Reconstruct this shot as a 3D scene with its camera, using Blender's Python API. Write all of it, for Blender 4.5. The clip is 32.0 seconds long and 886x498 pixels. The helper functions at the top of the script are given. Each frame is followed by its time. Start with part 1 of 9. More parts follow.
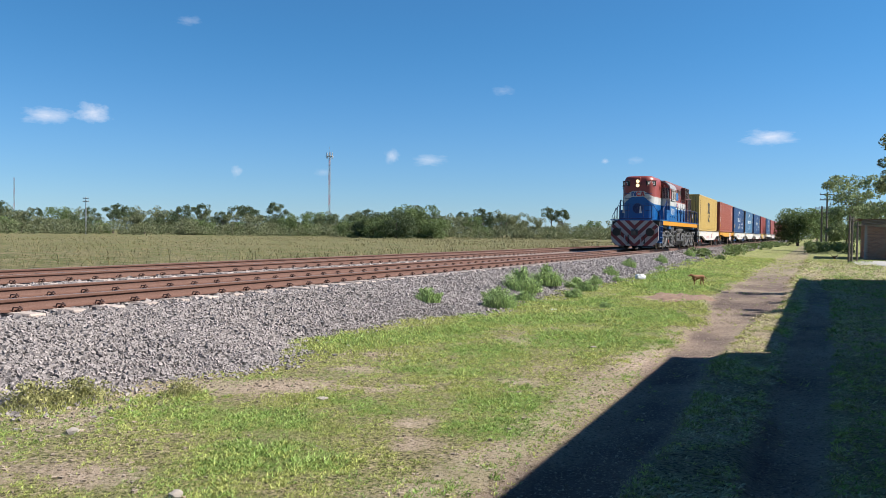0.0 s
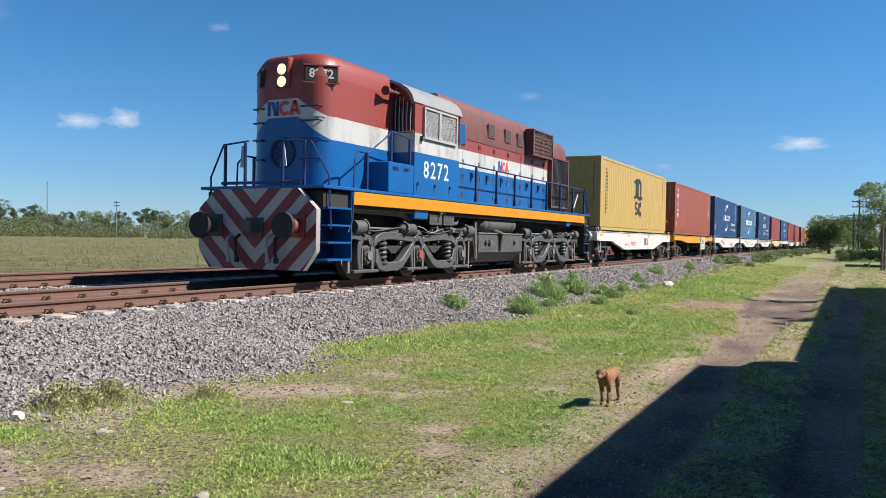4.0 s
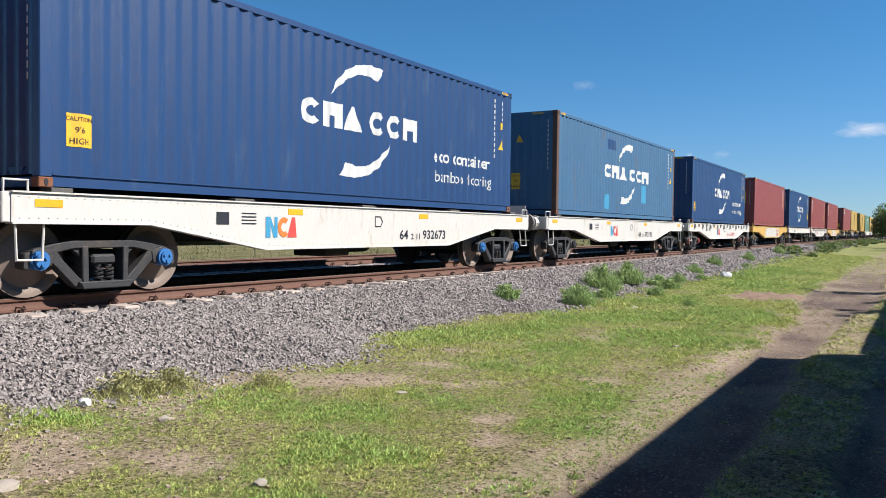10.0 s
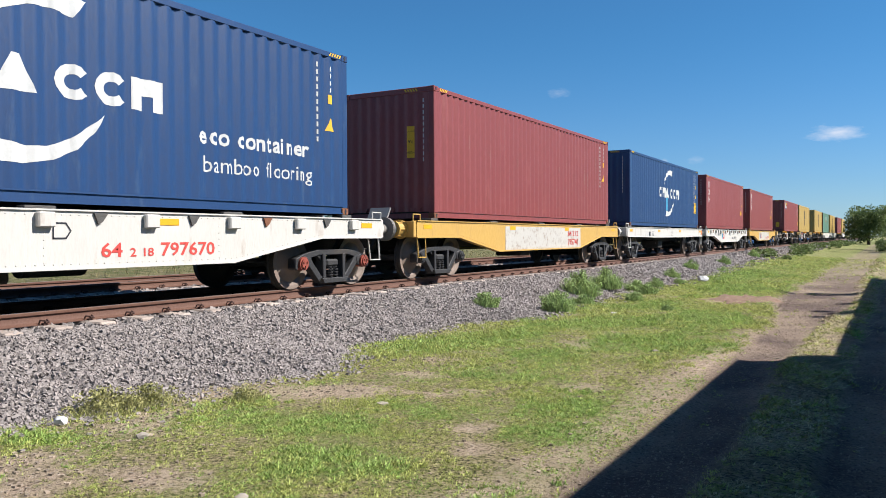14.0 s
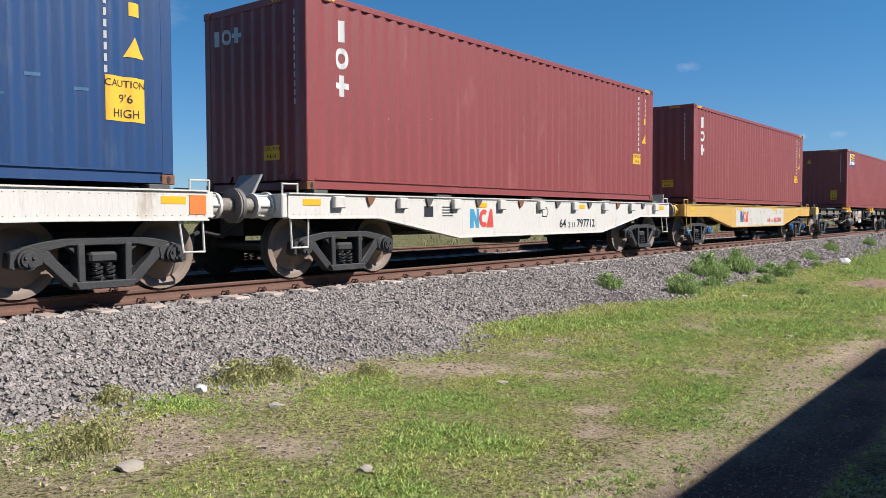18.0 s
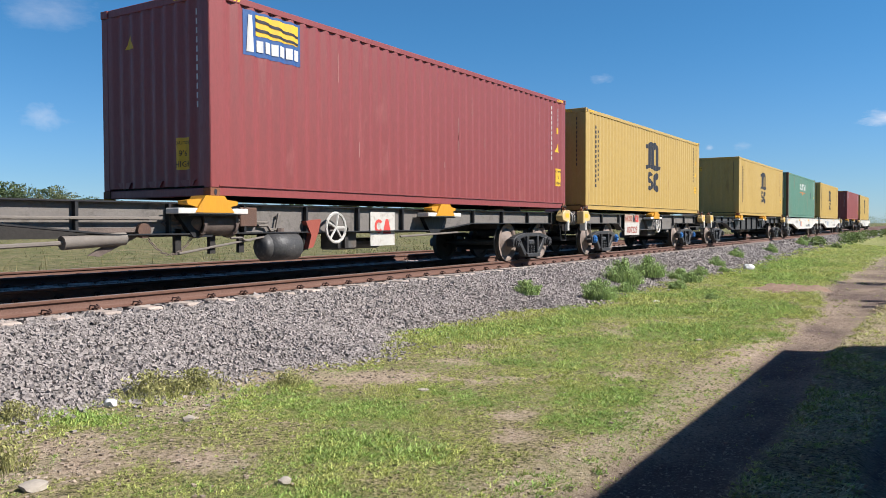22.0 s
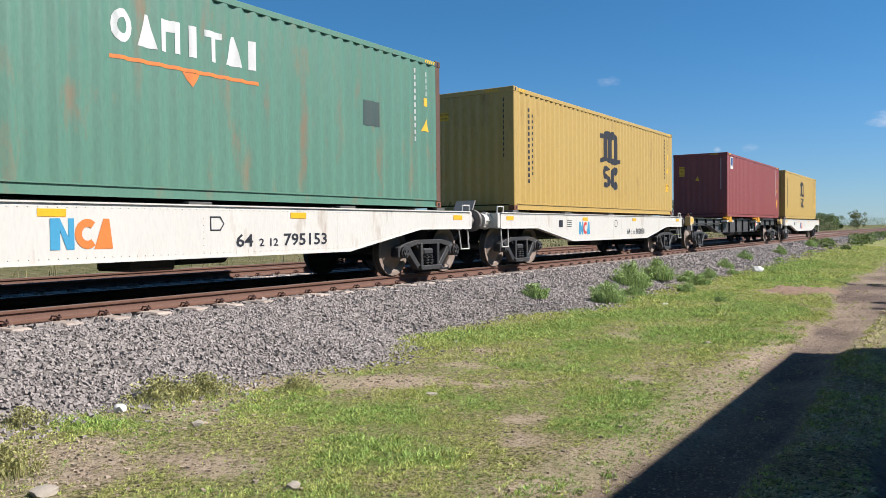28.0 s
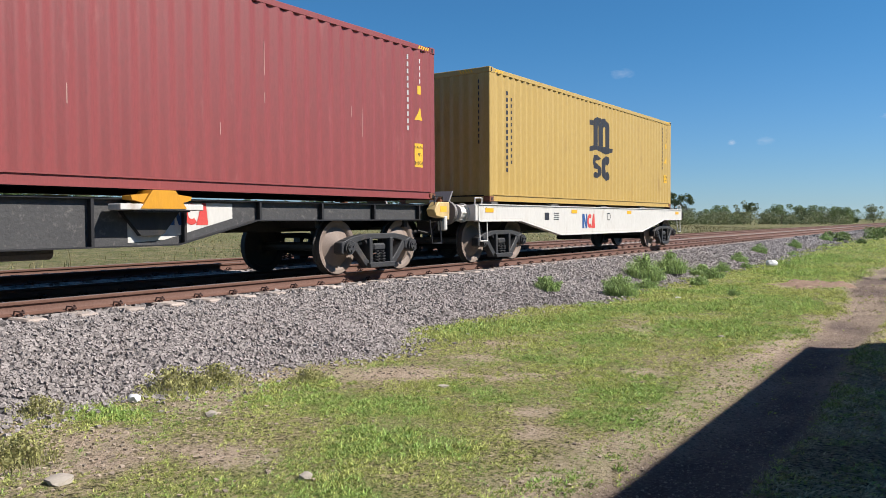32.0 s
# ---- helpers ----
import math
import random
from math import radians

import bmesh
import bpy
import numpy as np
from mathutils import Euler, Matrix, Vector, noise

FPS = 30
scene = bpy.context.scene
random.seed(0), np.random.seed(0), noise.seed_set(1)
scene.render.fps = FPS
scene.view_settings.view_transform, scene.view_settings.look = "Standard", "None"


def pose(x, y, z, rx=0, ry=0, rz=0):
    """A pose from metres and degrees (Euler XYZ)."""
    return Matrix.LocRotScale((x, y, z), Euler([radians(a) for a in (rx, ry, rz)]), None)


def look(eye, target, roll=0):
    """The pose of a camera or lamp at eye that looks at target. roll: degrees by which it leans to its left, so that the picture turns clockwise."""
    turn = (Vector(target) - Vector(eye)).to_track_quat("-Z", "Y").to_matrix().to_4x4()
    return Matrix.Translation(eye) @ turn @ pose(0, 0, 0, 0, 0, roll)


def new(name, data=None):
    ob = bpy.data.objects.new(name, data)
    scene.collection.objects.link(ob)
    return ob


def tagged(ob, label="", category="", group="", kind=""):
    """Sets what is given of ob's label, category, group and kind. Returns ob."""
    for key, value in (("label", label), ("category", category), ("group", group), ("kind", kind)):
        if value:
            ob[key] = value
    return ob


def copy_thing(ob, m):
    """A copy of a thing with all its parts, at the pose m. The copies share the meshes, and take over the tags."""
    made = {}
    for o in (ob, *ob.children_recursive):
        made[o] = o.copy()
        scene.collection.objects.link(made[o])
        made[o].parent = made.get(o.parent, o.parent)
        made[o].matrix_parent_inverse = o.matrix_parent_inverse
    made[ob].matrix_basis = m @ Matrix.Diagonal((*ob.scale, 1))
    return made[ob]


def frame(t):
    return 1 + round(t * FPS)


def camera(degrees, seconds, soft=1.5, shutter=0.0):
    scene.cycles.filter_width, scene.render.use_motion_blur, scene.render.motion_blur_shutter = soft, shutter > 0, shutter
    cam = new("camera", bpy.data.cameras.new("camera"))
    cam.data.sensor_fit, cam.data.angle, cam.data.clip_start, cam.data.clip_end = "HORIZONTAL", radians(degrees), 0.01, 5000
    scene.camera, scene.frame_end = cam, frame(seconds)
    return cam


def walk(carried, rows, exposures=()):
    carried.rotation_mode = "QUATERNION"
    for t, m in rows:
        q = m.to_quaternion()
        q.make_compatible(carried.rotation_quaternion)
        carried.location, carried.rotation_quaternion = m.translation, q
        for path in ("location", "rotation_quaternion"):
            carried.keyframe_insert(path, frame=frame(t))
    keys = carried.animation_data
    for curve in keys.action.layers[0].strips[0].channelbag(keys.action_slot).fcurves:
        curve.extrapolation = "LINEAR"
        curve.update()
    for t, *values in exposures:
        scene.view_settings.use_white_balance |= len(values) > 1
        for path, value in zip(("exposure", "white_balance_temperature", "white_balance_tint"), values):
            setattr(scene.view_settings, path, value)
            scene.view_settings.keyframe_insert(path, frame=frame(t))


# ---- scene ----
XC = -9.889      # centre line of the near track
RAIL = 0.72      # rail top over the ground
XC2 = -14.42     # centre line of the far track
EYE = (0.0, 0.0, 1.6)


def aim(yaw, pitch, roll):
    """A camera pose at the standing place: turn, tilt and lean in degrees."""
    return pose(*EYE, 90 + pitch, 0, yaw) @ pose(0, 0, 0, 0, 0, roll)


cam = camera(58.42, 32.0, soft=0.25)
walk(cam, [
    (0, aim(25.37, -1.18, 0.67)),
    (0.5, aim(25.58, -1.29, 0.71)),
    (1, aim(25.67, -1.30, 0.84)),
    (1.5, aim(25.76, -1.21, 1.06)),
    (2, aim(25.78, -1.22, 1.22)),
    (2.5, aim(26.01, -1.11, 1.17)),
    (4.5, aim(27.79, -0.75, 1.14)),
    (5, aim(28.39, -0.73, 1.17)),
    (5.5, aim(28.94, -0.70, 0.17)),
    (6, aim(29.59, -0.72, -0.69)),
    (6.5, aim(30.09, -0.57, -1.05)),
    (7, aim(30.37, -0.51, -1.10)),
    (7.5, aim(30.48, -0.56, -0.79)),
    (8, aim(30.56, -0.61, -0.26)),
    (8.5, aim(30.55, -0.60, 0.22)),
    (9, aim(30.61, -0.70, 0.37)),
    (9.5, aim(30.73, -0.90, 0.55)),
    (10, aim(31.05, -1.52, 0.72)),
    (10.5, aim(31.19, -1.59, 0.88)),
    (11, aim(31.12, -1.58, 0.88)),
    (11.5, aim(30.60, -1.53, 0.82)),
    (12, aim(29.90, -1.36, 0.60)),
    (12.5, aim(29.49, -1.19, 0.25)),
    (13, aim(29.38, -1.12, 0.10)),
    (13.5, aim(29.41, -0.95, -0.24)),
    (14, aim(29.51, -0.85, -0.29)),
    (14.5, aim(29.37, -0.82, -0.23)),
    (15, aim(29.48, -0.77, -0.32)),
    (15.5, aim(29.96, -0.77, -0.29)),
    (17.5, aim(37.46, -2.23, -0.13)),
    (18, aim(38.23, -2.29, -0.25)),
    (18.5, aim(37.06, -2.35, 0.03)),
    (19, aim(35.81, -2.15, 0.36)),
    (19.5, aim(35.00, -2.02, 0.46)),
    (20, aim(34.14, -1.95, 0.47)),
    (20.5, aim(33.76, -1.95, 0.31)),
    (21, aim(32.75, -1.99, 0.08)),
    (21.5, aim(32.22, -1.91, -0.06)),
    (22, aim(32.46, -1.75, -0.23)),
    (22.5, aim(32.28, -1.78, -0.18)),
    (23, aim(31.85, -1.77, -0.18)),
    (23.5, aim(31.50, -1.76, -0.09)),
    (24, aim(31.48, -1.67, -0.27)),
    (24.5, aim(31.41, -1.69, -0.27)),
    (25, aim(31.44, -1.57, -0.47)),
    (25.5, aim(31.75, -1.60, -0.38)),
    (27.5, aim(32.90, -1.50, -0.47)),
    (28, aim(33.01, -1.47, -0.56)),
    (28.5, aim(33.13, -1.39, -0.65)),
    (29, aim(33.51, -1.29, -0.81)),
    (29.5, aim(33.92, -1.30, -0.87)),
    (30, aim(34.13, -1.50, -0.75)),
    (30.5, aim(34.10, -1.63, -0.59)),
    (31, aim(33.97, -1.79, -0.50)),
    (31.5, aim(33.95, -1.95, -0.33)),
    (32, aim(33.90, -2.01, -0.37)),
], exposures=[(0, 0.98), (2.5, 0.96), (4.5, 0.90), (6.5, 0.70), (7.2, 0.63), (9, 0.84), (12, 0.90), (15, 0.88), (17.5, 0.78), (19, 0.70), (21, 0.76), (22, 0.91), (24, 0.86), (25, 0.81), (28, 0.82), (29, 0.68), (30, 0.60), (31, 0.74), (32, 0.79)])

# metres that the train has rolled since the start, by seconds
ROLLED = [(t, s) for t, s in (
    (0, 0.00), (1, 8.95), (2, 17.89), (2.5, 22.36), (4.5, 40.27), (5, 44.77), (6, 53.80), (7, 62.81), (8, 71.62), (9, 80.50), (10, 89.45), (11, 98.31),
    (12, 107.19), (13, 116.23), (14, 125.55), (15, 134.71), (15.5, 139.35), (17.5, 157.46), (18, 161.87), (19, 170.78), (20, 179.74), (21, 188.69), (22, 197.80), (23, 206.93),
    (24, 215.98), (25, 225.00), (25.5, 229.32), (27.5, 247.33), (28, 251.91), (29, 261.11), (30, 270.24), (31, 279.28), (32, 288.25))]


# ---- light ----
SUN_AZ, SUN_EL = 25.0, 43.0     # from +x towards +y, over the horizon
sun_dir = Vector((math.cos(radians(SUN_EL)) * math.cos(radians(SUN_AZ)),
                  math.cos(radians(SUN_EL)) * math.sin(radians(SUN_AZ)), math.sin(radians(SUN_EL))))
world = bpy.data.worlds.new("sky")
scene.world = world
world.use_nodes = True
wt = world.node_tree
sky = wt.nodes.new("ShaderNodeTexSky")
sky.sky_type = "NISHITA"
sky.sun_disc = False
sky.sun_elevation = radians(SUN_EL)
sky.sun_rotation = radians(90 - SUN_AZ)
sky.air_density, sky.dust_density, sky.ozone_density = 1.0, 0.0, 2.6
wt.nodes["Background"].inputs["Strength"].default_value = 0.0495
hue = wt.nodes.new("ShaderNodeHueSaturation")
hue.inputs["Saturation"].default_value = 0.87
wt.links.new(sky.outputs[0], hue.inputs["Color"])
tone = wt.nodes.new("ShaderNodeMix")
tone.data_type, tone.blend_type = "RGBA", "MULTIPLY"
tone.inputs[0].default_value = 1.0
# clear air: deep blue overhead, paler towards the horizon
height = wt.nodes.new("ShaderNodeSeparateXYZ")
wt.links.new(wt.nodes.new("ShaderNodeTexCoord").outputs["Generated"], height.inputs[0])
climb = wt.nodes.new("ShaderNodeMapRange")
climb.interpolation_type = "SMOOTHSTEP"
climb.inputs[1].default_value, climb.inputs[2].default_value = -0.05, 0.26
wt.links.new(height.outputs["Z"], climb.inputs[0])
tint = wt.nodes.new("ShaderNodeMix")
tint.data_type = "RGBA"
tint.inputs[6].default_value, tint.inputs[7].default_value = (0.60, 0.85, 1.27, 1.0), (0.325, 0.825, 1.235, 1.0)
wt.links.new(climb.outputs[0], tint.inputs[0])
wt.links.new(tint.outputs[2], tone.inputs[7])
wt.links.new(hue.outputs[0], tone.inputs[6])
wt.links.new(tone.outputs[2], wt.nodes["Background"].inputs[0])
sun = new("sun", bpy.data.lights.new("sun", "SUN"))
sun.data.energy, sun.data.angle, sun.data.color = 5.0, radians(0.5), (1.0, 0.955, 0.91)
sun.matrix_world = look((sun_dir * 60)[:], (0, 0, 0))


# ---- materials ----
def rgb(c):
    return (*c, 1.0)


def mat(name, base, alt=None, scale=3.0, rough=0.6, metal=0.0, bump=0.15, fine=40.0, stretch=(1, 1, 1), dirt=None, dirt_amount=0.0,
        dirt_scale=1.2, spread=0.35, vary=0.0, spec=0.4, island=False, through_light=0.0):
    """A surface: base and alt colours mixed in clouds, fine grain, and stains of dirt."""
    m = bpy.data.materials.new(name)
    m.use_nodes = True
    t = m.node_tree
    n, l = t.nodes, t.links
    b = n["Principled BSDF"]
    b.inputs["Roughness"].default_value, b.inputs["Metallic"].default_value = rough, metal
    b.inputs["Specular IOR Level"].default_value = spec
    co = n.new("ShaderNodeTexCoord")
    mp = n.new("ShaderNodeMapping")
    mp.inputs["Scale"].default_value = stretch
    l.new(co.outputs["Object"], mp.inputs["Vector"])
    info = n.new("ShaderNodeObjectInfo")
    shift = n.new("ShaderNodeMath")
    shift.operation = "MULTIPLY"
    shift.inputs[1].default_value = 37.0
    l.new(info.outputs["Random"], shift.inputs[0])

    def cloud(s, detail=4.0, coords=None, r=0.6):
        k = n.new("ShaderNodeTexNoise")
        k.noise_dimensions = "4D"
        k.inputs["Scale"].default_value, k.inputs["Detail"].default_value, k.inputs["Roughness"].default_value = s, detail, r
        l.new((coords or mp).outputs[0 if coords is None else "Object"], k.inputs["Vector"])
        l.new(shift.outputs[0], k.inputs["W"])
        return k

    def band(src, lo, hi, a=0.0, z=1.0):
        k = n.new("ShaderNodeMapRange")
        for i, v in enumerate((lo, hi, a, z)):
            k.inputs[i + 1].default_value = v
        l.new(src, k.inputs[0])
        return k.outputs[0]

    def mix(fac, a, c):
        k = n.new("ShaderNodeMix")
        k.data_type = "RGBA"
        l.new(fac, k.inputs[0])
        for sock, v in ((k.inputs[6], a), (k.inputs[7], c)):
            if isinstance(v, tuple):
                sock.default_value = rgb(v)
            else:
                l.new(v, sock)
        return k.outputs[2]

    big = cloud(scale)
    grain = cloud(fine, 3.0)
    alt = alt or tuple(x * 0.82 for x in base)
    col = mix(band(big.outputs["Fac"], 0.5 - spread, 0.5 + spread), base, alt)
    col = mix(band(grain.outputs["Fac"], 0.35, 0.75, 0.0, 0.5), col, tuple(x * 0.75 for x in base))
    if dirt:
        d = cloud(dirt_scale, 6.0, None, 0.7)
        col = mix(band(d.outputs["Fac"], 0.62 - dirt_amount * 0.3, 0.78 - dirt_amount * 0.2, 0.0, 0.9), col, dirt)
    if vary or island:
        hsv = n.new("ShaderNodeHueSaturation")
        if island:
            geo = n.new("ShaderNodeNewGeometry")
            src = geo.outputs["Random Per Island"]
        else:
            src = info.outputs["Random"]
        l.new(band(src, 0, 1, 1 - (vary or 0.3), 1 + (vary or 0.3)), hsv.inputs["Value"])
        l.new(col, hsv.inputs["Color"])
        col = hsv.outputs[0]
    l.new(col, b.inputs["Base Color"])
    l.new(band(grain.outputs["Fac"], 0.2, 0.8, max(0.05, rough - 0.12), min(1.0, rough + 0.12)), b.inputs["Roughness"])
    if bump:
        bp = n.new("ShaderNodeBump")
        bp.inputs["Strength"].default_value, bp.inputs["Distance"].default_value = bump, 0.02
        l.new(grain.outputs["Fac"], bp.inputs["Height"])
        l.new(bp.outputs[0], b.inputs["Normal"])
    if through_light:
        tl, ms = n.new("ShaderNodeBsdfTranslucent"), n.new("ShaderNodeMixShader")
        ms.inputs[0].default_value = through_light
        l.new(col, tl.inputs[0])
        l.new(b.outputs[0], ms.inputs[1])
        l.new(tl.outputs[0], ms.inputs[2])
        l.new(ms.outputs[0], n["Material Output"].inputs[0])
    return m


def paint(name, base, fade=None, rust=(0.16, 0.07, 0.035), amount=0.15, rough=0.45, bump=0.12):
    """Weathered vehicle paint with streaks that run down."""
    return mat(name, base, fade or tuple(min(1, x * 1.12 + 0.01) for x in base), scale=1.6, rough=rough, bump=bump, fine=30,
               stretch=(1.0, 1.0, 0.25), dirt=rust, dirt_amount=amount, dirt_scale=2.6)


M = {}
M["c_yellow"] = paint("container_yellow", (0.389, 0.255, 0.068), (0.428, 0.291, 0.092), (0.2275, 0.1313, 0.0438), 0.12)
M["c_brown"] = paint("container_brown_red", (0.2258, 0.0578, 0.0368), (0.2669, 0.0735, 0.0481), (0.315, 0.1138, 0.0788), 0.14)
M["c_red"] = paint("container_red", (0.198, 0.0455, 0.0435), (0.235, 0.056, 0.053), (0.29, 0.10, 0.09), 0.12)
M["c_blue"] = paint("container_blue", (0.0114, 0.0408, 0.118), (0.0148, 0.0505, 0.143), (0.0525, 0.0875, 0.1488), 0.12)
M["c_teal"] = paint("container_faded_blue", (0.030, 0.094, 0.185), (0.050, 0.132, 0.232), (0.105, 0.085, 0.075), 0.20, 0.6)
M["c_green"] = paint("container_green", (0.072, 0.168, 0.122), (0.098, 0.205, 0.150), (0.20, 0.12, 0.07), 0.26, 0.5)
M["rust_dark"] = mat("dark_rusted_steel", (0.1313, 0.0656, 0.0394), (0.0656, 0.0438, 0.0394), scale=3, rough=0.85, bump=0.4)
M["rust"] = mat("rusted_steel", (0.21, 0.0831, 0.0394), (0.1313, 0.0525, 0.0306), scale=6, rough=0.85, bump=0.4)
M["white"] = paint("wagon_white", (0.55, 0.53, 0.49), (0.49, 0.468, 0.43), (0.27, 0.19, 0.13), 0.18, 0.5)
M["worn_white"] = mat("worn_white_panel", (0.50, 0.48, 0.44), (0.43, 0.41, 0.37), scale=2, rough=0.55, bump=0.15, fine=30, dirt=(0.17, 0.09, 0.055), dirt_amount=0.32, dirt_scale=7.0)
M["board_pink"] = mat("stained_board", (0.42, 0.31, 0.25), (0.34, 0.24, 0.19), scale=3, rough=0.7, bump=0.1, dirt=(0.12, 0.07, 0.05), dirt_amount=0.3)
M["w_yellow"] = paint("wagon_yellow", (0.5425, 0.2494, 0.0123), (0.49, 0.2275, 0.0175), (0.28, 0.1488, 0.0438), 0.16, 0.5)
M["w_pale"] = paint("wagon_pale_yellow", (0.525, 0.3237, 0.0788), (0.4725, 0.2888, 0.0831), (0.28, 0.1663, 0.07), 0.16, 0.5)
M["w_cream"] = paint("wagon_cream", (0.56, 0.40, 0.17), (0.50, 0.36, 0.16), (0.26, 0.16, 0.09), 0.25, 0.5)
M["black"] = paint("wagon_black", (0.014, 0.014, 0.0158), (0.0245, 0.0236, 0.0245), (0.0438, 0.035, 0.028), 0.2, 0.5)
M["grey_cast"] = mat("cast_steel", (0.0569, 0.0551, 0.0542), (0.0919, 0.0858, 0.0788), scale=5, rough=0.7, bump=0.4, dirt=(0.105, 0.0788, 0.0569), dirt_amount=0.3)
M["bogie_cast"] = mat("dark_cast_steel", (0.022, 0.022, 0.025), (0.046, 0.045, 0.045), scale=5, rough=0.55, bump=0.4, dirt=(0.085, 0.066, 0.050), dirt_amount=0.2)
M["weed_olive"] = mat("olive_weed_leaves", (0.27, 0.285, 0.095), (0.37, 0.335, 0.155), scale=3, rough=0.7, bump=0, island=True, vary=0.5, through_light=0.3)
M["wheel"] = mat("wheel_steel", (0.225, 0.172, 0.138), (0.150, 0.112, 0.092), scale=4, rough=0.7, bump=0.3)
M["beam_worn"] = mat("worn_dark_beam", (0.040, 0.039, 0.040), (0.068, 0.066, 0.064), scale=2.5, rough=0.55, bump=0.3, fine=24, dirt=(0.15, 0.14, 0.13), dirt_amount=0.22, dirt_scale=14.0)
M["beam_dusty"] = mat("dusty_grey_beam", (0.165, 0.147, 0.132), (0.112, 0.100, 0.090), scale=2.0, rough=0.7, bump=0.3, fine=24, dirt=(0.05, 0.042, 0.036), dirt_amount=0.3, dirt_scale=3.0)
M["gear_brown"] = mat("grimy_brown_gear", (0.150, 0.112, 0.095), (0.100, 0.074, 0.062), scale=5, rough=0.75, bump=0.4, dirt=(0.045, 0.034, 0.028), dirt_amount=0.3)
M["wheel_dust"] = mat("pale_dusty_steel", (0.19, 0.165, 0.14), (0.11, 0.095, 0.085), scale=6, rough=0.8, bump=0.3)
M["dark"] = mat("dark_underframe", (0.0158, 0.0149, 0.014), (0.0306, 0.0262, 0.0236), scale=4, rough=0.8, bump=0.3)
M["cap_red"] = mat("red_bearing_cap", (0.28, 0.0656, 0.0438), rough=0.6)
M["cap_blue"] = mat("blue_bearing_cap", (0.0262, 0.14, 0.3675), rough=0.6)
M["amber"] = mat("amber_marker", (0.7438, 0.3675, 0.0088), (0.6562, 0.315, 0.0175), rough=0.5, bump=0.05)
M["mark_white"] = mat("white_marking", (0.573, 0.573, 0.551), (0.456, 0.456, 0.441), scale=8, rough=0.6, bump=0.0)
M["mark_dark"] = mat("dark_marking", (0.0158, 0.0175, 0.0262), rough=0.6, bump=0.0)
M["mark_blue"] = mat("blue_marking", (0.0175, 0.0525, 0.1925), (0.0262, 0.105, 0.2625), rough=0.6, bump=0.0)
M["mark_cyan"] = mat("light_blue_marking", (0.0438, 0.2625, 0.4375), rough=0.6, bump=0.0)
M["mark_red"] = mat("red_marking", (0.4813, 0.035, 0.035), (0.525, 0.0875, 0.0613), rough=0.6, bump=0.0)
M["mark_dull"] = mat("dull_red_marking", (0.30, 0.075, 0.05), rough=0.7, bump=0.0)
M["mark_orange"] = mat("orange_marking", (0.6125, 0.175, 0.035), rough=0.6, bump=0.0)
M["mark_gold"] = mat("yellow_label", (0.7, 0.3937, 0.0175), (0.6125, 0.35, 0.035), rough=0.6, bump=0.0)
M["mark_grey"] = mat("grey_green_patch", (0.0438, 0.07, 0.0656), rough=0.6, bump=0.0)
M["l_blue"] = paint("loco_blue", (0.002, 0.076, 0.238), (0.004, 0.092, 0.272), (0.018, 0.066, 0.145), 0.2, 0.35)
M["l_navy"] = paint("loco_dark_blue", (0.0053, 0.0219, 0.0919), None, (0.0262, 0.035, 0.0788), 0.1, 0.4)
M["l_red"] = paint("loco_red", (0.250, 0.046, 0.033), (0.215, 0.041, 0.033), (0.14, 0.046, 0.036), 0.22, 0.45)
M["l_soot"] = paint("loco_sooty_red", (0.150, 0.041, 0.035), (0.105, 0.036, 0.031), (0.044, 0.027, 0.025), 0.38, 0.6)
M["l_white"] = paint("loco_white", (0.4637, 0.455, 0.4287), (0.4025, 0.3937, 0.3675), (0.21, 0.1925, 0.1663), 0.34, 0.45)
M["l_yellow"] = paint("loco_yellow", (0.55, 0.208, 0.0), (0.52, 0.196, 0.0), (0.40, 0.165, 0.006), 0.06, 0.5)
M["scratch"] = mat("bare_scratch", (0.40, 0.235, 0.20), rough=0.6, bump=0)
M["truck"] = mat("dusty_truck_steel", (0.052, 0.051, 0.053), (0.098, 0.095, 0.092), scale=3, rough=0.5, bump=0.16, fine=26, dirt=(0.20, 0.18, 0.16), dirt_amount=0.22, dirt_scale=9.0)
M["l_grey"] = paint("loco_roof_grey", (0.2625, 0.2537, 0.245), (0.21, 0.2013, 0.1925), (0.1225, 0.1138, 0.105), 0.2, 0.45)
M["l_stripe"] = paint("loco_dark_red_stripe", (0.1488, 0.0192, 0.021), None, (0.07, 0.0175, 0.0175), 0.15, 0.5)
M["l_pale"] = paint("loco_pale_stripe", (0.3325, 0.3062, 0.2975), None, (0.2188, 0.175, 0.1575), 0.2, 0.5)
M["mesh_dull"] = mat("dull_filter_mesh", (0.115, 0.105, 0.10), (0.085, 0.072, 0.068), rough=0.75, bump=0.2)
M["hose_white"] = mat("pale_rubber_hose", (0.24, 0.235, 0.23), (0.17, 0.165, 0.16), rough=0.6, bump=0.05)
M["mirror_glass"] = mat("mirror_glass", (0.80, 0.82, 0.84), rough=0.08, metal=1.0, bump=0.0)
M["wire_pale"] = mat("pale_window_wire", (0.44, 0.43, 0.41), (0.34, 0.33, 0.32), rough=0.55, bump=0.1)
M["mesh_grey"] = mat("wire_mesh_grey", (0.315, 0.315, 0.3019), rough=0.6, bump=0.2)
M["rail"] = mat("rusty_rail", (0.098, 0.045, 0.030), (0.140, 0.072, 0.050), scale=4, rough=0.75, bump=0.3)
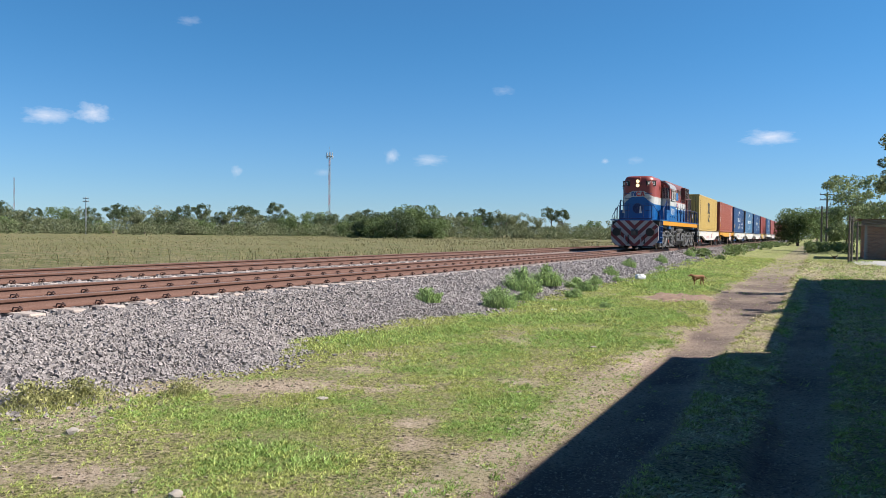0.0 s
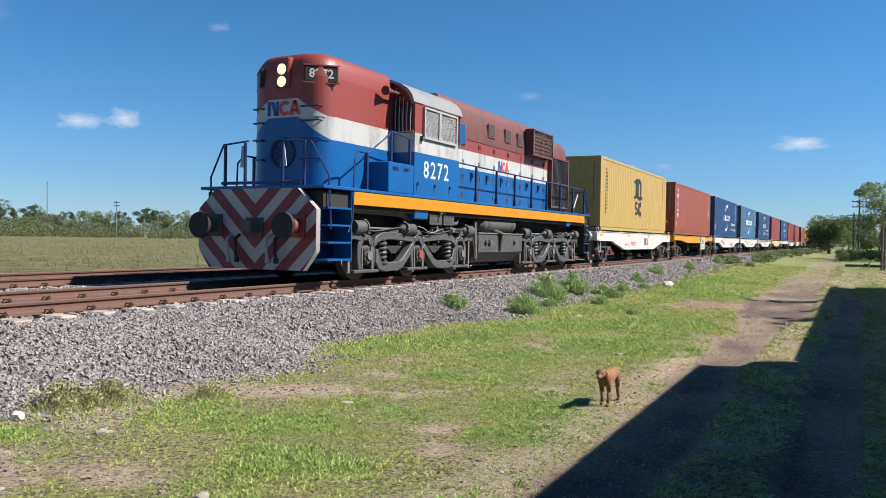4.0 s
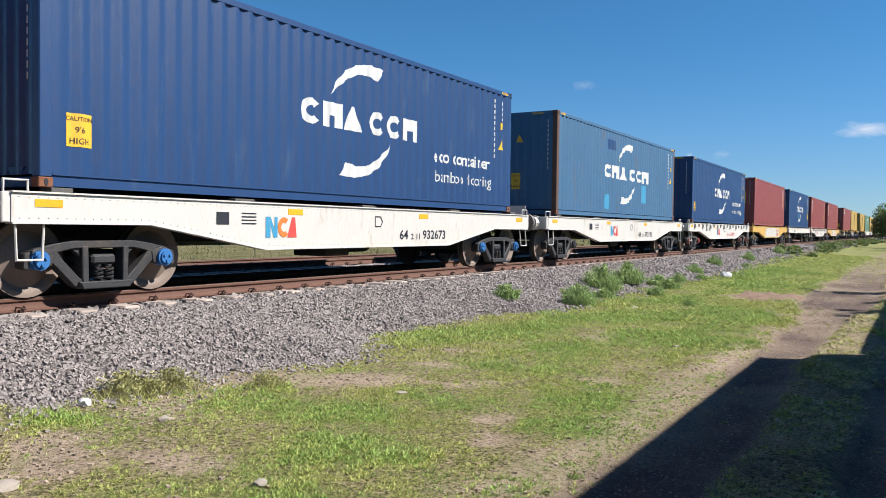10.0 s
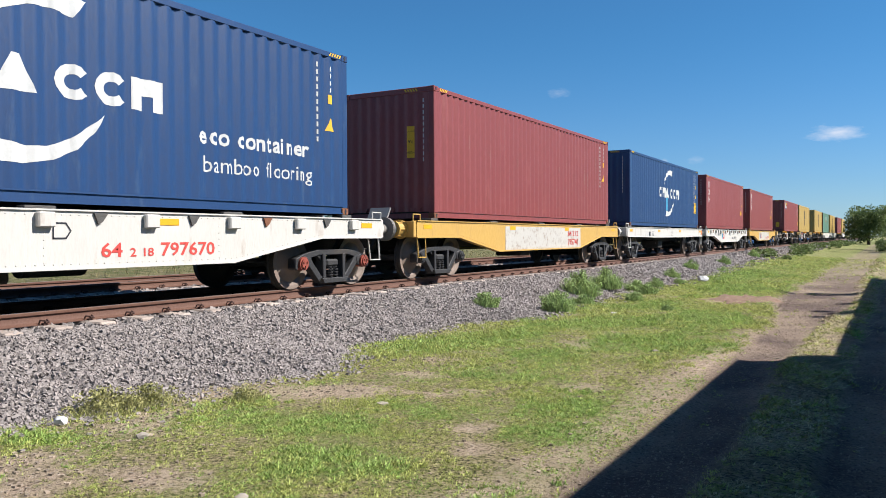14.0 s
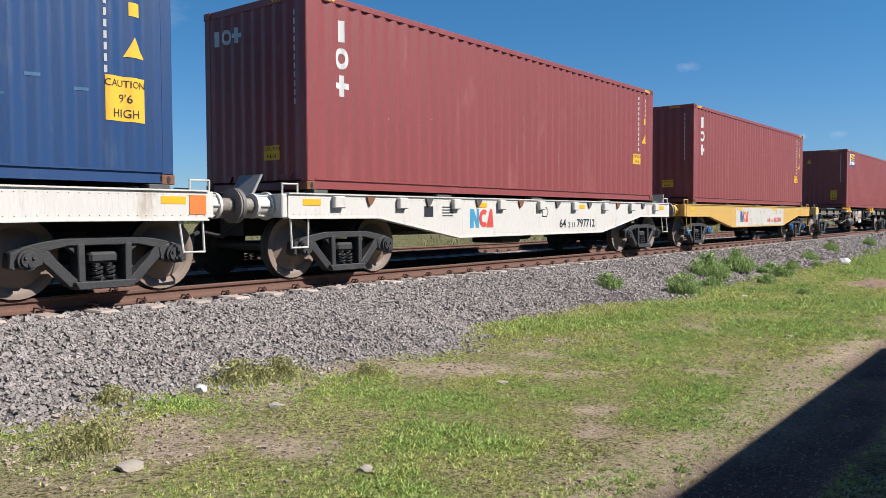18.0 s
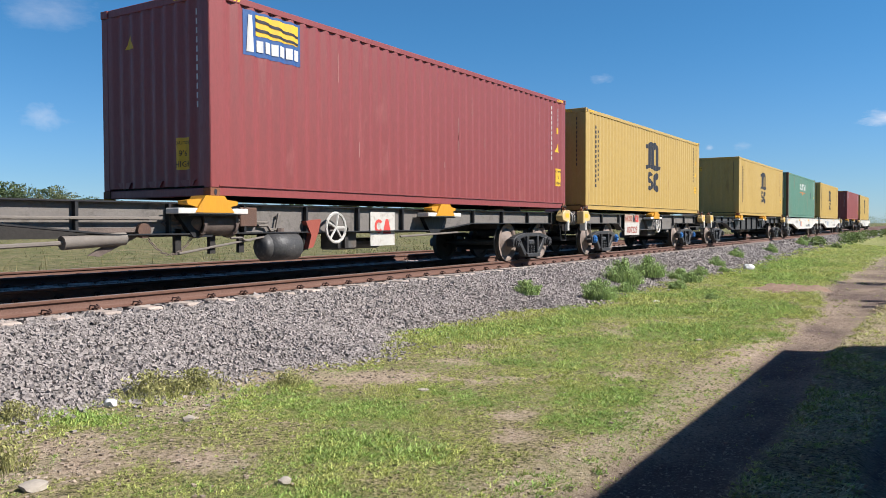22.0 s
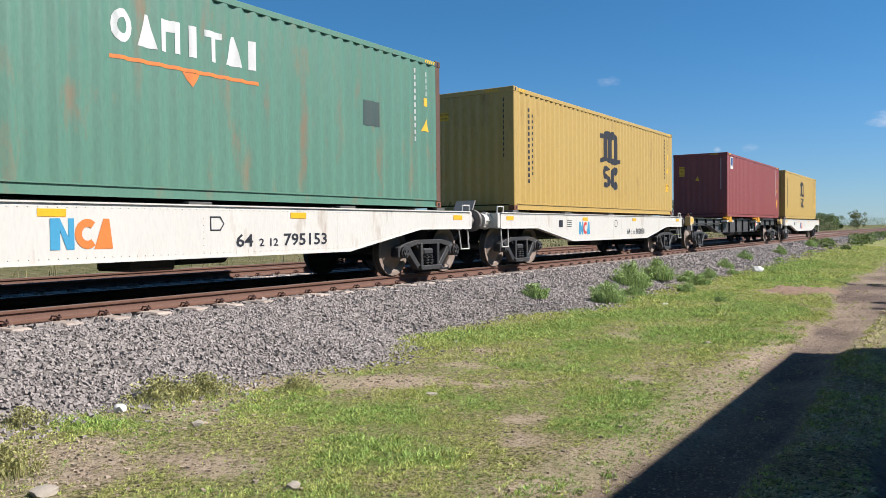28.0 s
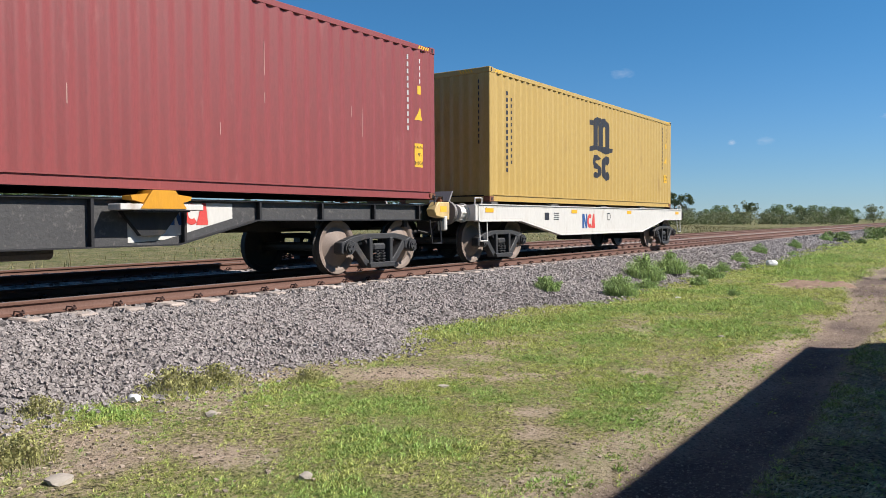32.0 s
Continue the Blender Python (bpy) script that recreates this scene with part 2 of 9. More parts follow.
M["rail_head"] = mat("rail_head", (0.2625, 0.21, 0.1837), (0.1925, 0.1313, 0.105), scale=3, rough=0.45, metal=0.4, bump=0.1)
M["sleeper"] = mat("concrete_sleeper", (0.385, 0.315, 0.2712), (0.315, 0.2625, 0.2275), scale=5, rough=0.9, bump=0.4, vary=0.15)
# greasy fittings, and painted shade on inner wheel discs and plate holes
M["grease_shade"] = mat("greasy_shaded_steel", (0.0394, 0.035, 0.0315), (0.0613, 0.0525, 0.0438), scale=5, rough=0.6, bump=0.2)
M["buffer_grey"] = mat("grimy_grey_steel", (0.2625, 0.2406, 0.2144), (0.175, 0.1488, 0.1269), scale=6, rough=0.7, bump=0.3, dirt=(0.0875, 0.0656, 0.0481), dirt_amount=0.4)
M["buffer_head"] = mat("dusty_buffer_steel", (0.20, 0.185, 0.17), (0.12, 0.11, 0.10), scale=5, rough=0.6, bump=0.2, dirt=(0.05, 0.045, 0.04), dirt_amount=0.3)
M["clip"] = mat("rusty_clip", (0.0569, 0.028, 0.0227), rough=0.8)
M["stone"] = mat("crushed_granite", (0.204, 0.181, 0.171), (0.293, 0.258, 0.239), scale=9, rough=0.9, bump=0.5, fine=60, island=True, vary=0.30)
# far darker than the stones: shade of the gaps between them is painted in
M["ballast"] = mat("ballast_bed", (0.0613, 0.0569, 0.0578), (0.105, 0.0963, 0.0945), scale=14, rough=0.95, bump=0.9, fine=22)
M["bark"] = mat("bark", (0.0875, 0.0656, 0.0481), (0.14, 0.1138, 0.0875), scale=6, rough=0.95, bump=0.6)
M["leaf"] = mat("leaves", (0.1181, 0.1706, 0.0542), (0.1619, 0.2056, 0.0788), scale=0.5, rough=0.7, bump=0, island=True, vary=0.4, through_light=0.35)
M["leaf_dark"] = mat("dark_leaves", (0.0744, 0.1094, 0.0455), (0.1094, 0.1356, 0.0613), scale=0.4, rough=0.7, bump=0, island=True, vary=0.4, through_light=0.35)
# on the far tree line this greyer leaf colour stands in for haze
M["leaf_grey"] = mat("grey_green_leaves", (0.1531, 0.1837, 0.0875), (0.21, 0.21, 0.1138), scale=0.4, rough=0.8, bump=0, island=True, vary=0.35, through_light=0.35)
M["leaf_light"] = mat("light_leaves", (0.185, 0.235, 0.095), (0.25, 0.285, 0.135), scale=0.5, rough=0.7, bump=0, island=True, vary=0.4, through_light=0.35)
M["grass"] = mat("grass_blades", (0.315, 0.375, 0.092), (0.450, 0.440, 0.145), scale=1.6, rough=0.65, bump=0, island=True, vary=0.55, through_light=0.3)
M["grass_lush"] = mat("deep_green_grass_blades", (0.195, 0.330, 0.070), (0.340, 0.420, 0.112), scale=1.8, rough=0.65, bump=0, island=True, vary=0.5, through_light=0.3)
M["grass_dry"] = mat("dry_grass", (0.46, 0.385, 0.235), (0.38, 0.345, 0.170), scale=1.9, rough=0.8, bump=0, island=True, vary=0.45)
M["weed"] = mat("weed_leaves", (0.27, 0.385, 0.130), (0.39, 0.485, 0.215), scale=3, rough=0.65, bump=0, island=True, vary=0.55, through_light=0.35)
M["field_blade"] = mat("field_grass_blades", (0.150, 0.140, 0.050), (0.245, 0.195, 0.100), scale=0.3, rough=0.8, bump=0, island=True, vary=0.5)
M["pebble"] = mat("soil_clods_and_pebbles", (0.2712, 0.21, 0.1531), (0.3675, 0.3019, 0.2363), scale=3, rough=0.95, bump=0, island=True, vary=0.4)
M["steel"] = mat("galvanised_steel", (0.3937, 0.4025, 0.4113), rough=0.5, metal=0.6)
M["brick"] = mat("brick", (0.36, 0.21, 0.155), (0.27, 0.145, 0.105), scale=3, rough=0.9, bump=0.4, vary=0.25)
M["plaster"] = mat("plaster", (0.4375, 0.4113, 0.3675), (0.35, 0.3237, 0.2888), scale=1.5, rough=0.9, bump=0.3)
M["concrete"] = mat("concrete", (0.3675, 0.35, 0.3237), (0.2888, 0.2712, 0.2537), scale=2, rough=0.9, bump=0.3)
M["wood"] = mat("weathered_wood", (0.1488, 0.1225, 0.0963), (0.0963, 0.0788, 0.0613), scale=5, rough=0.9, bump=0.5)
M["fur"] = mat("tan_fur", (0.27, 0.135, 0.06), (0.20, 0.095, 0.045), scale=9, rough=0.9, bump=0.3, fine=90)
M["fur_dark"] = mat("dark_fur", (0.0525, 0.0306, 0.0219), rough=0.8)
M["litter"] = mat("white_plastic", (0.63, 0.63, 0.63), rough=0.4)
M["lamp"] = mat("headlamp_glow", (1.0, 0.85, 0.6), bump=0)
_b = M["lamp"].node_tree.nodes["Principled BSDF"]
_b.inputs["Emission Color"].default_value, _b.inputs["Emission Strength"].default_value = (1.0, 0.66, 0.30, 1), 1.0
M["glass"] = mat("dark_glass", (0.0262, 0.0306, 0.035), rough=0.08, bump=0, spec=0.6)


# ---- mesh helpers ----
def box(bm, x0, x1, y0, y1, z0, z1, bevel=0.0):
    g = bmesh.ops.create_cube(bm, size=1.0, matrix=Matrix.LocRotScale(((x0 + x1) / 2, (y0 + y1) / 2, (z0 + z1) / 2), None,
                              (abs(x1 - x0), abs(y1 - y0), abs(z1 - z0))))
    if bevel:
        es = list({e for v in g["verts"] for e in v.link_edges})
        bmesh.ops.bevel(bm, geom=es, offset=bevel, segments=1, affect="EDGES")
    return bm


def rod(bm, a, b, r, n=8, r2=None):
    a, b = Vector(a), Vector(b)
    d = b - a
    m = Matrix.Translation((a + b) / 2) @ d.to_track_quat("Z", "Y").to_matrix().to_4x4()
    bmesh.ops.create_cone(bm, cap_ends=True, segments=n, radius1=r, radius2=r if r2 is None else r2, depth=d.length, matrix=m)
    return bm


def pipe(bm, pts, r, n=6):
    """A round bar swept along a bent line as one skin with closed ends."""
    p = [Vector(q) for q in pts]
    up, rings = None, []
    for i, q in enumerate(p):
        a = (q - p[i - 1]).normalized() if i else (p[1] - p[0]).normalized()
        b = (p[i + 1] - q).normalized() if i + 1 < len(p) else a
        d = (a + b).normalized()
        if up is None:
            up = d.orthogonal().normalized()
        up = (up - d * up.dot(d)).normalized()
        side = d.cross(up)
        wide = min(1.6, 1.0 / max(0.4, d.dot(a)))
        rings.append([bm.verts.new(q + (up * math.cos(2 * math.pi * k / n) + side * math.sin(2 * math.pi * k / n)) * r * wide) for k in range(n)])
    for a, b in zip(rings, rings[1:]):
        for k in range(n):
            bm.faces.new((a[k], a[(k + 1) % n], b[(k + 1) % n], b[k]))
    bm.faces.new(rings[0][::-1])
    bm.faces.new(rings[-1])
    return bm


def rect_ring(bm, x0, x1, y0, y1, z0, z1, w):
    """A mitred rectangular frame in the (y, z) plane."""
    corners = ((y0, z0, 1, 1), (y1, z0, -1, 1), (y1, z1, -1, -1), (y0, z1, 1, -1))
    loops = [[bm.verts.new((x, y + k * a * w, z + k * b * w)) for y, z, a, b in corners] for x, k in ((x0, 0), (x1, 0), (x1, 1), (x0, 1))]
    for a, b in zip(loops, loops[1:] + loops[:1]):
        for k in range(4):
            bm.faces.new((a[k], a[(k + 1) % 4], b[(k + 1) % 4], b[k]))
    return bm


def prism(bm, pts, a0, a1, axis="x"):
    """A flat outline swept from a0 to a1 along an axis; pts are (y, z) for x, (x, z) for y, (x, y) for z."""
    def at(p, a):
        return {"x": (a, p[0], p[1]), "y": (p[0], a, p[1]), "z": (p[0], p[1], a)}[axis]
    lo = [bm.verts.new(at(p, a0)) for p in pts]
    hi = [bm.verts.new(at(p, a1)) for p in pts]
    k = len(pts)
    for i in range(k):
        bm.faces.new((lo[i], lo[(i + 1) % k], hi[(i + 1) % k], hi[i]))
    bm.faces.new(lo[::-1])
    bm.faces.new(hi)
    return bm


def ribbon(bm, pts, widths, x0, x1):
    """A bar of changing width that follows a line in (y, z), with mitred joints."""
    n = len(pts)
    left, right = [], []
    for i in range(n):
        a, b = Vector(pts[max(0, i - 1)]), Vector(pts[min(n - 1, i + 1)])
        d = (b - a).normalized()
        w = widths[i] / 2
        left.append((pts[i][0] - d.y * w, pts[i][1] + d.x * w))
        right.append((pts[i][0] + d.y * w, pts[i][1] - d.x * w))
    return prism(bm, left + right[::-1], x0, x1)


def eased(bm, offset=0.012):
    """Break the hard edges of a casting."""
    bmesh.ops.recalc_face_normals(bm, faces=bm.faces[:])
    es = [e for e in bm.edges if len(e.link_faces) == 2 and e.calc_face_angle(0.0) > 0.9]
    bmesh.ops.bevel(bm, geom=es, offset=offset, segments=1, affect="EDGES", clamp_overlap=True)
    return bm


def mesh_of(name, bm, material, smooth=False):
    """Round faces shade smoothly; edges sharper than 34 degrees stay crisp unless smooth is asked for."""
    bmesh.ops.recalc_face_normals(bm, faces=bm.faces[:])
    for e in bm.edges:
        e.smooth = smooth or (len(e.link_faces) == 2 and 0.01 < e.calc_face_angle(3.0) < 0.6)
    for f in bm.faces:
        f.smooth = any(e.smooth for e in f.edges)
    me = bpy.data.meshes.new(name)
    bm.to_mesh(me)
    bm.free()
    me.materials.append(material)
    return me


def part(name, bm, material, parent=None, label="", smooth=False):
    ob = new(name, mesh_of(name, bm, material, smooth) if isinstance(bm, bmesh.types.BMesh) else bm)
    if parent is not None:
        ob.parent = parent
    if label:
        ob["label"] = label
    return ob


def thing(name, label, category, group="", at=None, kind=""):
    ob = new(name)
    ob.empty_display_size = 0.3
    if at is not None:
        ob.matrix_basis = at
    return tagged(ob, label, category, group, kind)


def soup(name, verts, faces, material, smooth=False):
    me = bpy.data.meshes.new(name)
    v = np.asarray(verts, dtype=np.float32)
    f = np.asarray(faces, dtype=np.int32)
    k = f.shape[1]
    me.vertices.add(len(v))
    me.vertices.foreach_set("co", v.ravel())
    me.loops.add(f.size)
    me.loops.foreach_set("vertex_index", f.ravel())
    me.polygons.add(len(f))
    me.polygons.foreach_set("loop_start", np.arange(0, f.size, k, dtype=np.int32))
    me.polygons.foreach_set("use_smooth", np.full(len(f), smooth))
    me.update(calc_edges=True)
    me.materials.append(material)
    return me


def B():
    return bmesh.new()


# ---- setting ----
def value_noise(x, y, seed):
    rs = np.random.RandomState(seed)
    tab = rs.rand(64, 64)
    xi, yi = np.floor(x).astype(int), np.floor(y).astype(int)
    fx, fy = x - xi, y - yi
    fx, fy = fx * fx * (3 - 2 * fx), fy * fy * (3 - 2 * fy)
    a, b = tab[xi % 64, yi % 64], tab[(xi + 1) % 64, yi % 64]
    c, d = tab[xi % 64, (yi + 1) % 64], tab[(xi + 1) % 64, (yi + 1) % 64]
    return (a * (1 - fx) + b * fx) * (1 - fy) + (c * (1 - fx) + d * fx) * fy


def fbm(x, y, seed=1):
    return (value_noise(x, y, seed) * 0.5 + value_noise(x * 2.1, y * 2.1, seed + 1) * 0.27
            + value_noise(x * 4.3, y * 4.3, seed + 2) * 0.15 + value_noise(x * 9, y * 9, seed + 3) * 0.08)


def smooth(lo, hi, v):
    k = np.clip((v - lo) / (hi - lo), 0, 1)
    return k * k * (3 - 2 * k)


def toe(y):
    """Where the ballast slope meets the turf."""
    wobble = 0.35 * (value_noise(y * 0.45, y * 0 + 3.3, 5) - 0.5) + 0.25 * (value_noise(y * 1.7, y * 0 + 1.3, 6) - 0.5)
    return (-6.45 + wobble + 0.50 * np.exp(-((y - 7.6) / 0.75) ** 2) - 0.50 * smooth(8.5, 9.5, y) * (1 - smooth(12.6, 14.2, y))
            + 0.35 * np.exp(-((y - 15.0) / 0.9) ** 2))


def rut(x, y):
    """1 on the bare wheel tracks of the dirt lane."""
    w = 0.25 * (value_noise(y * 0.3, x * 0.9, 11) - 0.5) + 0.10 * (value_noise(y * 1.9, x * 3.1, 12) - 0.5)
    far = smooth(16, 50, y)
    wide = smooth(14, 24, y)
    a = smooth(-2.0 - 0.85 * wide, -1.75 - 0.7 * wide, x + w) * (1 - smooth(-1.25 + 0.25 * wide, -1.0 + 0.35 * wide, x + w))
    b = smooth(-0.45, -0.3, x + w) * (1 - smooth(0.12, 0.3, x + w)) * (1 - far)
    return np.maximum(a, b)


def tussocks(x, y):
    """1 on the tussocks of the trodden strip."""
    return smooth(0.40, 0.53, fbm(x * 2.4, y * 2.0, 95))


def middle(x, y):
    """1 on the trodden strip between the wheel tracks."""
    return smooth(-1.35, -1.0, x) * (1 - smooth(-0.5, -0.3, x)) * (1 - smooth(34, 46, y))


LUSH = ((-4.4, 5.3, 0.75, 0.45), (-3.4, 4.5, 0.55, 0.4), (-5.9, 10.0, 0.55, 1.0), (-5.3, 11.5, 0.6, 1.0), (-2.65, 6.9, 0.35, 0.42), (-2.5, 6.0, 0.28, 0.3), (-4.1, 10.0, 0.7, 0.55),
        (-3.8, 8.2, 0.6, 0.35), (-6.0, 3.9, 0.3, 0.22), (-3.7, 6.3, 0.45, 0.28), (-3.0, 12.0, 0.8, 0.9), (-4.6, 14.2, 1.0, 1.1), (-3.3, 16.3, 0.8, 1.2), (-4.8, 18.5, 0.7, 1.5),
        (-4.3, 25.5, 1.0, 2.5), (-5.2, 33.0, 1.0, 5.0), (-3.0, 3.4, 0.4, 0.25))
BARE = ((-4.86, 6.69, 0.5, 0.42), (-5.45, 6.4, 0.45, 0.40), (-5.75, 5.0, 0.34, 0.5), (-6.05, 5.6, 0.3, 0.4), (-4.15, 7.0, 0.35, 0.22), (-4.7, 7.7, 0.35, 0.36), (-5.1, 3.2, 0.6, 0.45), (-5.6, 4.65, 0.5, 0.28), (-3.05, 5.9, 0.24, 0.18), (-2.85, 5.35, 0.28, 0.2),
        (-2.95, 8.1, 0.3, 0.3), (-3.35, 4.75, 0.2, 0.14), (-3.2, 20.9, 1.1, 2.0), (-4.0, 11.2, 0.25, 0.2), (-5.0, 9.0, 0.3, 0.18), (-3.9, 7.2, 0.3, 0.16), (-4.3, 3.6, 0.5, 0.3))


def spots(table, x, y):
    wx = x + 0.5 * (fbm(x * 1.7, y * 1.7, 41) - 0.5) + 0.30 * (fbm(x * 5.0, y * 5.0, 43) - 0.5)
    wy = y + 0.5 * (fbm(x * 1.7, y * 1.7, 47) - 0.5) + 0.30 * (fbm(x * 5.0, y * 5.0, 49) - 0.5)
    v = 0 * x
    for cx, cy, rx, ry in table:
        v = np.maximum(v, np.exp(-np.minimum(((wx - cx) / rx) ** 2 + ((wy - cy) / ry) ** 2, 30.0) ** 1.5))
    return v


def lush(x, y):
    """1 where the grass is dense and deep green."""
    return np.clip(spots(LUSH, x, y) * 1.1 + (0.35 + 0.30 * smooth(8.5, 12, y)) * smooth(0.44, 0.66, fbm(x * 1.1 + 9, y * 0.9, 23)), 0, 1) * (1 - rut(x, y)) * smooth(-0.2, 0.1, x - toe(y))


def turf(x, y):
    """0 bare soil to 1 dense grass."""
    n = fbm(x * 1.0, y * 0.8, 21)
    g = 0.46 + 0.40 * smooth(0.32, 0.60, n) + 0.15 * smooth(9, 16, y)
    g = g * (1 - 0.88 * spots(BARE, x, y)) + 0.75 * spots(LUSH, x, y)
    edge = smooth(-2.5, -2.1, x + 0.5 * (fbm(x * 1.3, y * 1.3, 35) - 0.5)) * (1 - smooth(-2.0, -1.6, x)) * (1 - smooth(10, 17, y))
    left = (1 - smooth(-5.4, -4.4, x)) * (1 - smooth(4.0, 5.2, y))
    return np.clip(g * (1 - 0.85 * edge) * (1 - 0.35 * left) * (1 - 0.90 * rut(x, y) * (1 - 0.35 * smooth(24, 52, y))) * (1 - 0.6 * smooth(-1.3, -1.0, x) * smooth(11, 13, y) * (1 - smooth(48, 62, y))), 0, 1)


def ground_material():
    m = bpy.data.materials.new("turf_and_soil")
    m.use_nodes = True
    n, l = m.node_tree.nodes, m.node_tree.links
    b = n["Principled BSDF"]
    b.inputs["Roughness"].default_value, b.inputs["Specular IOR Level"].default_value = 0.95, 0.15
    co = n.new("ShaderNodeTexCoord")

    def noise_at(s, d=5.0, r=0.6):
        k = n.new("ShaderNodeTexNoise")
        k.inputs["Scale"].default_value, k.inputs["Detail"].default_value, k.inputs["Roughness"].default_value = s, d, r
        l.new(co.outputs["Object"], k.inputs["Vector"])
        return k.outputs["Fac"]

    def rng(src, lo, hi, a=0.0, z=1.0):
        k = n.new("ShaderNodeMapRange")
        for i, v in enumerate((lo, hi, a, z)):
            k.inputs[i + 1].default_value = v
        l.new(src, k.inputs[0])
        return k.outputs[0]

    def mix(fac, a, c):
        k = n.new("ShaderNodeMix")
        k.data_type = "RGBA"
        l.new(fac, k.inputs[0])
        for sock, v in ((k.inputs[6], a), (k.inputs[7], c)):
            if isinstance(v, tuple):
                sock.default_value = rgb(v)
            else:
                l.new(v, sock)
        return k.outputs[2]

    def attr(name):
        k = n.new("ShaderNodeAttribute")
        k.attribute_name = name
        return k.outputs["Fac"]

    add = n.new("ShaderNodeMath")
    add.operation = "ADD"
    l.new(attr("turf"), add.inputs[0])
    l.new(rng(noise_at(11.0, 6.0, 0.8), 0.3, 0.7, -0.40, 0.40), add.inputs[1])
    soil = mix(rng(noise_at(1.3), 0.35, 0.65), (0.498, 0.385, 0.282), (0.404, 0.310, 0.226))
    soil = mix(rng(noise_at(28.200, 4.700, 0.752), 0.52, 0.60), soil, (0.132, 0.094, 0.064))
    soil = mix(rng(noise_at(41.360, 3.760, 0.705), 0.58, 0.64), soil, (0.545, 0.461, 0.376))
    thatch = mix(rng(noise_at(24.440, 4.700, 0.752), 0.42, 0.60), (0.211, 0.197, 0.080), (0.432, 0.352, 0.211))
    # near-black specks put the shade between tufts into the ground colour
    thatch = mix(rng(noise_at(31.960, 4.700, 0.752), 0.50, 0.57), thatch, (0.047, 0.045, 0.019))
    deep = mix(rng(noise_at(37.600, 3.760, 0.705), 0.40, 0.62), (0.235, 0.287, 0.070), (0.099, 0.136, 0.030))
    col = mix(rng(add.outputs[0], 0.15, 0.60), soil, thatch)
    col = mix(attr("lush"), col, deep)
    gravel = mix(rng(noise_at(55.0, 3.0), 0.35, 0.7), (0.140, 0.098, 0.086), (0.058, 0.040, 0.037))
    gravel = mix(rng(noise_at(2.0), 0.4, 0.7), gravel, (0.150, 0.108, 0.090))
    gravel = mix(rng(noise_at(38.0, 4.0, 0.8), 0.57, 0.62), gravel, (0.32, 0.25, 0.215))
    col = mix(attr("rut"), col, gravel)
    field = mix(rng(noise_at(0.12), 0.35, 0.65), (0.1356, 0.1313, 0.0508), (0.1881, 0.1557, 0.0831))
    field = mix(rng(noise_at(0.9625, 5.25, 0.7438), 0.48, 0.56), field, (0.0875, 0.1006, 0.0306))
    field = mix(rng(noise_at(2.625, 5.25, 0.7438), 0.54, 0.60), field, (0.0394, 0.0438, 0.0158))
    field = mix(rng(noise_at(1.925, 5.25, 0.7438), 0.56, 0.62), field, (0.2625, 0.2056, 0.1225))
    col = mix(attr("field"), col, field)
    l.new(col, b.inputs["Base Color"])
    bp = n.new("ShaderNodeBump")
    bp.inputs["Strength"].default_value, bp.inputs["Distance"].default_value = 1.0, 0.05
    l.new(noise_at(24.0, 6.0, 0.8), bp.inputs["Height"])
    l.new(bp.outputs[0], b.inputs["Normal"])
    return m


def lines(*spans):
    out = []
    for a, b, s in spans:
        out += list(np.arange(a, b - 1e-6, s))
    out.append(spans[-1][1])
    return np.array(out)


def ground_z(x, y):
    """Height of the turf and the lane beside the track."""
    return 0.05 * (fbm(x * 0.5, y * 0.5, 31) - 0.5) * smooth(-9, -7, x) * (1 - smooth(60, 80, y)) - 0.07 * rut(x, y) * (1 - smooth(80, 120, y)) + 0.225 * smooth(26, 60, y) * np.exp(-((x + 6.6) / 1.6) ** 2)


def build_ground():
    xs = lines((-3000, -300, 300), (-300, -40, 20), (-40, -9, 1.5), (-9, 4.0, 0.16), (4, 40, 3), (40, 3000, 400))
    ys = lines((-600, -20, 40), (-20, 1, 2), (1, 30, 0.16), (30, 70, 0.6), (70, 400, 15), (400, 4600, 350))
    X, Y = np.meshgrid(xs, ys, indexing="ij")
    Z = ground_z(X, Y)
    Z = Z + 0.30 * (1 - smooth(-19, -16, X))
    v = np.stack([X, Y, Z], -1).reshape(-1, 3)
    nx, ny = len(xs), len(ys)
    i = (np.arange(nx - 1)[:, None] * ny + np.arange(ny - 1)[None]).ravel()
    me = soup("ground", v, np.stack([i, i + ny, i + ny + 1, i + 1], -1), ground_material(), True)
    for key, val in (("turf", turf(X, Y)), ("lush", np.maximum(0.75 * lush(X, Y), 0.60 * smooth(13, 26, Y) * turf(X, Y) ** 0.7 * (1 - 0.7 * middle(X, Y)))), ("rut", np.maximum(0.4 * smooth(-1.35, -1.0, X) * (1 - tussocks(X, Y)) * (1 - smooth(13, 17, Y)), rut(X, Y)) * (0.92 - 0.52 * smooth(22, 52, Y)) * (0.45 + 0.55 * smooth(0.3, 0.6, fbm(X * 1.1, Y * 0.5, 63)))), ("field", 1 - smooth(-18, -16, X))):
        at = me.attributes.new(key, "FLOAT", "POINT")
        at.data.foreach_set("value", val.astype(np.float32).ravel())
    tagged(new("ground", me), "patchy grass and bare soil with a rutted dirt lane", "ground", kind="structure")


